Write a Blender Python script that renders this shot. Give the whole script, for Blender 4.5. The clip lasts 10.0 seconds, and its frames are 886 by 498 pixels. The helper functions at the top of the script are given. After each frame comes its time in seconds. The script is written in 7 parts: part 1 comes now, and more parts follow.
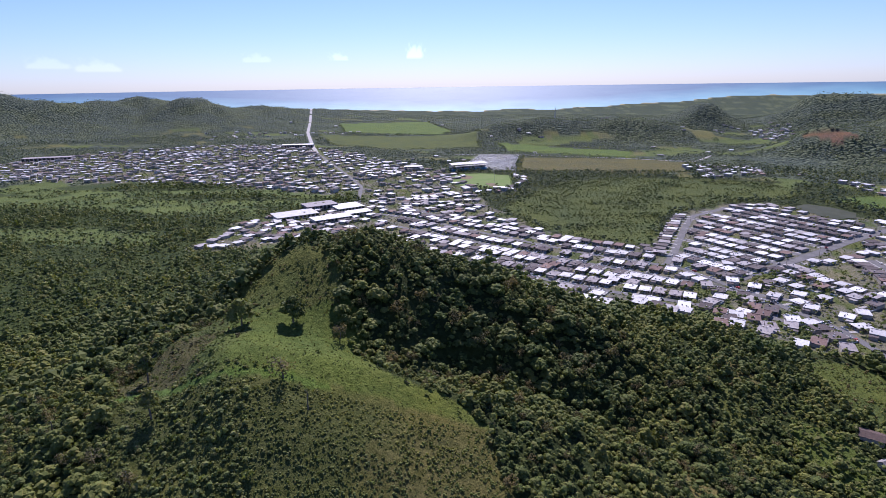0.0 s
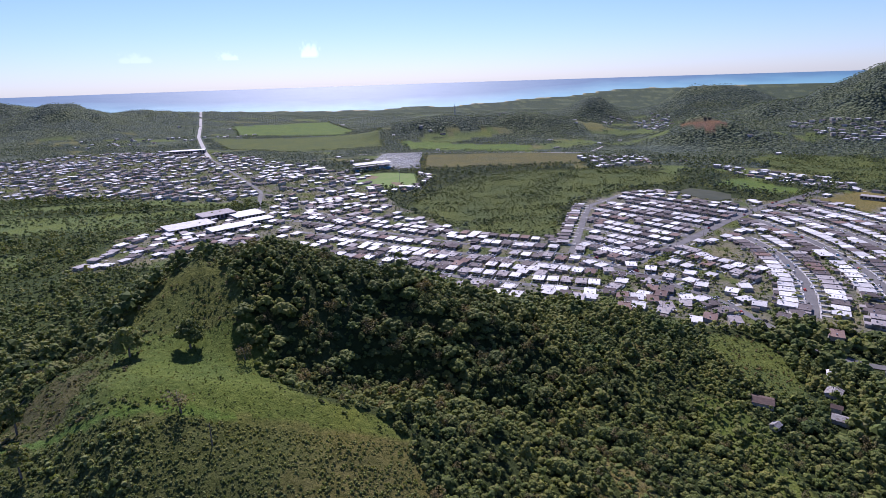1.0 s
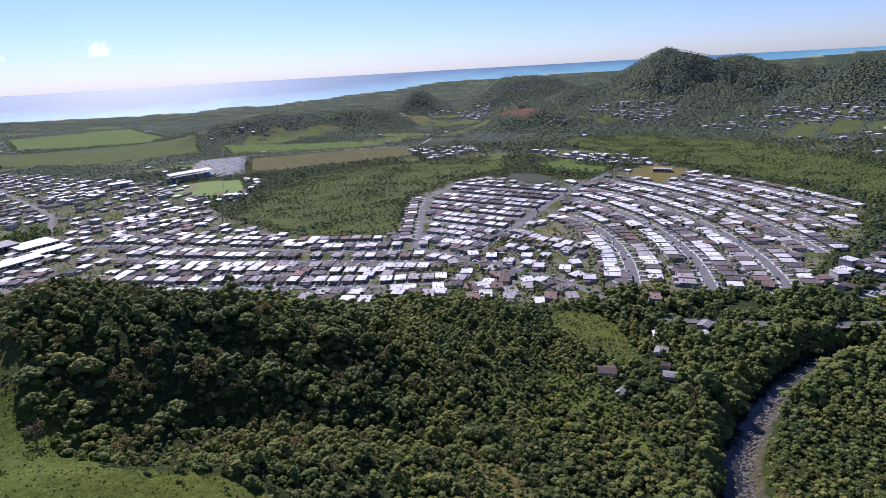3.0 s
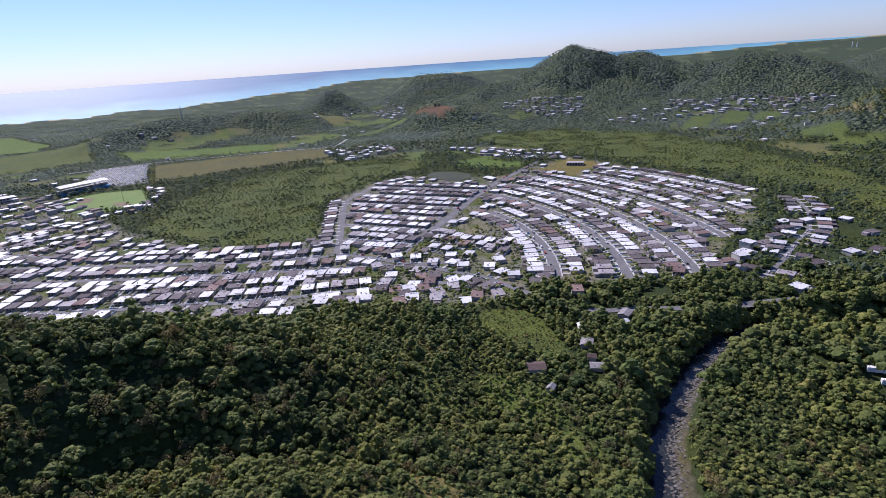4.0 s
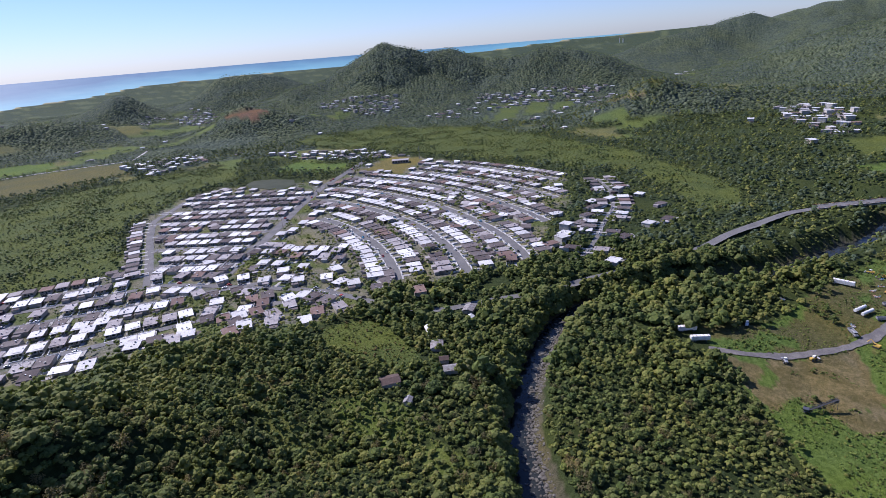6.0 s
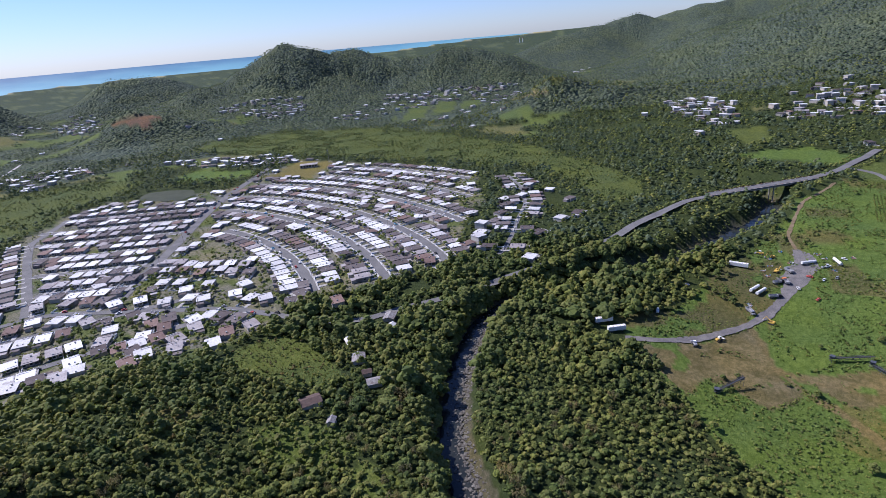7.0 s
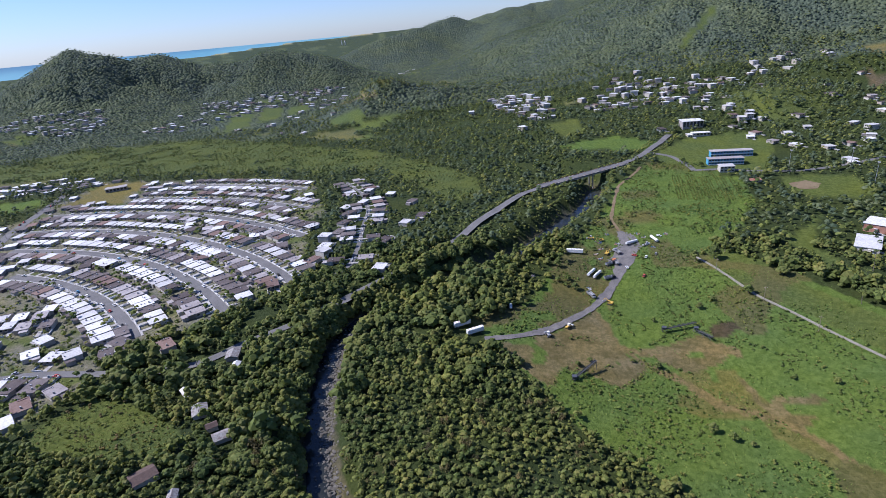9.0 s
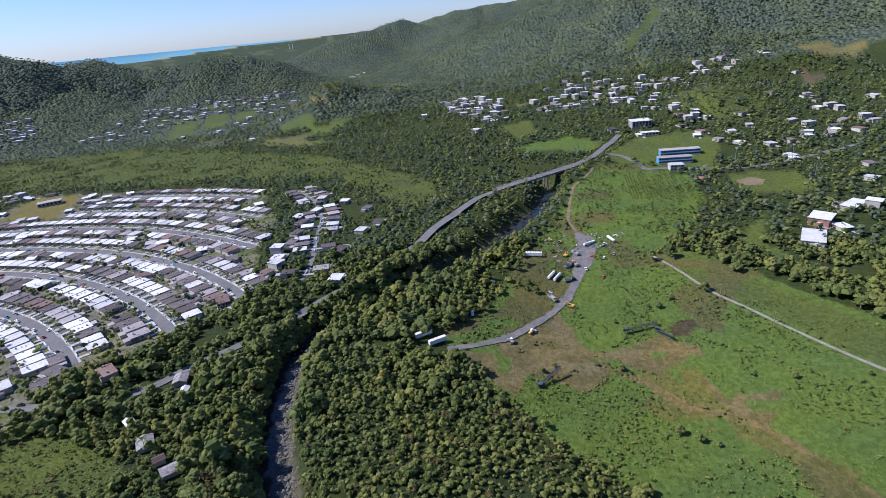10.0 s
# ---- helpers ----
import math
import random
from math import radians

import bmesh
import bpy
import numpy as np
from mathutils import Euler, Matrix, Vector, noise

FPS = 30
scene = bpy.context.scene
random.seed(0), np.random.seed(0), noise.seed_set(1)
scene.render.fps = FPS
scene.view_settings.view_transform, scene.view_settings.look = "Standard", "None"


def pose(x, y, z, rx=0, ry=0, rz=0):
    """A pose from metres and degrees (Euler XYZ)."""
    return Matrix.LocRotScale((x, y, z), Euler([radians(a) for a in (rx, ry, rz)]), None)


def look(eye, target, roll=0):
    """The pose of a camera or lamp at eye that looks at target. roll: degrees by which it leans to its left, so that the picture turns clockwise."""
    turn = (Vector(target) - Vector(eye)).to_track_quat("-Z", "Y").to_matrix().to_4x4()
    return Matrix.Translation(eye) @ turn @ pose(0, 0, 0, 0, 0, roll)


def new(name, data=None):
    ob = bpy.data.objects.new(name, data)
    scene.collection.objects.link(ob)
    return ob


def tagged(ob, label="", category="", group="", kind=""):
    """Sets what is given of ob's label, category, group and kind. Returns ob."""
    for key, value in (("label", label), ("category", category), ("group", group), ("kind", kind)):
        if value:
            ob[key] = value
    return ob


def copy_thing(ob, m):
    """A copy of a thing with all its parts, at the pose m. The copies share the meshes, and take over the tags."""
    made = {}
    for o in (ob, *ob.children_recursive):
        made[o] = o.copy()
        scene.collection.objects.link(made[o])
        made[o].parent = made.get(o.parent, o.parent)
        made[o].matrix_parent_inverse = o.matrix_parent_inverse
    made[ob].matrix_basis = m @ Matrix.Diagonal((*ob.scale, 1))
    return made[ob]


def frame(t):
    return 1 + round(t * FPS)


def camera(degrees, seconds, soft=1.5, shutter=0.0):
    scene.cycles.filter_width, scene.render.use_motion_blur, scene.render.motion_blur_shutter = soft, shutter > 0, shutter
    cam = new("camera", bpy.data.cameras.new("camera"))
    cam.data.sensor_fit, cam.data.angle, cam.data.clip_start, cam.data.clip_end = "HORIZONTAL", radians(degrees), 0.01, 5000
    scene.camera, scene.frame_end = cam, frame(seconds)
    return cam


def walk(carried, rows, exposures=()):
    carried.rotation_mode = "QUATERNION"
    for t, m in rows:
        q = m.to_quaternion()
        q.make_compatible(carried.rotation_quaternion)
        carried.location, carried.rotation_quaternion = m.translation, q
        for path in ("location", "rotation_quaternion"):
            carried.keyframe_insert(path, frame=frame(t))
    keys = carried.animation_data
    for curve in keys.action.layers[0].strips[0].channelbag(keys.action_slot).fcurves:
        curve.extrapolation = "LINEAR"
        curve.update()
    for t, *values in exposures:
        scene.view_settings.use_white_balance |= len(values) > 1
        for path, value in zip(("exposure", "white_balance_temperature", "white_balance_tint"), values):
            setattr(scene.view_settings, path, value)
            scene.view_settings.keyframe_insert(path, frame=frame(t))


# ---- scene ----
cam = camera(77.29, 10.0, 0.5)
PATH = [
    (0, (-0.00, 0.00, 175.00), (-0.00, 95.80, 146.31), -0.87),
    (0.5, (0.35, 3.99, 175.00), (8.08, 99.40, 146.05), -1.40),
    (1, (0.66, 8.52, 175.12), (16.80, 102.74, 145.77), -1.85),
    (1.5, (1.68, 13.23, 175.13), (25.75, 105.58, 145.27), -2.37),
    (2, (2.61, 17.52, 175.24), (33.82, 107.53, 144.86), -2.72),
    (2.5, (3.82, 21.95, 175.07), (40.87, 109.57, 144.25), -3.01),
    (4, (10.09, 33.80, 175.64), (64.34, 111.32, 143.27), -3.85),
    (4.5, (12.70, 37.68, 175.83), (72.92, 110.39, 142.87), -4.11),
    (5, (15.73, 41.84, 175.67), (81.42, 109.35, 142.12), -4.28),
    (5.5, (19.09, 45.68, 175.57), (89.57, 107.89, 141.47), -4.47),
    (7, (31.82, 55.08, 174.94), (114.35, 98.77, 139.16), -4.88),
    (7.5, (36.21, 57.79, 175.06), (121.87, 94.38, 138.67), -4.97),
    (8, (40.70, 59.98, 175.09), (128.67, 89.97, 138.18), -5.02),
    (8.5, (45.44, 61.32, 174.81), (135.15, 85.00, 137.51), -5.13),
    (9, (50.37, 62.95, 174.49), (141.33, 80.52, 136.85), -5.18),
    (9.5, (55.39, 64.35, 174.26), (147.04, 77.29, 136.40), -5.27),
    (10, (60.26, 65.27, 174.35), (152.27, 75.13, 136.45), -5.36),
]
walk(cam, [(t, look(eye, target, roll)) for t, eye, target, roll in PATH], [(0.0, 0.62, 5980, 28), (4.5, 0.61, 5980, 25), (10.0, 0.74, 5830, 18)])

# ---- sky and sun ----
SUN_UP, SUN_ROUND = radians(46), radians(0)     # the sun stands over the sea, ahead of the first view
world = bpy.data.worlds.new("sky")
scene.world = world
world.use_nodes = True
wn = world.node_tree.nodes
sky = wn.new("ShaderNodeTexSky")
sky.sky_type, sky.sun_disc = "NISHITA", False
sky.sun_elevation, sky.sun_rotation = SUN_UP, SUN_ROUND
sky.altitude, sky.air_density, sky.dust_density, sky.ozone_density = 150, 1.0, 0.25, 3.0
wn["Background"].inputs["Strength"].default_value = 0.068
tone = wn.new("ShaderNodeMix")
tone.data_type, tone.blend_type = "RGBA", "MULTIPLY"
tone.inputs[0].default_value, tone.inputs[7].default_value = 1.0, (0.78, 0.92, 1.27, 1)
world.node_tree.links.new(sky.outputs["Color"], tone.inputs[6])
world.node_tree.links.new(tone.outputs[2], wn["Background"].inputs["Color"])
sun = new("sun", bpy.data.lights.new("sun", "SUN"))
sun.data.energy, sun.data.angle, sun.data.color = 3.9, radians(0.55), (1.0, 0.97, 0.92)
sun.matrix_world = look((0, math.cos(SUN_UP), math.sin(SUN_UP)), (0, 0, 0))

# ---- materials ----
def mix_rgb(nt, fac, a, b, blend="MIX"):
    n = nt.nodes.new("ShaderNodeMix")
    n.data_type, n.blend_type = "RGBA", blend
    for socket, value in ((n.inputs[0], fac), (n.inputs[6], a), (n.inputs[7], b)):
        if hasattr(value, "is_linked"):
            nt.links.new(value, socket)
        elif isinstance(value, (int, float)):
            socket.default_value = value
        else:
            socket.default_value = (*value, 1)
    return n.outputs[2]


def noise_tex(nt, scale, detail=4.0, rough=0.6, where="Object"):
    co = nt.nodes.new("ShaderNodeTexCoord")
    n = nt.nodes.new("ShaderNodeTexNoise")
    n.inputs["Scale"].default_value, n.inputs["Detail"].default_value, n.inputs["Roughness"].default_value = scale, detail, rough
    nt.links.new(co.outputs[where], n.inputs["Vector"])
    return n.outputs["Fac"]


def ramp(nt, fac, lo, hi):
    n = nt.nodes.new("ShaderNodeMapRange")
    n.inputs["From Min"].default_value, n.inputs["From Max"].default_value = lo, hi
    nt.links.new(fac, n.inputs["Value"])
    return n.outputs["Result"]


def surface(name, colour, second=None, scale=0.3, third=None, fine=4.0, rough=0.85, bump=0.0, bump_scale=6.0, metal=0.0, per=None, per_colour=None, spec=0.3):
    """Painted, stony or earthy surface: two colours in broad patches, a third in fine grain, relief, and variation per piece."""
    m = bpy.data.materials.new(name)
    m.use_nodes = True
    nt = m.node_tree
    b = nt.nodes["Principled BSDF"]
    col = colour
    if second:
        col = mix_rgb(nt, ramp(nt, noise_tex(nt, scale), 0.38, 0.64), colour, second)
    if third:
        col = mix_rgb(nt, ramp(nt, noise_tex(nt, fine), 0.5, 0.75), col, third)
    if per:
        sums = nt.nodes.new("ShaderNodeMath")
        sums.operation = "ADD"
        nt.links.new(nt.nodes.new("ShaderNodeObjectInfo").outputs["Random"], sums.inputs[0])
        nt.links.new(nt.nodes.new("ShaderNodeNewGeometry").outputs["Random Per Island"], sums.inputs[1])
        share = nt.nodes.new("ShaderNodeMath")
        share.operation = "FRACT"
        nt.links.new(sums.outputs[0], share.inputs[0])
        src = share.outputs[0]
        col = mix_rgb(nt, src, col, per_colour, "MULTIPLY") if per_colour else col
    if hasattr(col, "is_linked"):
        nt.links.new(col, b.inputs["Base Color"])
    else:
        b.inputs["Base Color"].default_value = (*col, 1)
    b.inputs["Roughness"].default_value, b.inputs["Metallic"].default_value = rough, metal
    b.inputs["Specular IOR Level"].default_value = spec
    if bump:
        bn = nt.nodes.new("ShaderNodeBump")
        bn.inputs["Strength"].default_value, bn.inputs["Distance"].default_value = 0.8, bump
        nt.links.new(noise_tex(nt, bump_scale, 5.0), bn.inputs["Height"])
        nt.links.new(bn.outputs["Normal"], b.inputs["Normal"])
    return m


def leafy(name, dark, light, dry, dry_share=0.75):
    """Leaves: colour varied leaf by leaf and, by the tint stored on the mesh, tree by tree; some light passes through."""
    m = bpy.data.materials.new(name)
    m.use_nodes = True
    nt = m.node_tree
    b = nt.nodes["Principled BSDF"]
    isl = nt.nodes.new("ShaderNodeNewGeometry").outputs["Random Per Island"]
    tint = nt.nodes.new("ShaderNodeAttribute")
    tint.attribute_name = "tint"
    obj = nt.nodes.new("ShaderNodeObjectInfo").outputs["Random"]
    add = nt.nodes.new("ShaderNodeMath")
    add.operation = "ADD"
    nt.links.new(tint.outputs["Fac"], add.inputs[0])
    nt.links.new(obj, add.inputs[1])
    fr = nt.nodes.new("ShaderNodeMath")
    fr.operation = "FRACT"
    nt.links.new(add.outputs[0], fr.inputs[0])
    col = mix_rgb(nt, ramp(nt, isl, 0.0, 1.0), dark, light)
    col = mix_rgb(nt, ramp(nt, fr.outputs[0], 0.15, 0.95), col, mix_rgb(nt, isl, light, dry), "MIX") if dry_share else col
    stand = ramp(nt, noise_tex(nt, 0.022, 3.0), 0.40, 0.62)
    own = nt.nodes.new("ShaderNodeMath")
    own.operation = "PINGPONG"
    own.inputs[1].default_value = 0.21
    nt.links.new(fr.outputs[0], own.inputs[0])
    col = mix_rgb(nt, ramp(nt, own.outputs[0], 0.0, 0.21), mix_rgb(nt, 1.0, col, (0.74, 0.78, 0.78), "MULTIPLY"), mix_rgb(nt, 1.0, col, (1.25, 1.22, 1.15), "MULTIPLY"))
    col = mix_rgb(nt, stand, mix_rgb(nt, 1.0, col, (0.80, 0.87, 0.90), "MULTIPLY"), mix_rgb(nt, 1.0, col, (1.12, 1.08, 0.95), "MULTIPLY"))
    nt.links.new(col, b.inputs["Base Color"])
    b.inputs["Roughness"].default_value, b.inputs["Specular IOR Level"].default_value = 0.7, 0.15
    tr = nt.nodes.new("ShaderNodeBsdfTranslucent")
    nt.links.new(mix_rgb(nt, 1.0, col, (1.0, 1.0, 0.55), "MULTIPLY"), tr.inputs["Color"])
    mx = nt.nodes.new("ShaderNodeMixShader")
    mx.inputs[0].default_value = 0.34
    out = nt.nodes["Material Output"]
    nt.links.new(b.outputs[0], mx.inputs[1])
    nt.links.new(tr.outputs[0], mx.inputs[2])
    nt.links.new(mx.outputs[0], out.inputs["Surface"])
    return m


def ground_material():
    """The ground: cover colour by place, broken up by patches, tufts and grain."""
    m = bpy.data.materials.new("ground")
    m.use_nodes = True
    nt = m.node_tree
    b = nt.nodes["Principled BSDF"]
    at = nt.nodes.new("ShaderNodeAttribute")
    at.attribute_name = "cover"
    patch = ramp(nt, noise_tex(nt, 0.02, 5.0), 0.35, 0.68)
    col = mix_rgb(nt, patch, at.outputs["Color"], mix_rgb(nt, 1.0, at.outputs["Color"], (1.35, 1.2, 0.8), "MULTIPLY"))
    tuft = ramp(nt, noise_tex(nt, 0.35, 6.0, 0.7), 0.42, 0.62)
    col = mix_rgb(nt, tuft, mix_rgb(nt, 1.0, col, (0.6, 0.66, 0.55), "MULTIPLY"), col)
    grain = ramp(nt, noise_tex(nt, 2.2, 4.0, 0.7), 0.4, 0.7)
    col = mix_rgb(nt, grain, mix_rgb(nt, 1.0, col, (0.78, 0.8, 0.75), "MULTIPLY"), col)
    woods = nt.nodes.new("ShaderNodeAttribute")          # far closed canopy: crowns as cells
    woods.attribute_name = "woods"
    place = nt.nodes.new("ShaderNodeTexCoord")
    cell = nt.nodes.new("ShaderNodeTexVoronoi")
    cell.inputs["Scale"].default_value = 0.14
    nt.links.new(place.outputs["Object"], cell.inputs["Vector"])
    tone = nt.nodes.new("ShaderNodeSeparateColor")
    nt.links.new(cell.outputs["Color"], tone.inputs[0])
    # cell colours carry the same bluish haze tone as the far leaves
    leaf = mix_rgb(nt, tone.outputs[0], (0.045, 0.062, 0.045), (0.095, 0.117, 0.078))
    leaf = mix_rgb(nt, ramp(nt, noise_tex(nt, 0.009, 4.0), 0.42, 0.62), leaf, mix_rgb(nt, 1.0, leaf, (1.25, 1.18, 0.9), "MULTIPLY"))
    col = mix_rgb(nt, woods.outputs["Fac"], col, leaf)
    nt.links.new(col, b.inputs["Base Color"])
    b.inputs["Roughness"].default_value, b.inputs["Specular IOR Level"].default_value = 0.95, 0.1
    bn = nt.nodes.new("ShaderNodeBump")
    bn.inputs["Strength"].default_value, bn.inputs["Distance"].default_value = 0.9, 1.2
    nt.links.new(noise_tex(nt, 0.5, 6.0, 0.75), bn.inputs["Height"])
    crown = nt.nodes.new("ShaderNodeBump")
    crown.invert = True
    crown.inputs["Distance"].default_value = 6.0
    nt.links.new(woods.outputs["Fac"], crown.inputs["Strength"])
    nt.links.new(cell.outputs["Distance"], crown.inputs["Height"])
    nt.links.new(bn.outputs["Normal"], crown.inputs["Normal"])
    nt.links.new(crown.outputs["Normal"], b.inputs["Normal"])
    return m


def water_material(name, shallow, deep, rough, ripple, scale, far_from=None):
    m = bpy.data.materials.new(name)
    m.use_nodes = True
    nt = m.node_tree
    b = nt.nodes["Principled BSDF"]
    if far_from:
        at = nt.nodes.new("ShaderNodeAttribute")
        at.attribute_name = "depth"
        col = mix_rgb(nt, at.outputs["Fac"], shallow, deep)
        col = mix_rgb(nt, ramp(nt, noise_tex(nt, 0.004, 3.0), 0.45, 0.6), col, mix_rgb(nt, 1.0, col, (0.8, 0.9, 0.95), "MULTIPLY"))
    else:
        col = mix_rgb(nt, ramp(nt, noise_tex(nt, 0.12), 0.4, 0.6), shallow, deep)
    nt.links.new(col, b.inputs["Base Color"])
    b.inputs["Roughness"].default_value, b.inputs["IOR"].default_value = rough, 1.33
    bn = nt.nodes.new("ShaderNodeBump")
    bn.inputs["Strength"].default_value, bn.inputs["Distance"].default_value = 0.6, ripple
    nt.links.new(noise_tex(nt, scale, 3.0), bn.inputs["Height"])
    nt.links.new(bn.outputs["Normal"], b.inputs["Normal"])
    return m


GROUND = ground_material()
SEA = water_material("sea", (0.14, 0.33, 0.38), (0.045, 0.13, 0.22), 0.6, 1.0, 0.06, True)
POOL = water_material("river_water", (0.030, 0.032, 0.028), (0.014, 0.018, 0.018), 0.14, 0.05, 0.8)
ASPHALT = surface("asphalt", (0.125, 0.120, 0.116), (0.17, 0.162, 0.155), 0.08, (0.075, 0.072, 0.07), 1.5, 0.9, 0.01, 8)
CONCRETE = surface("concrete", (0.32, 0.30, 0.28), (0.43, 0.41, 0.38), 0.2, (0.22, 0.21, 0.2), 2.0, 0.85)
GRAVEL = surface("gravel", (0.125, 0.115, 0.112), (0.19, 0.172, 0.155), 0.14, (0.075, 0.07, 0.06), 1.2, 0.95, 0.05, 4)
DIRT = surface("bare_earth", (0.155, 0.105, 0.06), (0.21, 0.155, 0.09), 0.09, (0.09, 0.10, 0.035), 0.5, 0.95, 0.06, 2)
LEAF = leafy("leaves", (0.048, 0.070, 0.022), (0.172, 0.205, 0.054), (0.235, 0.215, 0.070))
# bluer and flatter than the near leaves: distance haze put into the colour
LEAF_HAZED = leafy("hazed_far_leaves", (0.060, 0.088, 0.056), (0.122, 0.155, 0.088), (0.165, 0.178, 0.092))
LEAF_BUSH = leafy("bush_leaves", (0.075, 0.100, 0.030), (0.185, 0.218, 0.058), (0.255, 0.22, 0.08))
LEAF_SCRUB = leafy("scrub_leaves", (0.068, 0.096, 0.032), (0.152, 0.188, 0.058), (0.19, 0.183, 0.073))
LEAF_LUSH = leafy("lush_weeds", (0.062, 0.106, 0.028), (0.165, 0.235, 0.058), (0.21, 0.22, 0.07))
LEAF_CREEPER = leafy("creeper_leaves", (0.092, 0.114, 0.036), (0.238, 0.264, 0.076), (0.26, 0.225, 0.09))
LEAF_DRY = leafy("dry_leaves", (0.11, 0.095, 0.05), (0.19, 0.16, 0.075), (0.23, 0.165, 0.07))
GRASS = leafy("grass_tufts", (0.105, 0.124, 0.035), (0.185, 0.208, 0.054), (0.25, 0.21, 0.082))
BARK = surface("bark", (0.16, 0.13, 0.10), (0.24, 0.21, 0.17), 1.0, (0.08, 0.06, 0.05), 6.0, 0.95, 0.02, 8)
ROOF_WHITE = surface("white_roof_paint", (0.78, 0.77, 0.75), (0.62, 0.605, 0.585), 0.16, (0.43, 0.41, 0.385), 0.9, 0.6, per=True, per_colour=(0.64, 0.625, 0.615))
ROOF_GREY = surface("weathered_grey_roof", (0.125, 0.104, 0.098), (0.185, 0.156, 0.146), 0.15, (0.07, 0.06, 0.057), 0.9, 0.9, per=True, per_colour=(0.5, 0.46, 0.46))
ROOF_PALE = surface("pale_grey_roof", (0.33, 0.30, 0.29), (0.44, 0.41, 0.395), 0.15, (0.20, 0.19, 0.18), 0.9, 0.85, per=True, per_colour=(0.7, 0.66, 0.66))
ROOF_BROWN = surface("brown_stained_roof", (0.20, 0.125, 0.10), (0.25, 0.17, 0.14), 0.2, (0.12, 0.08, 0.065), 1.0, 0.9, per=True, per_colour=(0.6, 0.6, 0.62))
ROOF_OLD = surface("old_brown_tin", (0.085, 0.055, 0.045), (0.12, 0.08, 0.065), 0.5, (0.05, 0.04, 0.035), 1.5, 0.85)
ROOF_TIN = surface("patched_tin", (0.30, 0.29, 0.28), (0.16, 0.13, 0.12), 0.5, (0.10, 0.08, 0.07), 1.5, 0.7)
ROOF_RED = surface("rusty_tin_roof", (0.30, 0.13, 0.09), (0.38, 0.22, 0.16), 0.2, (0.2, 0.1, 0.07), 1.5, 0.7)
WALL = surface("house_wall", (0.46, 0.43, 0.37), (0.54, 0.51, 0.45), 0.2, (0.34, 0.32, 0.28), 1.2, 0.85, per=True, per_colour=(0.72, 0.66, 0.62))
GLASS = surface("dark_window", (0.03, 0.035, 0.04), rough=0.15, spec=0.5)
DOOR = surface("painted_door", (0.30, 0.22, 0.16), (0.25, 0.18, 0.13), 2.0, rough=0.6)
METAL = surface("grey_metal", (0.42, 0.43, 0.45), (0.33, 0.33, 0.34), 0.8, (0.22, 0.16, 0.12), 2.5, 0.5, metal=0.5)
WOOD = surface("weathered_wood", (0.34, 0.28, 0.20), (0.25, 0.2, 0.15), 1.5, (0.16, 0.12, 0.09), 5.0, 0.9)
WHITE = surface("white_paint", (0.78, 0.78, 0.76), (0.66, 0.65, 0.62), 0.4, (0.45, 0.4, 0.35), 2.0, 0.6)
BLUE = surface("blue_paint", (0.06, 0.24, 0.40), (0.09, 0.30, 0.45), 0.4, rough=0.6)
YELLOW = surface("yellow_paint", (0.65, 0.40, 0.06), (0.55, 0.34, 0.07), 0.8, (0.3, 0.2, 0.08), 3.0, 0.5)
RED = surface("red_paint", (0.50, 0.07, 0.05), (0.42, 0.08, 0.06), 0.8, rough=0.4)
ORANGE = surface("orange_paint", (0.65, 0.18, 0.05), (0.5, 0.15, 0.06), 0.8, rough=0.5)
BLACK = surface("black_rubber", (0.03, 0.03, 0.03), (0.05, 0.05, 0.05), 3.0, rough=0.9)
STONE = surface("river_stone", (0.120, 0.108, 0.092), (0.19, 0.174, 0.15), 0.6, (0.09, 0.085, 0.08), 3.0, 0.9, per=True, per_colour=(0.6, 0.58, 0.55))
TOMB = surface("tomb_stone", (0.72, 0.71, 0.70), (0.55, 0.54, 0.53), 0.1, (0.4, 0.4, 0.4), 1.0, 0.8, per=True, per_colour=(0.6, 0.6, 0.62))

# ---- the lie of the land ----
EYE = 175.0                      # height of the flight over the plain
FLAT, RIM = 3300.0, 1550.0       # beyond FLAT the far land and sea are drawn in closer, up to the horizon


def lattice(x, y, salt=0):
    """Smooth value noise in -1..1 on numpy arrays."""
    x, y = np.asarray(x, float), np.asarray(y, float)
    i, j = np.floor(x), np.floor(y)
    u, v = x - i, y - j
    u, v = u * u * (3 - 2 * u), v * v * (3 - 2 * v)

    def at(a, b):
        n = np.sin(a * 127.1 + b * 311.7 + salt * 74.7) * 43758.5453
        return n - np.floor(n)
    top = at(i, j) * (1 - u) + at(i + 1, j) * u
    low = at(i, j + 1) * (1 - u) + at(i + 1, j + 1) * u
    return 2 * (top * (1 - v) + low * v) - 1


def seg(x, y, a, b, w, sharp=2.0):
    """A ridge from a to b (x, y, height) that falls off over w metres: like a bell at sharp 2, more pointed below."""
    ax, ay, az = a
    bx, by, bz = b
    dx, dy = bx - ax, by - ay
    u = np.clip(((x - ax) * dx + (y - ay) * dy) / (dx * dx + dy * dy + 1e-9), 0, 1)
    d2 = (x - ax - u * dx) ** 2 + (y - ay - u * dy) ** 2
    return (az + (bz - az) * u) * np.exp(0.1 ** sharp - (d2 / (w * w) + 0.01) ** (sharp / 2))


def chain(x, y, w, sharp, *knots):
    out = seg(x, y, knots[0], knots[1], w, sharp)
    for a, b in zip(knots[1:], knots[2:]):
        out = np.maximum(out, seg(x, y, a, b, w, sharp))
    return out


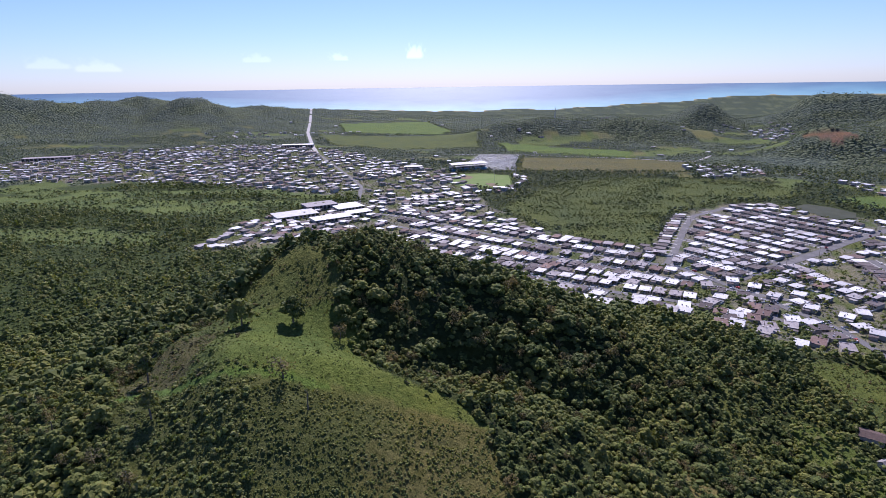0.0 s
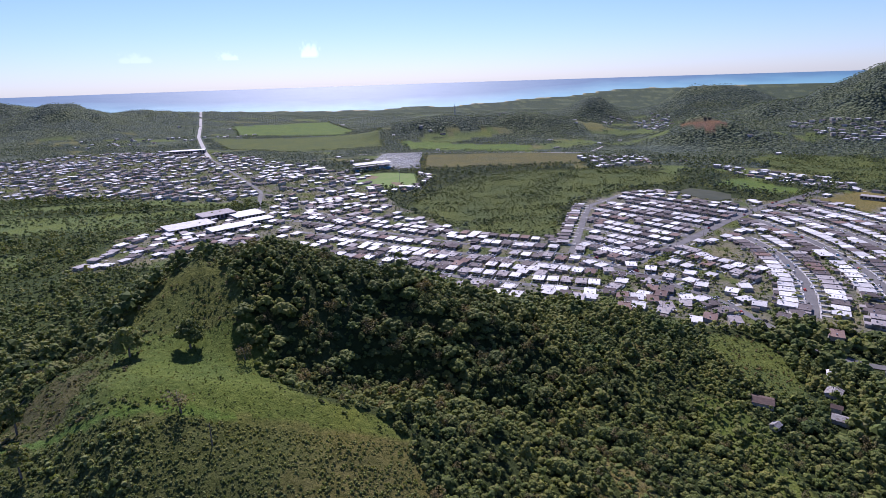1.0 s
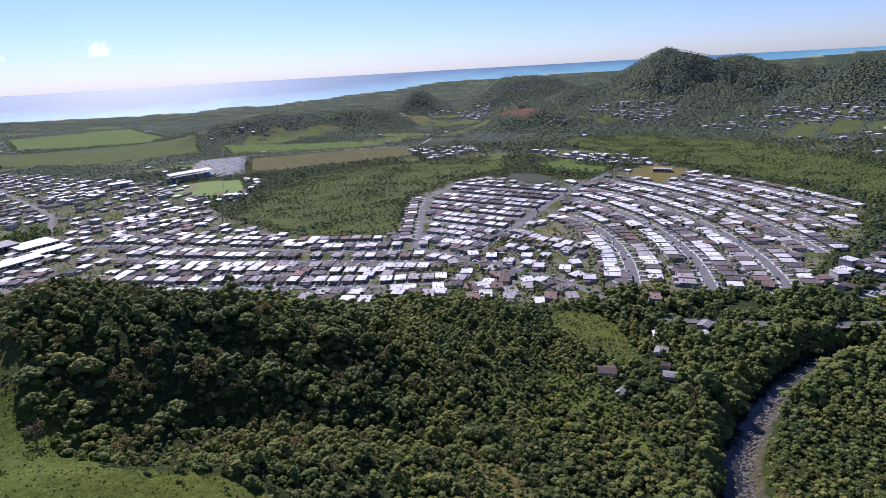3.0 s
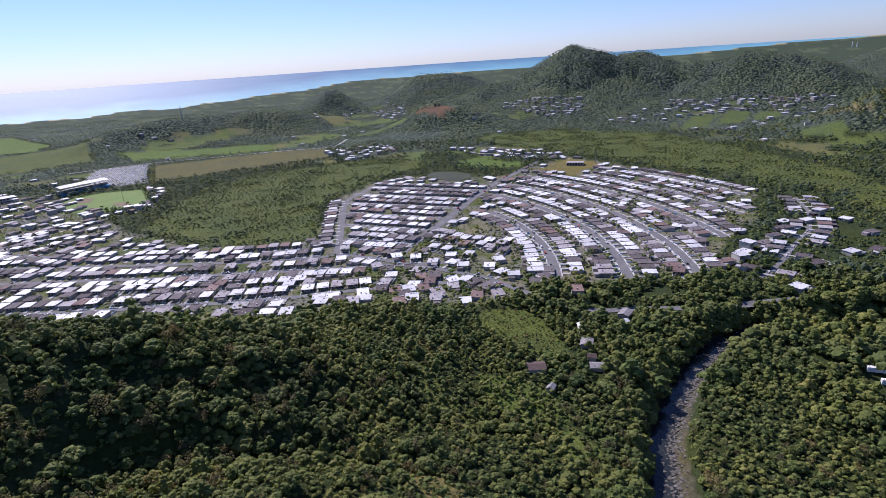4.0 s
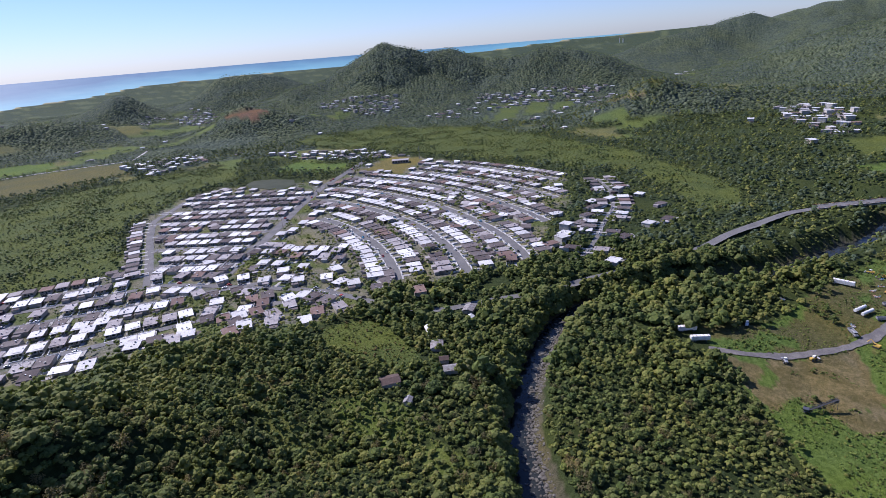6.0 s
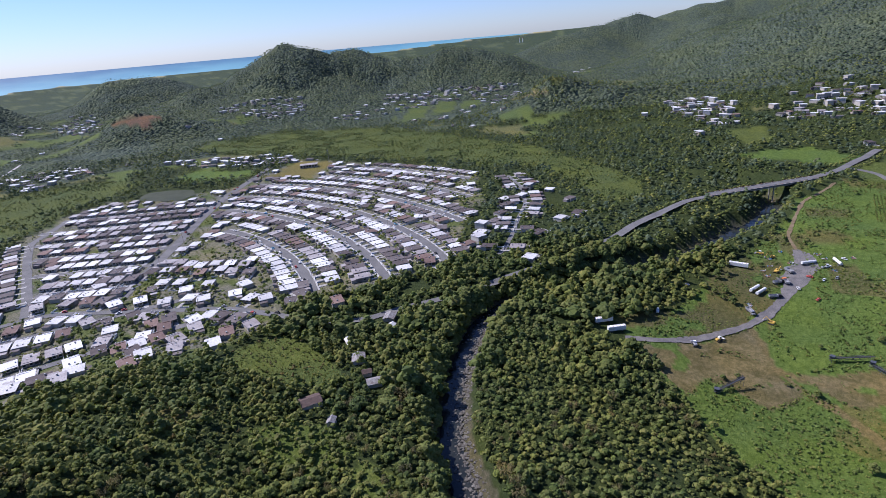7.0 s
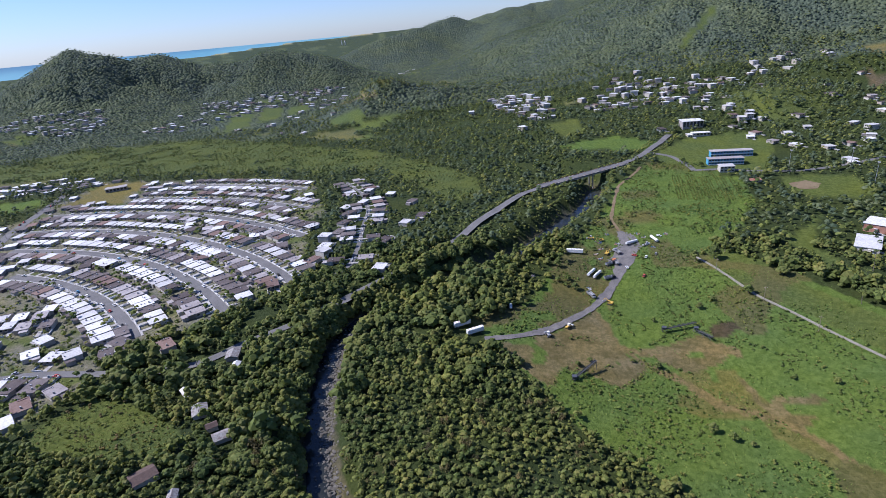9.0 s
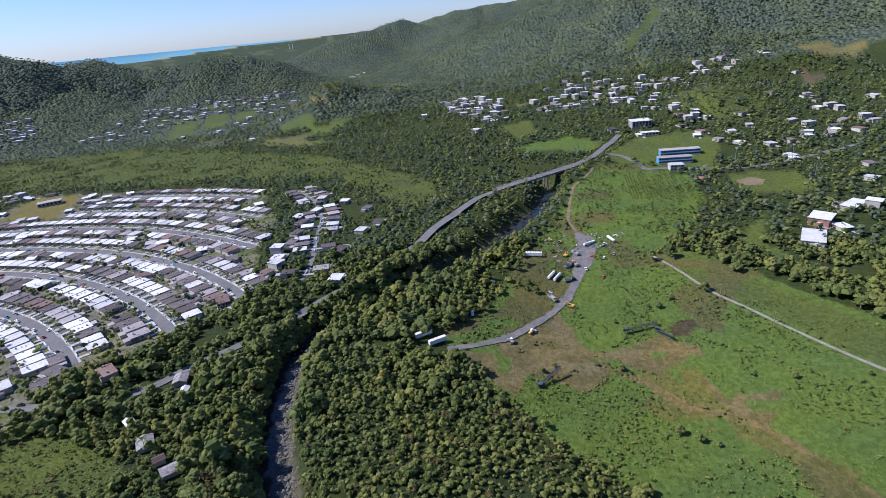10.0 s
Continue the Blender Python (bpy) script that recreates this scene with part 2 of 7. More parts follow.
def near_line(x, y, line):
    """Distance from a polyline."""
    best = np.full(np.shape(x), 1e9)
    for (ax, ay), (bx, by) in zip(line, line[1:]):
        dx, dy = bx - ax, by - ay
        u = np.clip(((x - ax) * dx + (y - ay) * dy) / (dx * dx + dy * dy), 0, 1)
        best = np.minimum(best, np.hypot(x - ax - u * dx, y - ay - u * dy))
    return best


RIVER = [(40, -260), (70, -100), (105, 10), (140, 80), (166, 116), (194, 140), (222, 161), (258, 177), (281, 184), (311, 191), (340, 195), (374, 187), (397, 167), (413, 152), (434, 135),
         (462, 106), (491, 79), (520, 65), (554, 46), (600, 21), (667, 1), (688, 12), (715, 45), (780, 75), (850, 90)]


BAR = [(118, 12), (152, 78), (175, 110), (200, 133), (226, 154), (261, 170), (283, 177), (312, 184), (338, 188), (368, 181)]      # stony bar along the river


def rim(r):
    """Height of sea level at r: flat, then raised so that the far coast and horizon stand where they are seen."""
    k = np.clip((np.asarray(r, float) - FLAT) / RIM, 0, 0.995)
    true = FLAT / (1 - k)
    return np.where(r > FLAT, EYE - EYE / true * r, 0.0)


def spur(x, y):
    a = seg(x, y, (-35.2, 195.6, 56.0), (-36.9, 288.3, -37.2), 130.0)
    b = seg(x, y, (-36.9, 288.3, 95.9), (134.1, 305.7, 21.5), 84.0)
    c = seg(x, y, (-92.0, 188.2, 70.1), (-194.3, 189.4, 33.2), 101.2)
    d = seg(x, y, (-77.6, 293.3, 90.2), (-130.4, 266.1, 60.0), 94.1)
    return (np.maximum(a, 0) ** 3 + np.maximum(b, d) ** 3 + c ** 3) ** (1 / 3)


def hills(x, y):
    parts = [
        chain(x, y, 213, 1.5, (1275, 1468, 94), (1448, 1291, 200), (1510, 1175, 141), (1599, 1153, 165), (1632, 913, 93)),
        chain(x, y, 170, 1.7, (1150, 1170, 40), (1350, 950, 40)),
        chain(x, y, 202, 1.6, (1735, 860, 136), (1756, 721, 110)),
        chain(x, y, 185, 1.5, (1190, 2000, 50), (1311, 1926, 130), (1378, 1842, 121), (1500, 1687, 62)),
        chain(x, y, 115, 1.7, (948, 2055, 98), (905, 2200, 48), (700, 2350, 26)),
        chain(x, y, 115, 1.8, (200, 1839, 48), (359, 1814, 66), (623, 1741, 62), (760, 1700, 28)),
        chain(x, y, 95, 1.8, (898, 1300, 72), (966, 1180, 36)),
        chain(x, y, 260, 1.4, (-2100, 1200, 260), (-1716, 1956, 194), (-1475, 2208, 140), (-1286, 2506, 138), (-1132, 2455, 125), (-1044, 2404, 143), (-955, 2575, 82), (-863, 2740, 88),
              (-577, 3095, 46)),
        chain(x, y, 276, 1.5, (2600, 950, 55), (2670, 836, 100), (2825, 755, 151), (2962, 620, 180), (3064, 494, 216), (2992, 318, 156), (2900, 150, 190)),
        chain(x, y, 384, 1.6, (4150, 620, 50), (4207, 500, 70), (4257, 254, 152), (4242, -325, 203)),
        chain(x, y, 240, 1.6, (1950, 190, 92), (1730, -79, 138), (1500, -268, 160), (1410, -588, 215), (1250, -1050, 300)),
        chain(x, y, 340, 1.7, (2100, 0, 150), (1800, -450, 320), (1650, -1000, 380)),
        chain(x, y, 450, 2.0, (1400, -300, 105), (1300, -900, 150)),
        chain(x, y, 115, 1.8, (1225, 385, 88), (1225, 300, 62), (1290, 120, 50)),
        chain(x, y, 75, 2.0, (903, -249, 46), (930, -262, 46)),
        chain(x, y, 260, 2.0, (-500, -500, 150), (400, -700, 170), (900, -800, 200)),
    ]
    return sum(np.maximum(p, 0) ** 3 for p in parts) ** (1 / 3)


RAVINES = [([(2, 238), (30, 240), (66, 230), (96, 205), (135, 175)], 9.0, 11.0), ([(10, 268), (40, 266), (80, 258), (130, 232), (165, 205)], 10.0, 12.0),
           ([(-88, 150), (-100, 185), (-128, 205)], 5.0, 12.0), ([(-120, 262), (-170, 240), (-230, 235)], 9.0, 16.0)]
BANK = [(461, 161), (500, 135), (562, 113), (598, 86), (637, 60), (702, -29), (733, -57), (788, -89), (815, -104)]      # embankment of the bridge road


def height(x, y):
    x, y = np.asarray(x, float), np.asarray(y, float)
    r = np.hypot(x, y)
    big = hills(x, y)
    rough = lattice(x / 190, y / 190, 1) * 0.06 + lattice(x / 85, y / 85, 2) * 0.05 + lattice(x / 38, y / 38, 3) * 0.02
    big = big * (1 + rough)
    gully = (1 - np.abs(lattice(x / 150 + 0.3 * lattice(x / 90, y / 90, 7), y / 150, 8))) ** 4 + 0.5 * (1 - np.abs(lattice(x / 62, y / 62, 9))) ** 4
    big = big - np.clip(big / 70, 0, 1) * 13 * gully
    own = spur(x, y)
    own = own + np.clip(own / 40, 0, 1) * (lattice(x / 26, y / 26, 4) * 0.9 + lattice(x / 9, y / 9, 5) * 0.45 + 0.8)
    for line, deep, wide in RAVINES:
        own = own - np.clip(own / 45, 0, 1) * deep * np.exp(-(near_line(x, y, line) / wide) ** 2)
    z = big + own + rim(r) + np.clip(1 - r / 3000, 0, 1) * lattice(x / 60, y / 60, 6) * 0.5
    z = z - 13 * np.exp(-(((x - 310) / 120) ** 2 + ((y + 10) / 95) ** 2))
    z = z - 5 * np.exp(-(((x - 470) / 150) ** 2 + ((y - 20) / 60) ** 2))
    d = near_line(x, y, RIVER)
    bed = -12.5 + 0.02 * d
    up = np.clip((x - 715) / 40, 0, 1)              # the bed rises into the hills upstream
    bed = bed * (1 - up) + (z - 2) * up
    k = np.exp(-(d / 14.0) ** 4)
    z = np.where(d < 60, z * (1 - k) + bed * k, z)
    bank = np.clip((13 - near_line(x, y, BANK)) / 7, 0, 1) * np.interp(x, (470, 550, 605, 632, 700, 850), (0, 1, 1, 0, 0, 0))
    return z + 3.0 * bank

# ---- mesh helpers ----
def mesh_from(name, verts, faces_n, corners, materials, smooth=False):
    """A mesh from numpy arrays: vertices, corners a face, corner indices."""
    me = bpy.data.meshes.new(name)
    me.vertices.add(len(verts))
    me.vertices.foreach_set("co", np.asarray(verts, np.float32).ravel())
    me.loops.add(len(corners))
    me.loops.foreach_set("vertex_index", np.asarray(corners, np.int32))
    starts = np.concatenate([[0], np.cumsum(faces_n)[:-1]]).astype(np.int32)
    me.polygons.add(len(faces_n))
    me.polygons.foreach_set("loop_start", starts)
    me.polygons.foreach_set("use_smooth", np.full(len(faces_n), smooth))
    for mat in materials:
        me.materials.append(mat)
    me.update(calc_edges=True)
    me.validate()
    return me


def part(name, bm, material, parent=None, label=""):
    me = bpy.data.meshes.new(name)
    bm.to_mesh(me)
    bm.free()
    me.materials.append(material)
    ob = new(name, me)
    ob.parent = parent
    return tagged(ob, label)


def thing(name, x, y, z, turn, label, category, group=""):
    ob = new(name)
    ob.empty_display_size = 1.0
    ob.matrix_world = Matrix.Translation((x, y, z)) @ Matrix.Rotation(turn, 4, "Z")
    return tagged(ob, label, category, group)


def add_box(bm, x0, x1, y0, y1, z0, z1, bevel=0.0):
    made = bmesh.ops.create_cube(bm, size=1.0)["verts"]
    for v in made:
        v.co = Vector(((x0 + x1) / 2 + v.co.x * (x1 - x0), (y0 + y1) / 2 + v.co.y * (y1 - y0), (z0 + z1) / 2 + v.co.z * (z1 - z0)))
    if bevel:
        edges = list({e for v in made for e in v.link_edges})
        bmesh.ops.bevel(bm, geom=edges, offset=bevel, segments=1, affect="EDGES")
    return made


def box(*size, bevel=0.0):
    bm = bmesh.new()
    add_box(bm, *size, bevel=bevel)
    return bm


def add_tube(bm, a, b, ra, rb, sides=6):
    a, b = Vector(a), Vector(b)
    made = bmesh.ops.create_cone(bm, cap_ends=True, segments=sides, radius1=ra, radius2=rb, depth=(b - a).length)["verts"]
    m = Matrix.Translation((a + b) / 2) @ (b - a).to_track_quat("Z", "Y").to_matrix().to_4x4()
    bmesh.ops.transform(bm, matrix=m, verts=made)


def tube(a, b, ra, rb, sides=6):
    bm = bmesh.new()
    add_tube(bm, a, b, ra, rb, sides)
    return bm


def inside(x, y, poly):
    """Which points lie in a polygon."""
    x, y = np.asarray(x, float), np.asarray(y, float)
    out = np.zeros(x.shape, bool)
    for (ax, ay), (bx, by) in zip(poly, poly[1:] + poly[:1]):
        cross = ((ay > y) != (by > y)) & (x < (bx - ax) * (y - ay) / (by - ay + 1e-12) + ax)
        out ^= cross
    return out


def ground_at(x, y):
    return float(height(np.array([x]), np.array([y]))[0])


# ---- what covers the land ----
COAST_TURN = [-60, -14, -10, -4, 3.4, 6.7, 11.2, 16.7, 23.5, 27.4, 36, 46, 60, 75, 90]
COAST_FAR = [9000, 4316, 4177, 3830, 3660, 3990, 3830, 4450, 5400, 7300, 7600, 8300, 11500, 30000, 90000]


def coast(turn):
    """Distance of the shore on a bearing, drawn in closer beyond the plain."""
    true = np.interp(np.degrees(turn), COAST_TURN, COAST_FAR) * (1 + 0.012 * np.sin(turn * 63) + 0.008 * np.sin(turn * 171))
    return np.where(true > FLAT, FLAT + RIM * (1 - FLAT / true), true)


DOME = [(-100, 132), (-112, 150), (-118, 172), (-129, 194), (-129, 212), (-121, 231), (-113, 248), (-106, 260), (-100, 276), (-88, 292), (-68, 292), (-57, 272), (-52, 247), (-38, 213), (-22, 199),
        (6, 192), (15, 179), (20, 162), (22, 150), (8, 120), (-20, 95), (-60, 95), (-100, 112)]
LAWN = [(232, 318), (262, 305), (262, 285), (246, 246), (240, 228), (226, 240), (216, 255), (214, 290)]
SCRUB = [(79, 781), (119, 680), (170, 606), (235, 600), (290, 712), (345, 765), (430, 810), (500, 815), (590, 850), (560, 960), (455, 1010), (320, 1040), (219, 985), (150, 900)]
SCRUB_EAST = [(800, 1010), (871, 1040), (1003, 930), (1060, 710), (985, 540), (855, 300), (690, 140), (615, 112), (600, 160), (735, 265), (765, 450), (768, 610), (785, 760), (770, 880)]
FIELD_FAR = [(-459, 2548), (-68, 2687), (41, 2149), (-1, 1966), (-362, 2120)]
FIELD_MID = [(-450, 2060), (-284, 1985), (120, 1940), (108, 1563), (-126, 1540), (-330, 1700)]
FIELD_STRIP = [(165, 1660), (491, 1433), (445, 1300), (176, 1474)]
FIELD_BROWN = [(195, 1350), (440, 1290), (544, 1234), (489, 1078), (154, 1133)]
GREEN_EAST = [(583, 814), (650, 835), (668, 720), (644, 690), (610, 717)]
BALL_EAST = [(633, 656), (743, 686), (742, 611), (640, 572)]
YARD = [(343, 100), (358, 40), (380, 22), (420, 12), (500, -2), (500, 35), (450, 50), (390, 62), (360, 100)]
EARTHS = [[(336, 90), (317, 77), (299, 62), (319, 52), (319, 36), (306, 23), (327, 7), (349, 17), (372, 20), (381, 32), (359, 50), (343, 71)],
          [(345, 8), (351, -10), (358, -31), (340, -42), (329, -35), (322, -16), (333, -3)], [(323, -37), (303, -44), (296, -55), (298, -69), (288, -74), (279, -57), (268, -51), (278, -47), (294, -38)]]
DARK_PATCH = [(367, -37), (367, -50), (361, -55), (351, -45), (354, -37)]
DRY_FAN = [(330, -10), (324, -34), (289, -39), (269, -41), (255, -50), (240, -75), (228, -66), (255, -36), (279, -18), (300, -4)]
MEADOW = [(340, 95), (420, 60), (520, 25), (640, -25), (700, -60), (690, -120), (560, -130), (450, -50), (420, -110), (330, -160), (180, -200), (150, -120), (215, -10), (270, 45), (300, 66)]
PASTURE = [(450, -50), (470, -70), (420, -100), (350, -140), (280, -190), (220, -190), (300, -125), (380, -85)]
MOUND = [(200, 110), (227, 150), (262, 165), (300, 172), (345, 165), (352, 150), (338, 112), (316, 92), (296, 62), (272, 46), (250, 16), (222, -10), (170, -30), (150, 20), (170, 70)]
PLANTS = [(660, -57), (643, -130), (600, -128), (543, -106), (560, -56), (605, -32)]
DIAMOND = [(634, -166), (640, -200), (618, -234), (584, -224), (560, -203), (574, -176), (603, -162)]
DOWNTOWN = [(-1060, 1330), (-977, 1531), (-664, 1731), (-363, 1640), (-105, 1290), (40, 1090), (60, 900), (-40, 800), (-133, 880), (-394, 1004), (-573, 1050), (-878, 1096)]
STRIP = [(-290, 590), (-275, 720), (-200, 800), (-60, 880), (60, 900), (75, 775), (115, 675), (170, 600), (240, 590), (300, 480), (310, 330), (268, 318), (205, 335), (150, 380), (60, 440), (-60, 560), (-180, 600)]
HEART = (85, 570)                 # centre of the fan of streets
ROWS_AT, ROWS_U, ROWS_V = Vector((290, 488)), Vector((0.866, 0.5)), Vector((-0.5, 0.866))
ESTATE = [(215, 520), (236, 600), (292, 690), (340, 745), (404, 790), (470, 792), (500, 740), (530, 690), (575, 668), (640, 675), (745, 690), (745, 600), (735, 440), (690, 335),
          (606, 305), (520, 280), (470, 262), (425, 245), (380, 262), (345, 285), (318, 325), (300, 420), (285, 480)]
CEMETERY = [(97, 1400), (192, 1388), (150, 1145), (90, 1150), (55, 1252)]
BALL_WEST = [(18, 1100), (75, 1112), (133, 1080), (122, 952), (56, 946), (12, 990)]
QUARRY = [(838, 1312), (887, 1312), (926, 1240), (900, 1225), (858, 1228)]
HAY = [(1103, -449), (1094, -480), (1054, -527), (996, -505), (1040, -455)]
PLOUGHED = [(1002, -401), (986, -446), (958, -440), (943, -410)]

FIELD_VALLEY = [(1289, 820), (1357, 774), (1412, 614), (1350, 605), (1218, 668), (1117, 702), (1129, 757), (1200, 772)]
CLEARING = [(928, 60), (944, 12), (866, -2), (847, 34)]
CLEARING_LOW = [(806, 38), (825, -33), (787, -86), (747, -51), (774, 23)]
SCHOOL_GROUND = [(690, -75), (745, -75), (800, -120), (805, -195), (760, -205), (700, -182), (655, -160), (655, -115)]
BACKFIELD = [(520, -160), (528, -172), (460, -132), (425, -145), (398, -172), (390, -160), (428, -130), (470, -118)]

TRACKS_PLAN = [[(387, 30), (368, 24), (349, 17), (334, 3), (317, -12), (292, -22), (277, -35), (263, -44), (255, -54), (240, -63), (229, -71), (190, -100)], [(349, 17), (345, 0), (346, -20), (335, -38)]]
GLADES = [[(97, 197), (110, 192), (114, 165), (92, 163)], [(172, 246), (192, 240), (203, 212), (190, 192), (171, 198), (165, 226)], [(141, 283), (153, 272), (152, 240), (148, 208), (141, 220), (138, 253)],
          [(178, 192), (190, 186), (184, 164), (172, 158), (166, 172)], [(108, 246), (118, 240), (116, 230), (104, 232)], [(160, 276), (176, 272), (176, 262), (162, 266)]]
HEDGE = [(-142, 181), (-123, 179), (-106, 181), (-86, 177), (-64, 180), (-44, 178)]
RIDGE_CUT = [(1370, -325), (1405, -300), (1360, -250), (1268, -205), (1258, -225), (1335, -280)]
GREEN, LUSH, OLIVE, DRYGRASS, WOODS, TOWN, SAND, BROWN = (0.110, 0.138, 0.044), (0.114, 0.168, 0.047), (0.100, 0.124, 0.043), (0.19, 0.16, 0.07), \
    (0.048, 0.064, 0.026), (0.20, 0.19, 0.172), (0.45, 0.40, 0.30), (0.135, 0.125, 0.060)


def openings(x, y):
    """Pastures and plots between the woods of the far valleys."""
    r = np.hypot(x, y)
    low = hills(x, y) < 34
    return low & (r > 1020) & (r < 3000) & (lattice(x / 150 + 3, y / 75, 91) + 0.5 * lattice(x / 42, y / 42, 92) > 0.56)


def cover(x, y, z):
    """Ground colour by place."""
    n = lattice(x / 45, y / 45, 11) * 9
    col = np.empty((len(x), 3))
    col[:] = WOODS
    xs, ys = x + n, y + lattice(x / 45, y / 45, 12) * 9
    far = openings(x, y)
    west = (x < -110) & (y < 1060) & (np.hypot(x, y) < 1250)
    col[west] = (0.055, 0.078, 0.028)
    col[far] = np.where((lattice(x / 110, y / 110, 93) > 0)[:, None], (0.115, 0.150, 0.055), (0.150, 0.150, 0.075))[far]
    for poly, c in ((STRIP, TOWN), (DOWNTOWN, TOWN), (ESTATE, TOWN), (SCRUB, OLIVE), (SCRUB_EAST, OLIVE), (FIELD_FAR, LUSH), (FIELD_MID, OLIVE), (FIELD_STRIP, LUSH),
                    (FIELD_BROWN, BROWN), (GREEN_EAST, LUSH), (BALL_EAST, DRYGRASS), (MEADOW, LUSH), (PASTURE, GREEN), (PLANTS, LUSH), (DIAMOND, GREEN), (LAWN, GREEN),
                    (DOME, (0.120, 0.134, 0.044)), (HAY, (0.17, 0.15, 0.08)), (PLOUGHED, (0.13, 0.10, 0.07)), (CEMETERY, (0.3, 0.3, 0.29)), (BALL_WEST, LUSH), (FIELD_VALLEY, (0.108, 0.140, 0.056)), (CLEARING, OLIVE), (CLEARING_LOW, LUSH), (BACKFIELD, GREEN), (SCHOOL_GROUND, GREEN)):
        col[inside(xs, ys, poly)] = c
    yards = (inside(xs, ys, ESTATE) & (lattice(x / 14, y / 14, 15) > 0.4)) | ((inside(xs, ys, STRIP) | inside(xs, ys, DOWNTOWN)) & (lattice(x / 14, y / 14, 15) > 0.1))
    col[yards & ~inside(xs, ys, BALL_EAST) & ~inside(xs, ys, BALL_WEST) & ~inside(xs, ys, CEMETERY)] = (0.115, 0.14, 0.06)
    fields = (xs < -150) & (xs > -900) & (ys > 560) & (ys < 1020) & ~inside(xs, ys, DOWNTOWN) & ~inside(xs, ys, STRIP)
    strips = lattice(xs / 200 + ys / 90, ys / 45, 13)
    col[fields & (strips > -0.05)] = (0.125, 0.165, 0.060)
    ridge = inside(xs, ys, DOME) & (lattice(x / 20, y / 20, 14) > 0.1) & (y > 196)
    col[ridge] = OLIVE
    faded = inside(xs, ys, DOME)[:, None] * np.clip((x + 45) / 40 + lattice(x / 14, y / 14, 18) * 0.5, 0, 1)[:, None]
    col = col * (1 - faded) + faded * (0.150, 0.138, 0.056)
    col[inside(xs, ys, YARD) & (lattice(x / 12, y / 12, 19) > -0.3)] = (0.125, 0.115, 0.055)
    col[(np.hypot((x - 903) / 1.2, y + 258) < 62)] = OLIVE
    col[inside(xs, ys, QUARRY)] = (0.205, 0.118, 0.085)
    fan = inside(xs, ys, DRY_FAN) & (lattice(x / 9, y / 9, 23) > -0.55)
    col[fan] = (0.150, 0.146, 0.056)
    xe, ye = x + n / 3, y + lattice(x / 12, y / 12, 12) * 3
    for poly in EARTHS:
        worn = inside(xe, ye, poly) & (lattice(x / 11, y / 11, 16) + 0.6 * lattice(x / 30, y / 30, 22) > -0.45)
        col[worn] = np.where((lattice(x / 6, y / 14, 24) > 0.1)[:, None], (0.200, 0.162, 0.100), (0.158, 0.130, 0.072))[worn]
    col[inside(xe, ye, DARK_PATCH)] = (0.085, 0.066, 0.045)
    for line in TRACKS_PLAN:
        col[near_line(xs, ys, line) < 2.4 + 1.3 * lattice(x / 8, y / 8, 20)] = (0.20, 0.155, 0.088)
    for k, poly in enumerate(GLADES):
        col[inside(xs, ys, poly)] = ((0.16, 0.145, 0.065), (0.112, 0.150, 0.046), (0.13, 0.145, 0.052), (0.13, 0.16, 0.05), (0.16, 0.145, 0.065), (0.16, 0.145, 0.065))[k]
    spots = inside(xs, ys, MEADOW) & (lattice(x / 30, y / 30, 17) > 0.55) & (y < 20)
    col[spots] = (0.13, 0.125, 0.055)
    hedged = inside(xs, ys, FIELD_VALLEY) & (np.abs(np.mod(x * 0.35 - y * 0.94, 64) - 32) < 7)
    col[hedged] = WOODS
    dry = (np.hypot((x - 105) / 1.0, (y - 182) / 2.2) < 8) | (np.hypot(x - 163, (y - 282) / 1.4) < 9)
    col[dry] = DRYGRASS
    slope = inside(xs, ys, DOME) & (x < -84) & (y > 181) & (y < 228)
    col[slope] = (0.105, 0.098, 0.046)
    crest = inside(xs, ys, DOME) & (y > 180) & (y < 245) & (x > -98)
    col[crest] = col[crest] * 0.35 + np.array((0.115, 0.165, 0.038)) * 0.65
    foot = inside(xs, ys, DOME) & (y < 176) & (x < -30 + 12 * lattice(x / 15, y / 15, 28))
    col[foot] = (0.112, 0.122, 0.042)
    col[inside(xs, ys, DOME) & (near_line(x, y, HEDGE) < 2.2)] = (0.11, 0.17, 0.04)
    col[(np.hypot((x - 1208) / 0.9, y - 395) < 34) & (lattice(x / 14, y / 14, 25) > -0.3)] = (0.128, 0.132, 0.048)
    col[near_line(x, y, [(1190, 485), (1182, 440), (1165, 398)]) < 11] = (0.24, 0.20, 0.13)
    col[near_line(x, y, [(1386, -298), (1345, -268), (1263, -216)]) < 11] = (0.080, 0.106, 0.042)
    r, turn = np.hypot(x, y), np.arctan2(x, y)
    plots = lattice(turn * 60, (r - 3000) / 55, 26) + 0.6 * lattice(turn * 190, (r - 3000) / 16, 27)
    # far plain and mountains: bluish haze of distance put into these colours
    col[(r > 3000)] = np.where((plots > 0.35)[:, None], (0.105, 0.130, 0.085), (0.060, 0.082, 0.058))[r > 3000]
    col[(r > 3000) & (z > rim(r) + 14)] = (0.055, 0.075, 0.055)
    shore = coast(turn)
    col[r > shore - 5] = SAND
    col[((near_line(x, y, RIVER) < 9) | (near_line(x, y, BAR) < 3)) & (x < 690)] = (0.105, 0.096, 0.076)
    return col


def sheet(turns, rings):
    t, r = np.meshgrid(turns, rings)
    return (r * np.sin(t)).ravel(), (r * np.cos(t)).ravel(), t.ravel(), r.ravel()


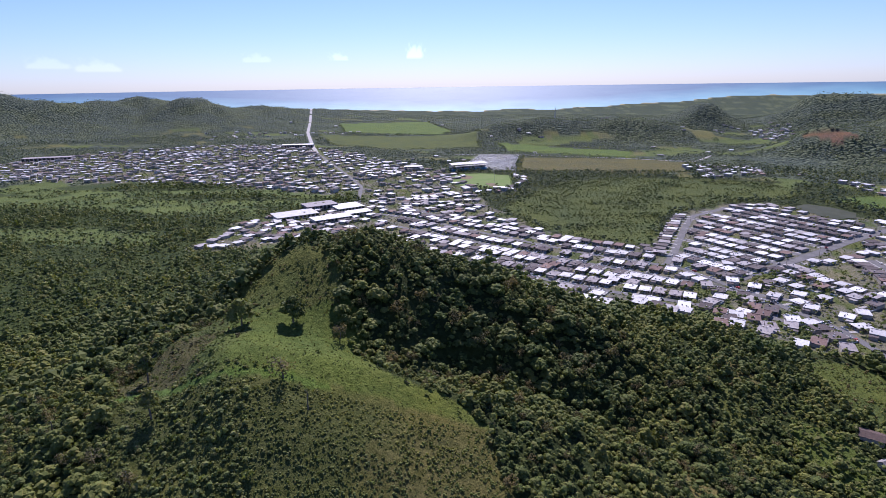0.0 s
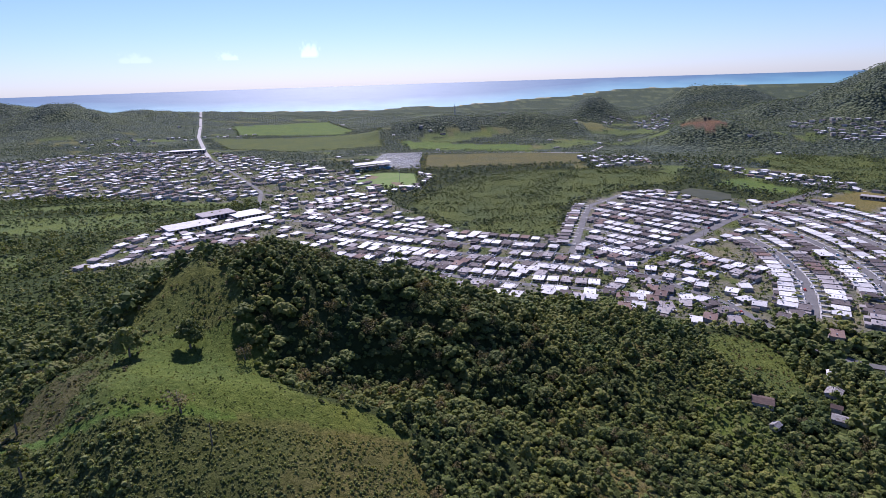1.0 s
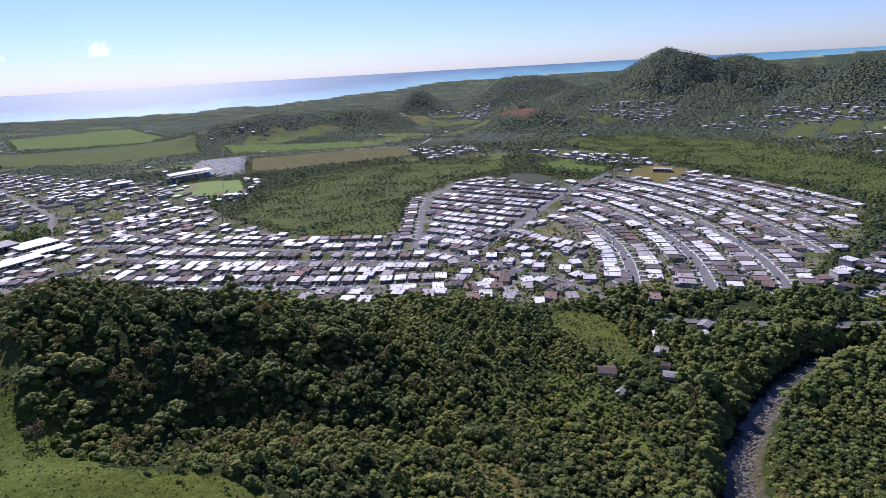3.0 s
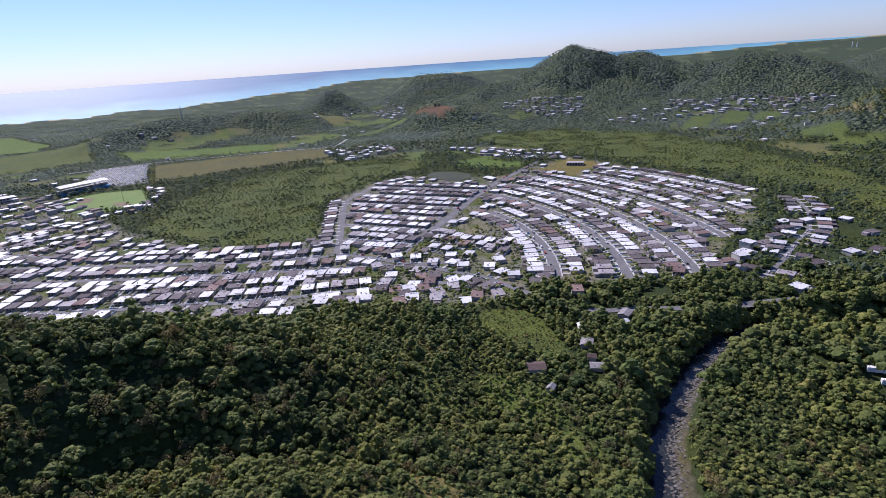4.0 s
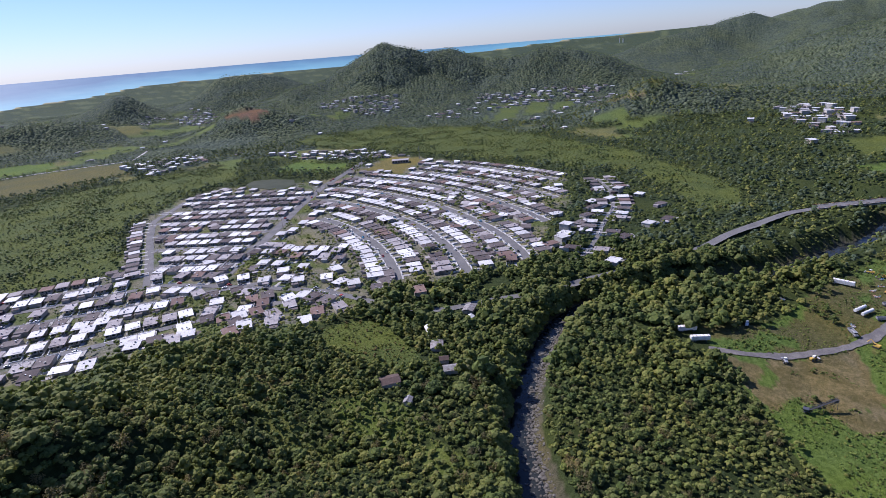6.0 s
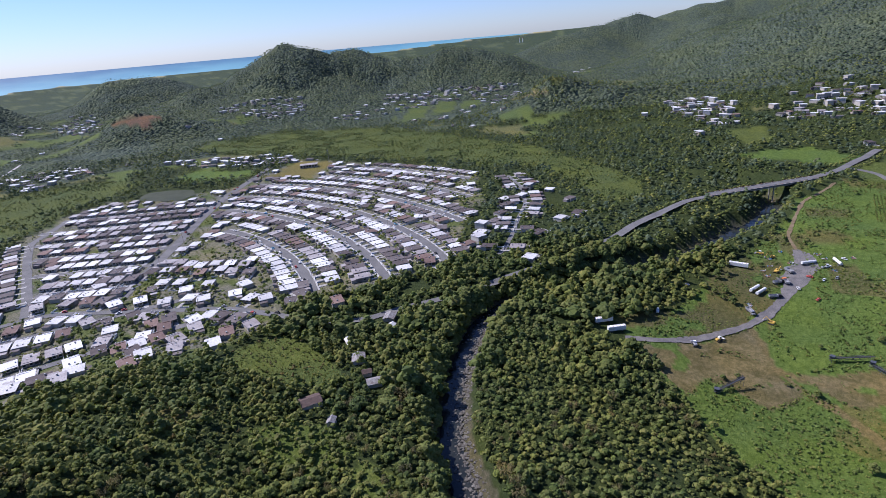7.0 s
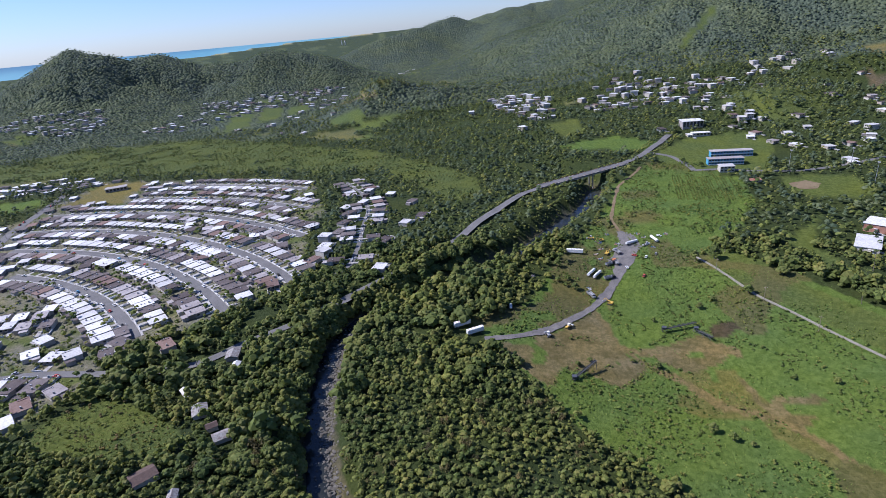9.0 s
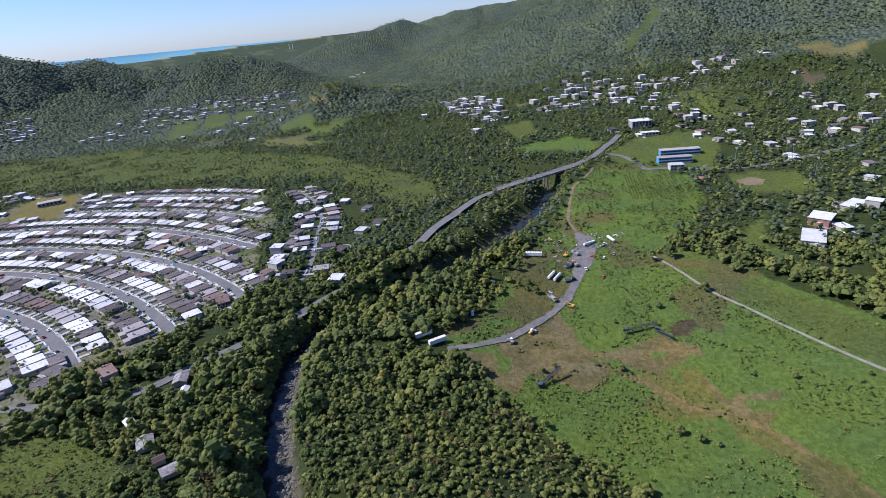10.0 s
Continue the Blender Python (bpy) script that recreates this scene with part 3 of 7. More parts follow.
def sheet_corners(n_turn, n_ring, closed):
    i = np.arange(n_ring - 1)[:, None] * n_turn
    j = np.arange(n_turn if closed else n_turn - 1)[None]
    k = (j + 1) % n_turn
    return np.stack([i + j, i + k, i + n_turn + k, i + n_turn + j], -1).reshape(-1, 4)[:, ::-1]


def build_ground():
    turns = np.radians(np.concatenate([np.arange(-46, 130, 0.3), np.arange(130, 314, 2.0)]))
    rings = np.concatenate([[0.5], 14 * np.power(150 / 14, np.linspace(0, 1, 90)), np.arange(153, 460, 2.8), 460 * np.power(4660 / 460, np.linspace(0, 1, 128))])
    x, y, t, r = sheet(turns, rings)
    z = height(x, y)
    shore = coast(t)
    wet = np.clip((r - shore) / 25, 0, 1)
    z = z * (1 - wet) + (rim(r) - 6) * wet
    q = sheet_corners(len(turns), len(rings), True)
    me = mesh_from("ground", np.c_[x, y, z], np.full(len(q), 4), q.ravel(), [GROUND], True)
    c = np.c_[cover(x, y, z), np.ones(len(x))]
    me.color_attributes.new("cover", "FLOAT_COLOR", "POINT").data.foreach_set("color", c.astype(np.float32).ravel())
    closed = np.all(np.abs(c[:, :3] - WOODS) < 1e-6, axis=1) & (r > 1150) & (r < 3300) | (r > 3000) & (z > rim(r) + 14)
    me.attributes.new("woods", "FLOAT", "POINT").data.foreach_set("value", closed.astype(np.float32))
    return tagged(new("ground", me), "rolling green land with woods, fields and bare earth", "ground", kind="structure")


build_ground()


def build_sea():
    turns = np.radians(np.arange(-70, 100, 0.5))
    rings = np.concatenate([np.linspace(3250, 4300, 24), np.linspace(4310, 4665, 16)])
    x, y, t, r = sheet(turns, rings)
    q = sheet_corners(len(turns), len(rings), False)
    me = mesh_from("sea", np.c_[x, y, rim(r) - 1.5], np.full(len(q), 4), q.ravel(), [SEA], True)
    d = np.clip((r - coast(t)) / 520 + lattice(x / 160, y / 160, 21) * 0.12, 0, 1)
    me.attributes.new("depth", "FLOAT", "POINT").data.foreach_set("value", d.astype(np.float32))
    return tagged(new("water_sea", me), "turquoise to blue sea reaching the horizon", "sea", kind="structure")


build_sea()


def ribbon(name, line, width, material, label, lift=0.15, kind="structure", category="road", step=4.0, fixed=None, wobble=0.0):
    """A strip that follows the ground along a line."""
    pts = []
    for (ax, ay), (bx, by) in zip(line, line[1:]):
        n = max(1, int(math.hypot(bx - ax, by - ay) / step))
        pts += [(ax + (bx - ax) * k / n, ay + (by - ay) * k / n) for k in range(n)]
    pts.append(line[-1])
    p = np.array(pts, float)
    for _ in range(4):
        p[1:-1] = (p[:-2] + 2 * p[1:-1] + p[2:]) / 4
    d = np.gradient(p, axis=0)
    d /= np.linalg.norm(d, axis=1)[:, None] + 1e-9
    nrm = np.c_[-d[:, 1], d[:, 0]]
    across = np.linspace(-0.5, 0.5, 5)
    w = width * (1 + wobble * (0.6 * lattice(np.arange(len(p)) / 5, np.zeros(len(p)), 31) + 0.4 * lattice(np.arange(len(p)) / 1.1, np.zeros(len(p)), 32)))
    g = p[:, None] + nrm[:, None] * (across[None, :, None] * w[:, None, None])
    z = height(g[..., 0], g[..., 1])
    z = np.full_like(z, fixed) if fixed is not None else np.maximum(z, z[:, 2:3]) + lift
    v = np.concatenate([g, z[..., None]], -1).reshape(-1, 3)
    q = sheet_corners(5, len(p), False)[:, ::-1]
    me = mesh_from(name, v, np.full(len(q), 4), q.ravel(), [material], True)
    return tagged(new(name, me), label, category, kind=kind)


def patch(name, poly, material, label, lift=0.12, step=6.0, category="field", ragged=0.0):
    """A piece of ground cover with its own outline, laid on the land."""
    bm = bmesh.new()
    ring = []
    for (ax, ay), (bx, by) in zip(poly, poly[1:] + poly[:1]):
        n = max(1, int(math.hypot(bx - ax, by - ay) / step))
        for k in range(n):
            px, py = ax + (bx - ax) * k / n, ay + (by - ay) * k / n
            px += ragged * float(lattice(np.array([px / 9]), np.array([py / 9]), 41)[0])
            py += ragged * float(lattice(np.array([px / 9]), np.array([py / 9]), 42)[0])
            ring.append((px, py))
    xs, ys = [p[0] for p in ring], [p[1] for p in ring]
    face = bm.faces.new([bm.verts.new((*p, 0)) for p in ring])
    bmesh.ops.triangulate(bm, faces=[face])
    for axis, lo, hi in ((0, min(xs), max(xs)), (1, min(ys), max(ys))):
        k = lo + step
        while k < hi:
            n = Vector((1, 0, 0)) if axis == 0 else Vector((0, 1, 0))
            bmesh.ops.bisect_plane(bm, geom=bm.verts[:] + bm.edges[:] + bm.faces[:], plane_co=n * k, plane_no=n)
            k += step
    co = np.array([v.co[:2] for v in bm.verts])
    z = height(co[:, 0], co[:, 1]) + lift
    for v, h in zip(bm.verts, z):
        v.co.z = h
    bmesh.ops.recalc_face_normals(bm, faces=bm.faces[:])
    if bm.faces[:][0].normal.z < 0:
        bmesh.ops.reverse_faces(bm, faces=bm.faces[:])
    me = bpy.data.meshes.new(name)
    bm.to_mesh(me)
    bm.free()
    me.materials.append(material)
    return tagged(new(name, me), label, category, kind="structure")

# ---- water and roads ----
PALE_TRACK = surface("worn_concrete_track", (0.27, 0.245, 0.20), (0.20, 0.18, 0.13), 0.25, (0.12, 0.13, 0.06), 1.5, 0.9)
PLAYGROUND = surface("mown_turf", (0.12, 0.19, 0.035), (0.15, 0.20, 0.05), 0.05, (0.10, 0.14, 0.03), 0.6, 0.95)
tagged(ribbon("water_river", RIVER[:21], 11, POOL, "dark shallow river under overhanging trees", fixed=-11.6, category="river"), kind="structure")
STILL = surface("pond_water", (0.045, 0.052, 0.030), (0.060, 0.066, 0.040), 0.05, rough=0.75, spec=0.1)
POND = [(492, 762), (525, 781), (546, 757), (552, 722), (533, 692), (505, 689), (496, 708)]
patch("water_pond", POND, STILL, "still green pond behind the houses", 0.5, category="pond", ragged=3)


def arc(r, a0, a1, step=3.0):
    n = max(2, int(abs(a1 - a0) / step))
    return [(HEART[0] + r * math.cos(radians(a0 + (a1 - a0) * k / n)), HEART[1] + r * math.sin(radians(a0 + (a1 - a0) * k / n))) for k in range(n + 1)]


def rows(u, v):
    p = ROWS_AT + ROWS_U * u + ROWS_V * v
    return (p.x, p.y)


FAN = [(343, -45, -8), (400, -46, 2), (455, -44, 6), (512, -34, 8), (569, -27, 0), (626, -21, -3)]
AVENUE = [(262, 470), (290, 488), (364, 532), (445, 585), (540, 640), (609, 668), (690, 705)]
WEST_STREET = [(222, 520), (235, 542), (261, 591), (304, 670), (332, 717), (400, 765)]
ROW_STREETS = [(0, -6, 80), (47, 4, 112), (94, 4, 140), (141, 4, 168), (188, 4, 190), (235, 4, 190)]
STRIP_ROAD = [(560, 330), (420, 236), (330, 300), (287, 313), (284, 370), (273, 399), (261, 431), (247, 468), (231, 508), (150, 560), (60, 640), (-40, 730), (-121, 780), (-134, 880), (-144, 983),
              (-273, 1337), (-375, 1629), (-484, 2047), (-640, 2600), (-760, 3250)]
for r, a0, a1 in FAN:
    ribbon("road_fan", arc(r, a0, a1), 8.0, ASPHALT, "curved grey asphalt street between the house rows", 0.20)
    ribbon("pavement", arc(r - 4.9, a0, a1), 1.5, CONCRETE, "pale concrete pavement along the street", 0.32, category="pavement")
    ribbon("pavement", arc(r + 4.9, a0, a1), 1.5, CONCRETE, "pale concrete pavement along the street", 0.32, category="pavement")
ribbon("road_avenue", AVENUE, 10.0, ASPHALT, "wide grey avenue through the housing estate", 0.24)
ribbon("road_west", WEST_STREET, 8.0, ASPHALT, "grey street along the edge of the estate", 0.22)
for u, v0, v1 in ROW_STREETS:
    ribbon("road_row", [rows(u, v0), rows(u, v1)], 7.0, ASPHALT, "straight grey street between house rows", 0.18)
    ribbon("pavement", [rows(u - 4.3, v0 + 6), rows(u - 4.3, v1)], 1.2, CONCRETE, "pale concrete pavement along the street", 0.30, category="pavement")
    ribbon("pavement", [rows(u + 4.3, v0 + 6), rows(u + 4.3, v1)], 1.2, CONCRETE, "pale concrete pavement along the street", 0.30, category="pavement")
COAST_ROAD = [(-335, 1500), (-375, 1640), (-498, 2109), (-618, 2705), (-700, 3100)]
ribbon("road_town", STRIP_ROAD[3:16] + [(-335, 1500)], 6.5, ASPHALT, "grey road through the town", 0.30, step=8)
ribbon("road_coast", COAST_ROAD, 11.0, CONCRETE, "straight pale road from the town to the coast", 0.5, step=10)
STRIP_STREETS = [[(285, 420), (180, 500), (60, 590), (-60, 690)], [(262, 375), (150, 440), (40, 520), (-80, 610), (-180, 660)], [(200, 560), (110, 620), (20, 700), (-40, 790)]]
for line in STRIP_STREETS:
    ribbon("road_strip", line, 7.0, ASPHALT, "narrow grey street in the old town strip", 0.26)
CLUSTER_ROAD = [(425, 222), (441, 215), (487, 222), (528, 231), (576, 239), (640, 265), (690, 300)]
ribbon("road_lane", CLUSTER_ROAD, 4.2, ASPHALT, "narrow grey lane between a few houses", 0.2)
HIGHWAY = [(288, 290), (300, 262), (323, 247), (345, 225), (400, 190), (447, 159), (491, 133), (528, 121), (555, 107), (598, 86), (637, 60)]
ribbon("road_highway", HIGHWAY[:6], 6.5, ASPHALT, "grey road under roadside trees", 0.5)
ribbon("road_highway", HIGHWAY[5:], 8.0, ASPHALT, "grey two-lane road curving towards the bridge", 0.9)
ribbon("road_highway", [(697, -23), (704, -31), (716, -43), (733, -57), (758, -71), (788, -89), (815, -104)], 8.0, ASPHALT, "grey two-lane road beyond the bridge", 0.9)
GRAVEL_ROAD = [(338, 98), (340, 90), (346, 76), (356, 60), (373, 44), (386, 32), (407, 19), (434, 8), (460, -2), (490, -6), (513, -3), (540, 1), (590, -8), (627, -16), (660, -35), (690, -48)]
patch("gravel_apron", [(428, 8), (445, 12), (470, 8), (492, 2), (512, -2), (508, -14), (480, -15), (455, -6)], GRAVEL, "worn gravel apron among the parked machines", 0.14, 4, "track", 4)
ribbon("road_gravel", GRAVEL_ROAD[:11], 6.0, GRAVEL, "grey gravel track through the machine yard", 0.2, step=2.5, wobble=0.5)
ribbon("road_path", GRAVEL_ROAD[10:], 3.0, DIRT, "narrow stony path beside the river", 0.25, step=2.5, wobble=0.6)
FARM_TRACK = [(458, -49), (441, -57), (395, -73), (375, -85), (341, -101), (309, -116), (250, -150)]
ribbon("road_track", FARM_TRACK, 2.3, PALE_TRACK, "narrow pale concrete farm track", 0.2, wobble=0.1)
ribbon("road_school", [(668, -100), (668, -130), (655, -170), (650, -200), (670, -260), (690, -330)], 6.0, ASPHALT, "grey road past the school", 0.25)
ribbon("road_school", [(745, -64), (725, -88), (690, -98), (668, -100)], 6.0, ASPHALT, "grey road past the school", 0.22)
ribbon("road_field", [(30, 1420), (190, 1400), (445, 1290), (560, 1225), (640, 1320)], 5.0, CONCRETE, "pale dirt road along the fields", 0.3, step=10)
TRACKS = TRACKS_PLAN
patch("infield", [(611, -173), (617, -188), (606, -200), (591, -188), (594, -172)], DIRT, "brown earth infield of the ball ground", 0.12, 4, "field", 2)
patch("infield", [(28, 1078), (48, 1088), (62, 1066), (52, 1040), (34, 1044)], DIRT, "pale earth infield of the stadium", 0.4, 6, "field", 2)
patch("infield", [(78, 996), (96, 990), (98, 962), (84, 958)], DIRT, "pale earth infield of the lower diamond", 0.4, 6, "field", 2)
patch("turf", [(20, 1096), (75, 1108), (131, 1078), (120, 956), (58, 950), (15, 992)], PLAYGROUND, "bright mown turf of the ball stadium", 0.2, 8, "field", 1)

# ---- where the houses stand: x, y, turn, kind, storeys ----
WHITE_KINDS, GREY_KINDS, TALL_KINDS = [0, 2, 5, 8], [1, 3, 4, 6, 7, 9], [10, 11, 12]


def fan_sites():
    """House places on both sides of each curved street, facing it."""
    rng = random.Random(7)
    for i, (r, a0, a1) in enumerate(FAN):
        for side in (-1, 1):
            rr = r + side * 16.8
            step = math.degrees(11.8 / rr)
            a = a0 + step * 0.9
            run, white = 0, True
            while a < a1 - step * 0.3:
                if run <= 0:
                    white, run = rng.random() < (0.54 if i < 3 else 0.44), rng.choice((1, 1, 2, 3, 4) if i < 2 else (1, 1, 1, 2))
                run -= 1
                x, y = HEART[0] + rr * math.cos(radians(a)), HEART[1] + rr * math.sin(radians(a))
                face = radians(a) + (math.pi / 2 if side < 0 else -math.pi / 2)
                if rng.random() > 0.03:
                    yield x, y, face, rng.choice(WHITE_KINDS if white else GREY_KINDS), 1
                a += step


def row_sites():
    rng = random.Random(8)
    turn = math.atan2(ROWS_U.y, ROWS_U.x)
    for u, v0, v1 in ROW_STREETS:
        for side in (-1, 1):
            v = v0 + 12
            while v < v1 - 2:
                x, y = rows(u + side * 13.5, v)
                if rng.random() > 0.04:
                    yield x + rng.uniform(-0.8, 0.8), y + rng.uniform(-0.8, 0.8), turn - math.pi / 2 if side > 0 else turn + math.pi / 2, rng.choice(WHITE_KINDS if rng.random() < 0.41 else GREY_KINDS), 1
                v += 11.9


def line_sites(line, offset, step, seed, white=0.45, sides=(-1, 1), skip=0.17):
    rng = random.Random(seed)
    for (ax, ay), (bx, by) in zip(line, line[1:]):
        n = int(math.hypot(bx - ax, by - ay) / step)
        turn = math.atan2(by - ay, bx - ax)
        for k in range(n):
            f = (k + 0.5) / n
            for side in sides:
                if rng.random() < skip:
                    continue
                x = ax + (bx - ax) * f - math.sin(turn) * offset * side
                y = ay + (by - ay) * f + math.cos(turn) * offset * side
                yield x + rng.uniform(-1, 1), y + rng.uniform(-1, 1), turn + (math.pi if side < 0 else 0) + rng.uniform(-0.08, 0.08), \
                    rng.choice(WHITE_KINDS if rng.random() < white else GREY_KINDS), 1


def loose_sites(places, seed, turn, spread, white, tall):
    rng = random.Random(seed)
    for x, y in places:
        if rng.random() < tall:
            yield x, y, turn + rng.uniform(-spread, spread), rng.choice(TALL_KINDS), 2
        else:
            yield x, y, turn + rng.uniform(-spread, spread), rng.choice(WHITE_KINDS if rng.random() < white else GREY_KINDS), 1


def village(poly, n, seed, turn=0.0, white=0.5, tall=0.15, apart=14):
    """Houses strewn over a patch of land."""
    rng = random.Random(seed)
    xs, ys = [p[0] for p in poly], [p[1] for p in poly]
    placed = []
    for _ in range(n * 20):
        x, y = rng.uniform(min(xs), max(xs)), rng.uniform(min(ys), max(ys))
        if len(placed) < n and inside(np.array([x]), np.array([y]), poly)[0] and all(math.hypot(x - a, y - b) > apart for a, b in placed):
            placed.append((x, y))
    return loose_sites(placed, seed + 1, turn, 0.6, white, tall)


def town_sites():
    rng = random.Random(40)
    base = radians(-62)
    for i in range(-60, 60):
        for j in range(-40, 40):
            if i % 3 == 0:
                continue
            u, v = i * 15 + rng.uniform(-4, 4), j * 14 + rng.uniform(-4, 4)
            x, y = -420 + u * math.cos(base) - v * math.sin(base), 1250 + u * math.sin(base) + v * math.cos(base)
            if inside(np.array([x]), np.array([y]), DOWNTOWN)[0] and rng.random() < 0.64 + 0.3 * math.sin(x / 60) * math.sin(y / 70):
                yield x, y, base + rng.choice((0, math.pi / 2)) + 0.5 * math.sin(x / 220 + y / 310), rng.choice(WHITE_KINDS if rng.random() < 0.36 else GREY_KINDS), rng.choice((1, 1, 1, 2))


NEAR_PLOTS = [(326, 364), (319, 388), (303, 352), (304, 329), (331, 340), (316, 296), (221, 349), (193, 354), (285, 482), (274, 428), (296, 430), (287, 400), (302, 382), (258, 465), (255, 493), (278, 514), (249, 429), (231, 456), (243, 388), (259, 378),
              (228, 390), (228, 425), (214, 412), (209, 372), (217, 343), (234, 330), (251, 337), (266, 330), (299, 352), (285, 308), (204, 400), (232, 362), (318, 330)]
ROW_PLOTS = [(314, 494), (321, 483), (327, 470), (337, 460), (345, 449), (349, 436), (352, 422), (340, 405), (327, 392), (300, 462), (305, 448)]
LANE_PLOTS = [(565, 256), (602, 252), (635, 255), (585, 266), (599, 197), (553, 178), (533, 190), (536, 252), (510, 249), (495, 256), (477, 250), (461, 245), (447, 250), (432, 188), (490, 199), (628, 228)]
SLOPE_PLOTS = [(1122, -331), (1075, -287), (1020, -221), (1016, -251), (1000, -272), (1012, -175), (969, -190), (995, -127), (939, -178), (895, -200), (863, -215), (844, -200), (840, -266), (912, -160),
               (827, -185), (785, -193), (784, -234), (800, -262), (755, -208), (738, -226), (723, -254), (730, -278), (667, -252), (742, -334), (730, -353), (846, -435), (832, -361), (812, -375)]
SLOPE_PLOTS_MORE = [(1110, -297), (1089, -311), (1122, -342), (1102, -360), (1059, -192), (1040, -207), (1044, -228), (1034, -249), (1032, -180), (1012, -132), (1014, -112), (1087, -77), (1047, -67), (1069, -279),
                    (1062, -297), (1021, -7), (1002, -26), (1000, -46), (992, -65), (859, -193), (850, -211), (845, -225), (834, -190), (799, -203), (881, -192), (728, -254), (678, -255)]
SLOPE_PLOTS_FAR = [(911, -154), (837, -98), (806, -128), (904, -173), (1106, -411), (913, -336), (899, -379), (1147, 113), (1089, 99), (1088, 82), (1041, 93), (988, 71), (1039, 60)]
SLOPE_PLOTS_UP = [(887, -370), (1005, -413), (990, -361), (1130, -414), (614, -296), (575, -275), (517, -222), (488, -185), (451, -162), (474, -195), (513, -240), (905, 88), (1100, -300), (1090, -345),
                  (1140, -360), (1035, -240), (980, -160), (950, -150), (1020, -195), (960, -215)]
VILLAGES = [([(1158, 155), (1154, 85), (1036, 46), (958, 38), (977, 87), (1051, 136)], 44, 1), ([(1017, 14), (1068, -60), (1021, -164), (1036, -220), (924, -195), (937, -130), (976, -30)], 40, 2),
            ([(1141, 1300), (1217, 1178), (1262, 1103), (1163, 1012), (1078, 1044), (1074, 1197)], 60, 3), ([(1124, 902), (1242, 883), (1339, 808), (1430, 780), (1400, 690), (1234, 783), (1087, 800)], 36, 4),
            ([(1000, 1830), (1150, 1836), (940, 1540), (900, 1600)], 40, 5), ([(701, 947), (768, 795), (745, 650), (700, 720), (667, 854)], 40, 6), ([(500, 1150), (630, 1130), (640, 1040), (487, 1010)], 34, 7),
            ([(1450, 700), (1500, 560), (1300, 440), (1240, 470), (1400, 640)], 36, 8), ([(740, 1990), (860, 1880), (980, 1900), (900, 1800), (760, 1850)], 24, 9), ([(-300, 2150), (-900, 2000), (-800, 1850), (-350, 2050)], 30, 10),
            ([(140, 1100), (165, 1020), (130, 940), (100, 900), (60, 905), (140, 985)], 26, 11), ([(1347, 903), (1467, 801), (1579, 578), (1459, 641), (1405, 768), (1290, 847)], 50, 14), ([(1000, -100), (1100, -20), (1140, -120), (1060, -180)], 16, 12), ([(700, -300), (800, -290), (900, -420), (760, -450)], 16, 13)]

SITES = [s for s in fan_sites() if near_line(np.array([s[0]]), np.array([s[1]]), AVENUE)[0] > 14]
SITES += [s for s in row_sites() if near_line(np.array([s[0]]), np.array([s[1]]), WEST_STREET)[0] > 10]
SITES += list(line_sites(WEST_STREET[1:5], 13, 11.9, 60, 0.4, (1,), 0.0))
SITES = [s for s in SITES if near_line(np.array([s[0]]), np.array([s[1]]), POND + POND[:1])[0] > 12 and not inside(np.array([s[0]]), np.array([s[1]]), POND)[0]]
PLAN_LINES = [AVENUE, WEST_STREET, STRIP_ROAD[3:12]] + STRIP_STREETS + [arc(r, a0, a1) for r, a0, a1 in FAN] + [[rows(u, v0), rows(u, v1)] for u, v0, v1 in ROW_STREETS]
fills = []
wishes = list(loose_sites(NEAR_PLOTS, 61, 2.5, 0.35, 0.42, 0.0)) + list(loose_sites(ROW_PLOTS, 62, -1.1, 0.12, 0.7, 0.0)) + list(loose_sites(LANE_PLOTS, 63, 1.3, 0.2, 0.5, 0.3))
wishes += list(loose_sites(SLOPE_PLOTS, 64, -1.4, 0.5, 0.55, 0.22)) + list(loose_sites(SLOPE_PLOTS_UP, 65, -1.2, 0.5, 0.55, 0.22)) + list(loose_sites(SLOPE_PLOTS_MORE + SLOPE_PLOTS_FAR, 66, -1.3, 0.5, 0.5, 0.2))
for k, line in enumerate(STRIP_STREETS):
    wishes += list(line_sites(line, 14.5, 11.4, 20 + k, 0.5))
wishes += list(line_sites(STRIP_ROAD[3:13], 15, 13, 30, 0.5))
wishes += list(line_sites([(-60, 650), (60, 555), (170, 470)], 2, 13, 31, 0.5, (1,))) + list(line_sites([(-20, 745), (60, 665), (150, 590)], 3, 13, 32, 0.5, (1,)))
gx, gy = [g.ravel().astype(float) for g in np.meshgrid(np.arange(-300, 760, 13), np.arange(240, 900, 13))]
for poly, seed, turn, white in ((ESTATE, 81, -1.1, 0.48), (STRIP, 82, 2.5, 0.48)):
    rng = random.Random(seed)
    px, py = gx + np.array([rng.uniform(-2, 2) for _ in gx]), gy + np.array([rng.uniform(-2, 2) for _ in gx])
    free = inside(px, py, poly) & ~inside(px, py, BALL_EAST) & (near_line(px, py, poly + poly[:1]) > 9)
    for line in PLAN_LINES:
        free &= near_line(px, py, line) > 11
    for k in np.nonzero(free)[0]:
        if rng.random() < (0.22 if px[k] > 190 and py[k] < 490 else 0.42):
            fills.append((px[k], py[k], turn + rng.choice((0, 0, math.pi / 2, math.pi)) + rng.uniform(-0.1, 0.1), rng.choice(WHITE_KINDS if rng.random() < white else GREY_KINDS), 1))
wishes += fills + list(line_sites(CLUSTER_ROAD[1:], 12, 13, 34, 0.5, (-1, 1), 0.35))
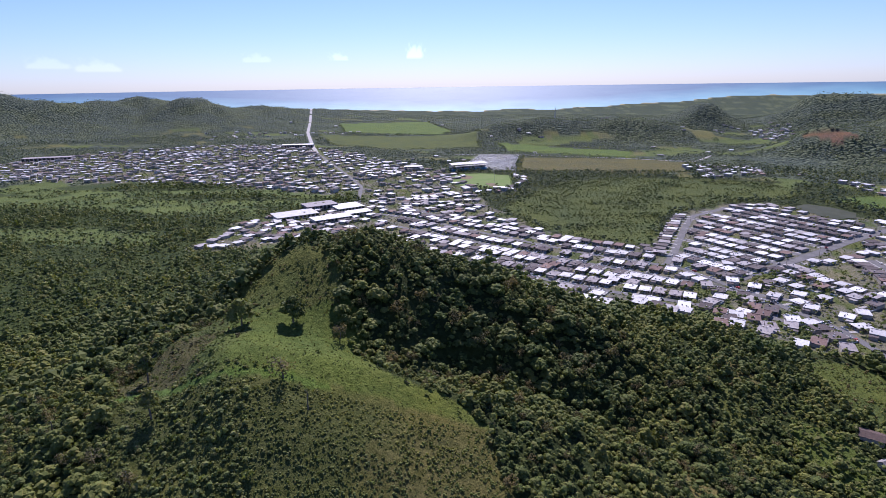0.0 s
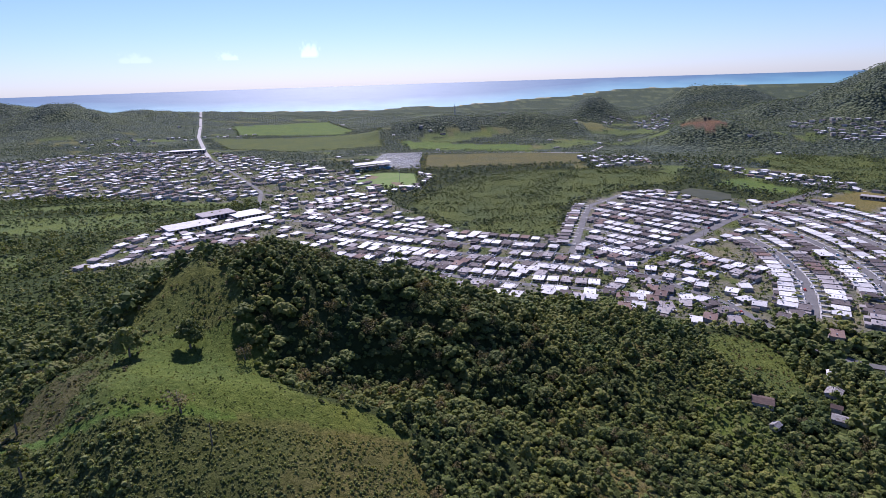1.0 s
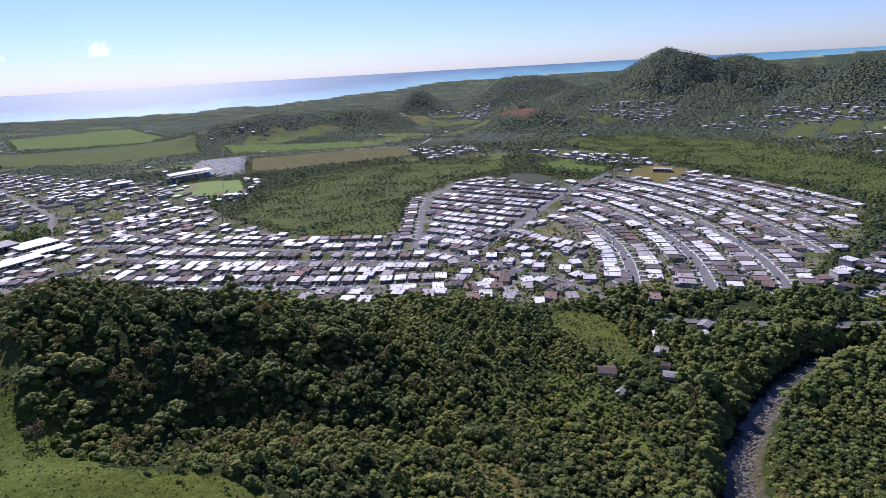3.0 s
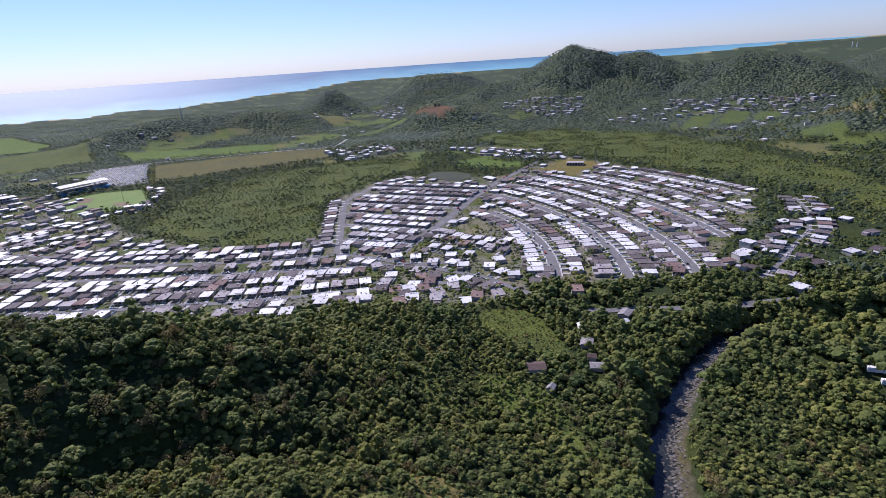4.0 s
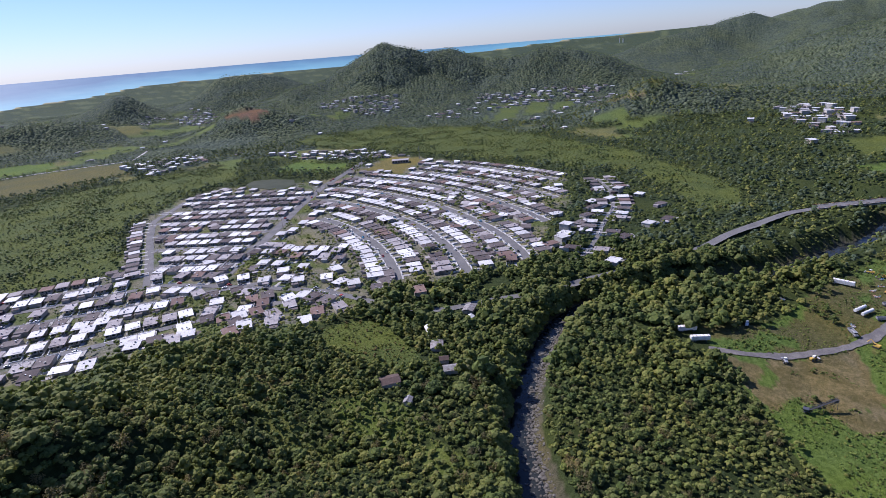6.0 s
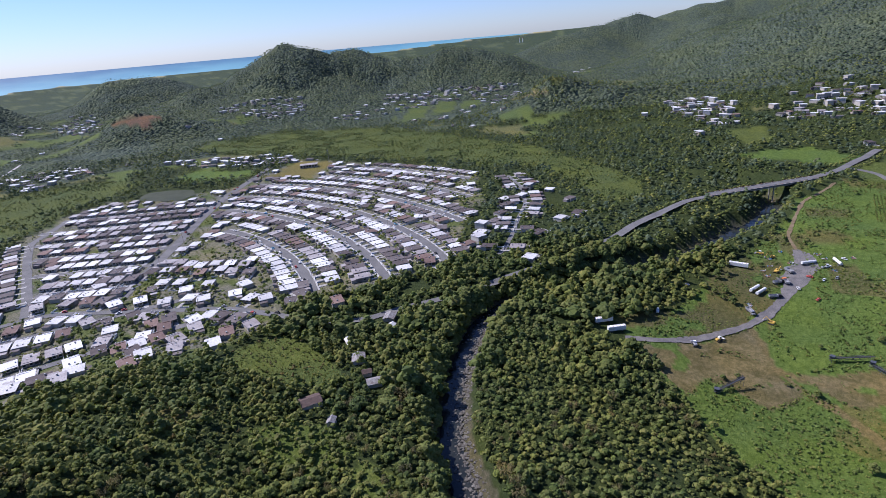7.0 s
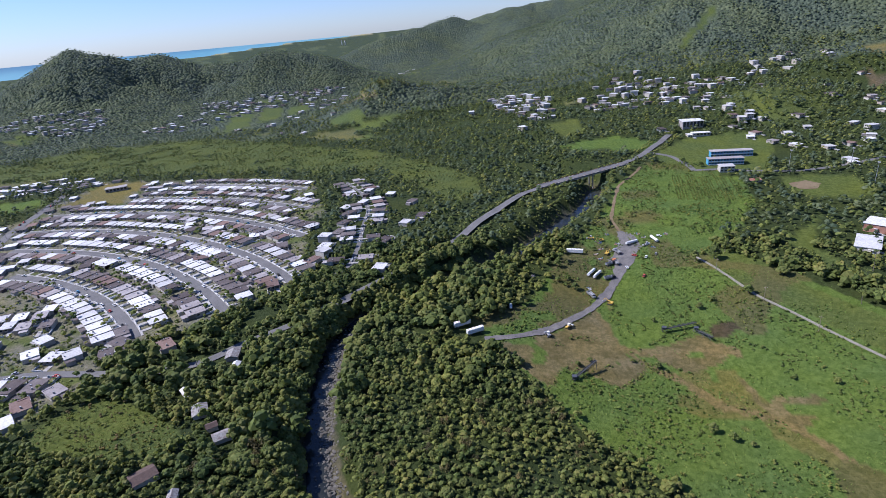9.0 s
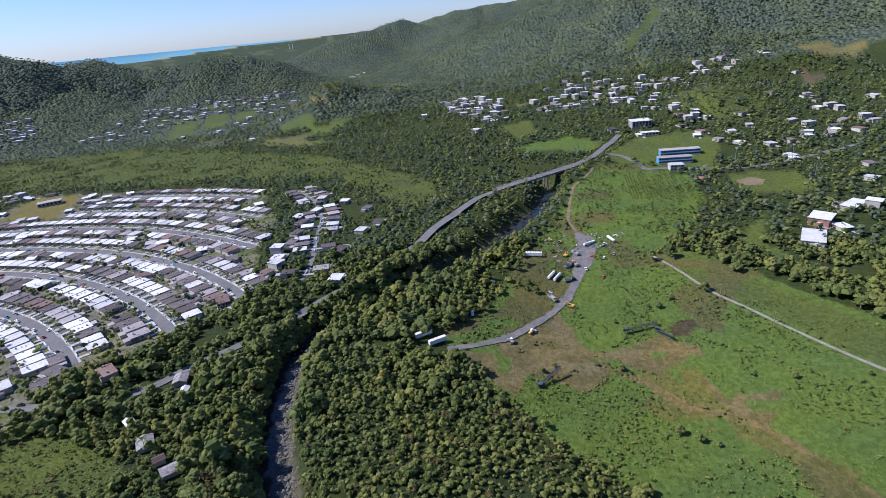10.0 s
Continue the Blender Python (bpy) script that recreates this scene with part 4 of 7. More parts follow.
wishes += list(line_sites([(-265, 600), (-235, 690), (-160, 720)], 14, 15, 33, 0.7))
for poly, n, k in VILLAGES:
    wishes += list(village(poly, n, 70 + k, apart=13))
rng = random.Random(95)
for k in range(2600):
    a, r = radians(rng.uniform(-15, 88)), rng.uniform(1050, 2500)
    px, py = r * math.sin(a), r * math.cos(a)
    if lattice(np.array([px / 130]), np.array([py / 90]), 96)[0] > 0.25 and rng.random() < 0.22 and hills(np.array([px]), np.array([py]))[0] < 40:
        if any(inside(np.array([px]), np.array([py]), f)[0] for f in (FIELD_FAR, FIELD_MID, FIELD_STRIP, FIELD_BROWN, FIELD_VALLEY, SCRUB_EAST, CEMETERY)):
            continue
        wishes += list(loose_sites([(px, py)], k, rng.uniform(0, 3), 0.5, 0.5, 0.3))
wishes += list(town_sites())
taken = np.array([(s[0], s[1]) for s in SITES] + [(-175, 775), (-205, 755), (-150, 730), (-150, 835), (64, 1090), (836, -133), (716, -150), (716, -165), (716, -135), (688, -136), (688, -150), (662, -130)])
for s in wishes:
    if near_line(np.array([s[0]]), np.array([s[1]]), POND + POND[:1])[0] < 12 or inside(np.array([s[0]]), np.array([s[1]]), POND)[0]:
        continue
    wide = 10.2 if abs(s[0]) < 700 and s[1] < 900 else 9.5
    if np.hypot(taken[:, 0] - s[0], taken[:, 1] - s[1]).min() > wide and near_line(np.array([s[0]]), np.array([s[1]]), STRIP_ROAD[3:])[0] > 8 and near_line(np.array([s[0]]), np.array([s[1]]), BANK)[0] > 14:
        taken = np.vstack([taken, (s[0], s[1])])
        SITES.append(s)
SITES.sort(key=lambda s: math.hypot(s[0] - 120, s[1] - 100))
SITE_XY = np.array([(s[0], s[1]) for s in SITES])


def near_house(x, y, d):
    """Which points lie within d of a house."""
    out = np.zeros(len(x), bool)
    for k in range(0, len(x), 4000):
        a, b = x[k:k + 4000], y[k:k + 4000]
        near = (SITE_XY[:, 0] > a.min() - d) & (SITE_XY[:, 0] < a.max() + d) & (SITE_XY[:, 1] > b.min() - d) & (SITE_XY[:, 1] < b.max() + d)
        h = SITE_XY[near]
        if len(h):
            out[k:k + 4000] = (np.hypot(a[:, None] - h[None, :, 0], b[:, None] - h[None, :, 1]) < d).any(1)
    return out

# ---- trees ----
def crown_mesh(seed, lobes, leaves, spread, tall, leaf, flat=1.0):
    """A crown of many small leaf sprays on several uneven lobes. Returns vertices (n, 3, 3): one triangle or folded leaf each."""
    rng = np.random.default_rng(seed)
    mid = rng.normal(size=(lobes, 3)) * (spread * 0.42, spread * 0.42, tall * 0.2)
    mid[:, 2] += tall * 0.55
    size = rng.uniform(0.26, 0.55, lobes) * spread
    which = rng.integers(0, lobes, leaves)
    way = rng.normal(size=(leaves, 3))
    way /= np.linalg.norm(way, axis=1)[:, None]
    way[:, 2] = np.where(way[:, 2] < -0.45, -way[:, 2], way[:, 2])
    at = mid[which] + way * (size[which] * rng.uniform(0.72, 1.12, leaves))[:, None] * (1, 1, flat)
    nrm = way + rng.normal(size=(leaves, 3)) * 0.36 + (0, 0, 0.55)
    nrm /= np.linalg.norm(nrm, axis=1)[:, None]
    side = np.cross(nrm, rng.normal(size=(leaves, 3)))
    side /= np.linalg.norm(side, axis=1)[:, None]
    up = np.cross(nrm, side)
    s = (leaf * rng.uniform(0.6, 1.35, leaves))[:, None]
    return np.stack([at - side * s * 0.8 - up * s * 0.5, at + side * s * 0.8 - up * s * 0.45 + nrm * s * 0.25, at + up * s * 0.9 - nrm * s * 0.15], 1)


GOLD = (1 + 5 ** 0.5) / 2
ICO_V = np.array([(-1, GOLD, 0), (1, GOLD, 0), (-1, -GOLD, 0), (1, -GOLD, 0), (0, -1, GOLD), (0, 1, GOLD), (0, -1, -GOLD), (0, 1, -GOLD), (GOLD, 0, -1), (GOLD, 0, 1), (-GOLD, 0, -1), (-GOLD, 0, 1)]) / math.hypot(1, GOLD)
ICO_F = np.array([(0, 11, 5), (0, 5, 1), (0, 1, 7), (0, 7, 10), (0, 10, 11), (1, 5, 9), (5, 11, 4), (11, 10, 2), (10, 7, 6), (7, 1, 8), (3, 9, 4), (3, 4, 2), (3, 2, 6), (3, 6, 8), (3, 8, 9), (4, 9, 5), (2, 4, 11), (6, 2, 10), (8, 6, 7), (9, 8, 1)])


def lumpy_crown(seed, lobes, per_lobe, spread, tall, leaf, low=-0.35):
    """A crown of uneven rounded leaf masses with small sprays standing off them, as triangles (n, 3, 3)."""
    rng = np.random.default_rng(seed + 400)
    out = []
    for k in range(lobes):
        a, q = k * 2.4 + rng.uniform(-0.5, 0.5), (k / max(lobes - 1, 1)) ** 0.6
        mid = np.array([math.cos(a) * q * spread * 0.62, math.sin(a) * q * spread * 0.62, tall * (0.74 - 0.36 * q) + rng.normal() * tall * 0.05]) if lobes > 1 else np.array([0, 0, tall * 0.5])
        size = spread * (rng.uniform(0.36, 0.52) if 1 < lobes < 14 else rng.uniform(0.20, 0.36) if lobes > 1 else 0.95)
        v = ICO_V @ np.array(Matrix.Rotation(rng.uniform(0, 6), 3, "Z")) * (size * (0.8 if per_lobe > 8 else 1.0) * rng.uniform(0.8, 1.15, 12))[:, None] * (1, 1, 0.82)
        f = ICO_F[v[ICO_F].mean(1)[:, 2] > low * size]
        out.append(v[f] + mid)
        if per_lobe:
            way = rng.normal(size=(per_lobe, 3))
            way /= np.linalg.norm(way, axis=1)[:, None]
            way[:, 2] = np.abs(way[:, 2]) * 0.95 - 0.12
            at = mid + way * size * rng.uniform(0.84, 1.12, per_lobe)[:, None] * (1, 1, 0.85)
            nrm = way + rng.normal(size=(per_lobe, 3)) * 0.4 + (0, 0, 0.3)
            nrm /= np.linalg.norm(nrm, axis=1)[:, None]
            side = np.cross(nrm, rng.normal(size=(per_lobe, 3)))
            side /= np.linalg.norm(side, axis=1)[:, None]
            up = np.cross(nrm, side)
            z = (leaf * rng.uniform(0.6, 1.3, per_lobe))[:, None]
            out.append(np.stack([at - side * z * 0.8 - up * z * 0.5, at + side * z * 0.8 - up * z * 0.45 + nrm * z * 0.3, at + up * z * 0.9 - nrm * z * 0.2], 1))
    return np.concatenate(out)


def trunk_tris(seed, tall, thick, limbs=3):
    rng = np.random.default_rng(seed + 900)
    bm = bmesh.new()
    top = Vector((rng.normal() * 0.3, rng.normal() * 0.3, tall * 0.55))
    add_tube(bm, (0, 0, -0.6), top, thick, thick * 0.55, 6)
    for k in range(limbs):
        a = rng.uniform(0, 6.28)
        tip = top + Vector((math.cos(a) * tall * 0.28, math.sin(a) * tall * 0.28, tall * rng.uniform(0.12, 0.3)))
        add_tube(bm, top * rng.uniform(0.7, 0.95), tip, thick * 0.45, thick * 0.12, 5)
    return bm


def bm_arrays(bm):
    bmesh.ops.triangulate(bm, faces=bm.faces[:])
    bm.verts.index_update()
    v = np.array([v.co for v in bm.verts])
    f = np.array([[q.index for q in p.verts] for p in bm.faces])
    bm.free()
    return v, f


TREES = []        # label, crown triangles, height, trunk radius, leaf material
for k, (lobes, n, spread, tall, leaf, flat, mat, word) in enumerate([
        (24, 6, 4.0, 7.0, 0.42, 0.9, LEAF, "broad dark green tree with a dense uneven crown"),
        (20, 6, 3.1, 8.4, 0.40, 1.0, LEAF, "tall green tree with a lumpy crown"),
        (26, 6, 4.6, 6.2, 0.44, 0.8, LEAF, "wide spreading green tree with a dense crown"),
        (15, 7, 2.5, 4.6, 0.36, 0.95, LEAF_BUSH, "small light green tree with a dense crown"),
        (18, 7, 3.2, 5.6, 0.40, 0.9, LEAF_BUSH, "leafy yellow-green tree with a rounded crown"),
        (12, 230, 3.2, 7.0, 0.34, 0.95, LEAF_DRY, "half-bare brownish tree with thin foliage"),
        (34, 26, 4.4, 7.6, 0.36, 0.95, LEAF, "large dark tree with a dense rounded crown"),
        (26, 30, 2.6, 8.6, 0.32, 1.25, LEAF_BUSH, "narrow olive-green tree with dense foliage")]):
    TREES.append((word, lumpy_crown(k, lobes, n, spread, tall, leaf, -0.1) if k != 5 else crown_mesh(k, lobes, n, spread, tall, leaf, flat), tall, 0.16 + 0.02 * spread, mat))

TREE_MESHES = []
for k, (word, tri, tall, thick, mat) in enumerate(TREES):
    crown = mesh_from("crown", tri.reshape(-1, 3), np.full(len(tri), 3), np.arange(len(tri) * 3), [mat])
    bm = trunk_tris(k, tall, thick)
    trunk = bpy.data.meshes.new("trunk")
    bm.to_mesh(trunk)
    bm.free()
    trunk.materials.append(BARK)
    TREE_MESHES.append((crown, trunk))


def plant_tree(x, y, kind, size, turn, group="", label=""):
    t = thing("tree", x, y, ground_at(x, y), turn, label or TREES[kind][0], "tree", group)
    t.scale = (size, size, size * random.uniform(0.9, 1.15))
    for nm, me in zip(("crown", "trunk"), TREE_MESHES[kind]):
        ob = new(nm, me)
        ob.parent = t
    return t


def scatter(box_, step, keep, seed, jitter=0.45):
    """Jittered places in a box, in metres, where keep() holds."""
    rng = np.random.default_rng(seed)
    gx, gy = np.meshgrid(np.arange(box_[0], box_[1], step), np.arange(box_[2], box_[3], step))
    x = gx.ravel() + rng.uniform(-jitter, jitter, gx.size) * step
    y = gy.ravel() + rng.uniform(-jitter, jitter, gx.size) * step
    ok = keep(x, y)
    return x[ok], y[ok], rng


def mass(name, label, x, y, rng, templates, mats, size, category, sink=0.3, grow=None):
    """Many plants joined into one mesh, each with its own tint, turn and size."""
    z = height(x, y) - sink
    verts, tints, mat_ids = [], [], []
    pick = rng.integers(0, len(templates), len(x))
    for k, tri in enumerate(templates):
        sel = np.nonzero(pick == k)[0]
        if not len(sel):
            continue
        a = rng.uniform(0, 6.283, len(sel))
        s = size[0] + (size[1] - size[0]) * rng.uniform(0, 1, len(sel)) ** 2.0
        s = s * grow[sel] if grow is not None else s
        c, n = np.cos(a), np.sin(a)
        t = tri.reshape(-1, 3)
        vx = (t[None, :, 0] * c[:, None] - t[None, :, 1] * n[:, None]) * s[:, None] + x[sel, None]
        vy = (t[None, :, 0] * n[:, None] + t[None, :, 1] * c[:, None]) * s[:, None] + y[sel, None]
        vz = t[None, :, 2] * (s * rng.uniform(0.85, 1.2, len(sel)))[:, None] + z[sel, None]
        verts.append(np.stack([vx, vy, vz], -1).reshape(-1, 3))
        tints.append(np.repeat(rng.uniform(0, 1, len(sel)) ** 1.5, t.shape[0]))
        mat_ids.append(np.full(len(sel) * len(tri), k if len(mats) > 1 else 0))
    v = np.concatenate(verts)
    n = len(v) // 3
    me = mesh_from(name, v, np.full(n, 3), np.arange(n * 3), mats)
    me.polygons.foreach_set("material_index", np.concatenate(mat_ids).astype(np.int32))
    me.attributes.new("tint", "FLOAT", "POINT").data.foreach_set("value", np.concatenate(tints).astype(np.float32))
    return tagged(new(name, me), label, category, kind="stuff")


HAMLET = [(209, 232, 7), (200, 213, 4), (269, 251, 6), (255, 235, 5.5), (238, 213, 6.5), (246, 222, 5), (297, 238, 5), (308, 244, 6.5), (230, 203, 4), (344, 110, 9), (338, 104, 7), (352, 104, 8)]


def open_land(x, y):
    """Where no trees stand: water, roads, houses, fields."""
    out = ((near_line(x, y, RIVER) < 6.5) & (x < 705)) | (near_line(x, y, BAR) < 5.0) | (near_line(x, y, RIVER[14:21]) < 12 + 5 * lattice(x / 12, y / 12, 80))
    for line, w in ((HIGHWAY[5:], 9), (HIGHWAY[:6], 4.5), ([(637, 60), (702, -29), (758, -71), (815, -104)], 9), (GRAVEL_ROAD, 6), (FARM_TRACK, 3), (CLUSTER_ROAD, 5), (STRIP_ROAD[3:9], 6)):
        out |= near_line(x, y, line) < w
    out |= (near_line(x, y, POND + POND[:1]) < 7) | inside(x, y, POND)
    for poly in (DOME, LAWN, ESTATE, STRIP, DOWNTOWN, SCRUB, SCRUB_EAST, FIELD_FAR, FIELD_MID, FIELD_STRIP, FIELD_BROWN, GREEN_EAST, BALL_EAST, MEADOW, PASTURE, PLANTS, DIAMOND, CEMETERY, BALL_WEST, HAY, PLOUGHED, YARD, *EARTHS, FIELD_VALLEY, RIDGE_CUT, CLEARING, CLEARING_LOW, BACKFIELD, SCHOOL_GROUND):
        out |= inside(x, y, poly)
    for hx, hy, hr in HAMLET:
        out |= np.hypot(x - hx, y - hy) < hr
    return out | (near_house(x, y, 8.8) & (np.hypot(x, y) < 700)) | near_house(x, y, 6.4) | (near_house(x, y, 12.0) & (x > 200) & (x < 420) & (y < 345))


def seen(x, y):
    """The side of the land that the flight looks over."""
    t = np.degrees(np.arctan2(x - 20, y - 20))
    return (t > -52) & (t < 132)


def dist(x, y):
    return np.hypot(x - 25, y - 35)


templates = [t[1] for t in TREES[:6]]
tmats = [t[4] for t in TREES[:6]]


def wild(x, y):
    """Belt of trees near the flight: thinner in patches, denser by the river."""
    d = dist(x, y)
    gaps = (lattice(x / 17, y / 17, 64) < -0.7) & (near_line(x, y, RIVER) > 30)
    for poly in GLADES:
        gaps |= inside(x, y, poly) & (lattice(x / 7, y / 7, 69) < 0.55)
    return ~open_land(x, y) & seen(x, y) & (d > 75) & ~gaps


def vigour(x, y):
    """How tall the wood grows: high in the hollows and by the river, low on the dry slopes."""
    wet = np.exp(-(near_line(x, y, RIVER) / 26) ** 2)
    hollow = sum(np.exp(-(near_line(x, y, line) / 16) ** 2) for line, _, _ in RAVINES)
    mound = inside(x, y, MOUND) | ((x > 120) & (y > 180) & (y < 300) & (x < 215))
    return np.clip(0.95 + 0.35 * wet + 0.30 * hollow + 0.35 * lattice(x / 34, y / 34, 74) - 0.32 * mound, 0.5, 1.6)


x, y, rng = scatter((-330, 520, -230, 420), 4.8, lambda x, y: wild(x, y) & (dist(x, y) < 480), 1)
order = np.argsort(dist(x, y) + 400 * ~((x > -150) & (x < 260) & (y > -40) & (y < 300)))
own = order[:240]
rest = order[240:]
for i in own:
    plant_tree(x[i], y[i], int(rng.choice([0, 1, 2, 3, 4, 5], p=[0.24, 0.2, 0.14, 0.18, 0.18, 0.06])), float((0.5 + 0.7 * rng.uniform(0, 1) ** 1.6) * vigour(x[i:i + 1], y[i:i + 1])[0]), float(rng.uniform(0, 6.28)), "trees of the near wood")
close = rest[dist(x[rest], y[rest]) < 265]
off = rest[dist(x[rest], y[rest]) >= 265]
mass("forest_near", "dense broadleaf wood on the hill and river banks", x[close], y[close], rng, templates, tmats, (0.5, 1.25), "forest", grow=vigour(x[close], y[close]))
plain_t = [lumpy_crown(30 + k, 6, 5, (4.4, 3.6, 5.2, 3.0, 3.7)[k], (8.0, 9.0, 7.5, 6.0, 6.8)[k], 0.7, 0.0) for k in range(5)]
mass("forest_beyond", "woods on the far river bank", x[off], y[off], rng, plain_t, tmats[:5], (0.5, 1.35), "forest", grow=vigour(x[off], y[off]))


def west_fields(x, y):
    inner = (x < -150) & (x > -900) & (y > 560) & (y < 1020) & ~inside(x, y, DOWNTOWN) & ~inside(x, y, STRIP)
    return inner & (lattice(x / 200 + y / 90, y / 45, 13) > -0.05)


def west_wood(x, y):
    return (x < -100) & (y < 1060)


west_t = [lumpy_crown(60 + k, 4, 3, (3.6, 3.0, 4.2, 2.6)[k], (6.5, 7.0, 6.0, 5.0)[k], 0.8, 0.1) for k in range(4)]
x, y, rng = scatter((-1050, -100, 120, 1060), 6.6, lambda x, y: ~open_land(x, y) & west_wood(x, y) & ~west_fields(x, y) & seen(x, y) & ~((x > -330) & (y < 420) & (dist(x, y) < 480)) & (dist(x, y) < 1150), 19)
mass("forest_west", "green woods and thickets on the low land west of the hill", x, y, rng, west_t, [LEAF, LEAF_BUSH, LEAF, LEAF_BUSH], (0.62, 1.6), "forest", grow=np.clip(1.0 + 0.4 * lattice(x / 50, y / 30, 75), 0.6, 1.4))
mid_t = [lumpy_crown(50 + k, 3, 2, 4.0, 7.0, 1.0, 0.15) for k in range(4)]
x, y, rng = scatter((-1100, 1300, -500, 1300), 8.0, lambda x, y: ~open_land(x, y) & ~west_wood(x, y) & ~openings(x, y) & seen(x, y) & (dist(x, y) > 470) & (dist(x, y) < 1250) & (lattice(x / 40, y / 40, 61) > -0.7), 2)
mass("forest_middle", "wooded slopes and tree belts beyond the houses", x, y, rng, mid_t, [LEAF, LEAF_HAZED, LEAF_HAZED, LEAF], (0.5, 1.5), "forest")
far_t = [lumpy_crown(70 + k, 1, 0, 4.6, 5.5, 1.0, 0.3) for k in range(6)]


def far_woods(x, y):
    d = dist(x, y)
    r = np.hypot(x, y)
    return ~open_land(x, y) & ~(openings(x, y) & (lattice(x / 25, y / 25, 94) < 0.5)) & seen(x, y) & (d > 1230) & (d < 4300) & ((height(x, y) - rim(r) > np.where(r > 3200, 16, 8)) | ((lattice(x / 90, y / 90, 62) > -0.45) & (r < 3200))) & (r < coast(np.arctan2(x, y)) - 30) & ~inside(x, y, QUARRY) & (near_line(x, y, COAST_ROAD) > 12)


x, y, rng = scatter((-1300, 2300, -1000, 2300), 8.4, lambda x, y: far_woods(x, y) & (dist(x, y) < 2150), 3)
mass("forest_far", "wooded hills behind the valley", x, y, rng, far_t, [LEAF_HAZED], (0.42, 1.0), "forest")
x, y, rng = scatter((-2300, 4200, -1000, 3200), 13.0, lambda x, y: far_woods(x, y) & (dist(x, y) >= 2150), 20)
mass("forest_farthest", "distant wooded hills", x, y, rng, far_t, [LEAF_HAZED], (0.4, 0.85), "forest")

# scrub: low bushes over the open plain
bush_t = [lumpy_crown(90 + k, 1, 5, 1.25, 1.1, 0.5, 0.2) for k in range(4)]


def in_scrub(x, y):
    return (inside(x, y, SCRUB) | inside(x, y, SCRUB_EAST)) & (lattice(x / 25, y / 25, 63) > -0.85)


x, y, rng = scatter((0, 1070, 80, 1060), 4.4, in_scrub, 4)
mass("scrub", "low green scrub over the open plain", x, y, rng, bush_t, [LEAF_SCRUB], (0.4, 1.7), "bushes", grow=np.clip(1.0 + 0.7 * lattice(x / 28, y / 28, 76), 0.5, 1.7))
x, y, rng = scatter((-900, -150, 560, 1020), 6.5, lambda x, y: west_fields(x, y) & (lattice(x / 30, y / 30, 65) > -0.35), 5)
mass("scrub_west", "rough bushes on the western fields", x, y, rng, bush_t, [LEAF_SCRUB], (0.8, 2.6), "bushes")

# single trees and hedges on the open plain
def hedges(x, y):
    rows_ = np.zeros(len(x), bool)
    for poly in (SCRUB, SCRUB_EAST, FIELD_STRIP, FIELD_BROWN, FIELD_MID, FIELD_FAR, GREEN_EAST):
        rows_ |= (near_line(x, y, poly + poly[:1]) < 7) & (lattice(x / 35, y / 35, 85) > -0.35)
    clump = (inside(x, y, SCRUB) | inside(x, y, SCRUB_EAST)) & (lattice(x / 20, y / 20, 86) > 0.62)
    return (rows_ | clump) & ~near_house(x, y, 8) & ~inside(x, y, ESTATE) & ~inside(x, y, STRIP)


x, y, rng = scatter((-460, 1070, 100, 2700), 6.5, hedges, 22)
mass("hedge_trees", "dark hedges and tree clumps on the plain", x, y, rng, mid_t, [LEAF, LEAF_HAZED, LEAF, LEAF], (0.35, 1.0), "trees")

# bushes under and between the trees of the near wood
under_t = [lumpy_crown(160 + k, 2, 7, 1.7, 2.2, 0.45, 0.0) for k in range(4)]
x, y, rng = scatter((-330, 420, -200, 420), 3.6, lambda x, y: ~open_land(x, y) & seen(x, y) & (dist(x, y) > 75) & (dist(x, y) < 330) & (lattice(x / 6, y / 6, 70) > -0.8), 18)
mass("undergrowth", "bushes under and between the trees of the wood", x, y, rng, under_t, [LEAF_BUSH, LEAF, LEAF, LEAF_BUSH], (0.8, 2.2), "bushes")

# rough growth on the open slopes and meadows
weed_t = [lumpy_crown(110 + k, 2, 6, 0.9, 0.85, 0.22, 0.0) for k in range(4)]
tuft_t = [crown_mesh(120 + k, 2, 9, 0.5, 0.45, 0.30, 0.7) for k in range(4)]


def on_track(x, y):
    out = near_line(x, y, GRAVEL_ROAD) < 2.9
    out |= near_line(x, y, FARM_TRACK) < 1.5
    for line in TRACKS:
        out |= near_line(x, y, line) < 2.6
    for poly in EARTHS + [DARK_PATCH]:
        out |= inside(x, y, poly) & (lattice(x / 9, y / 9, 16) > -0.5)
    return out


grassy = lambda x, y: (inside(x, y, DOME) | inside(x, y, LAWN))
x, y, rng = scatter((-160, 270, 85, 320), 1.5, lambda x, y: grassy(x, y) & ((y > 172) | (x > -50)), 6)
mass("grass_tufts", "tufts of rough grass on the open hill", x, y, rng, tuft_t, [GRASS], (0.5, 1.3), "grass")
x, y, rng = scatter((150, 520, -200, 110), 2.3, lambda x, y: (inside(x, y, MEADOW) | inside(x, y, PASTURE)) & ~on_track(x, y), 7)
mass("grass_meadow", "tufts of lush grass in the meadow", x, y, rng, tuft_t, [LEAF_LUSH], (0.6, 1.7), "grass", grow=np.clip(1.0 + 0.6 * lattice(x / 15, y / 15, 77), 0.5, 1.6))
creeper_t = [lumpy_crown(130 + k, 2, 6, 0.75, 0.55, 0.28, 0.0) for k in range(4)]
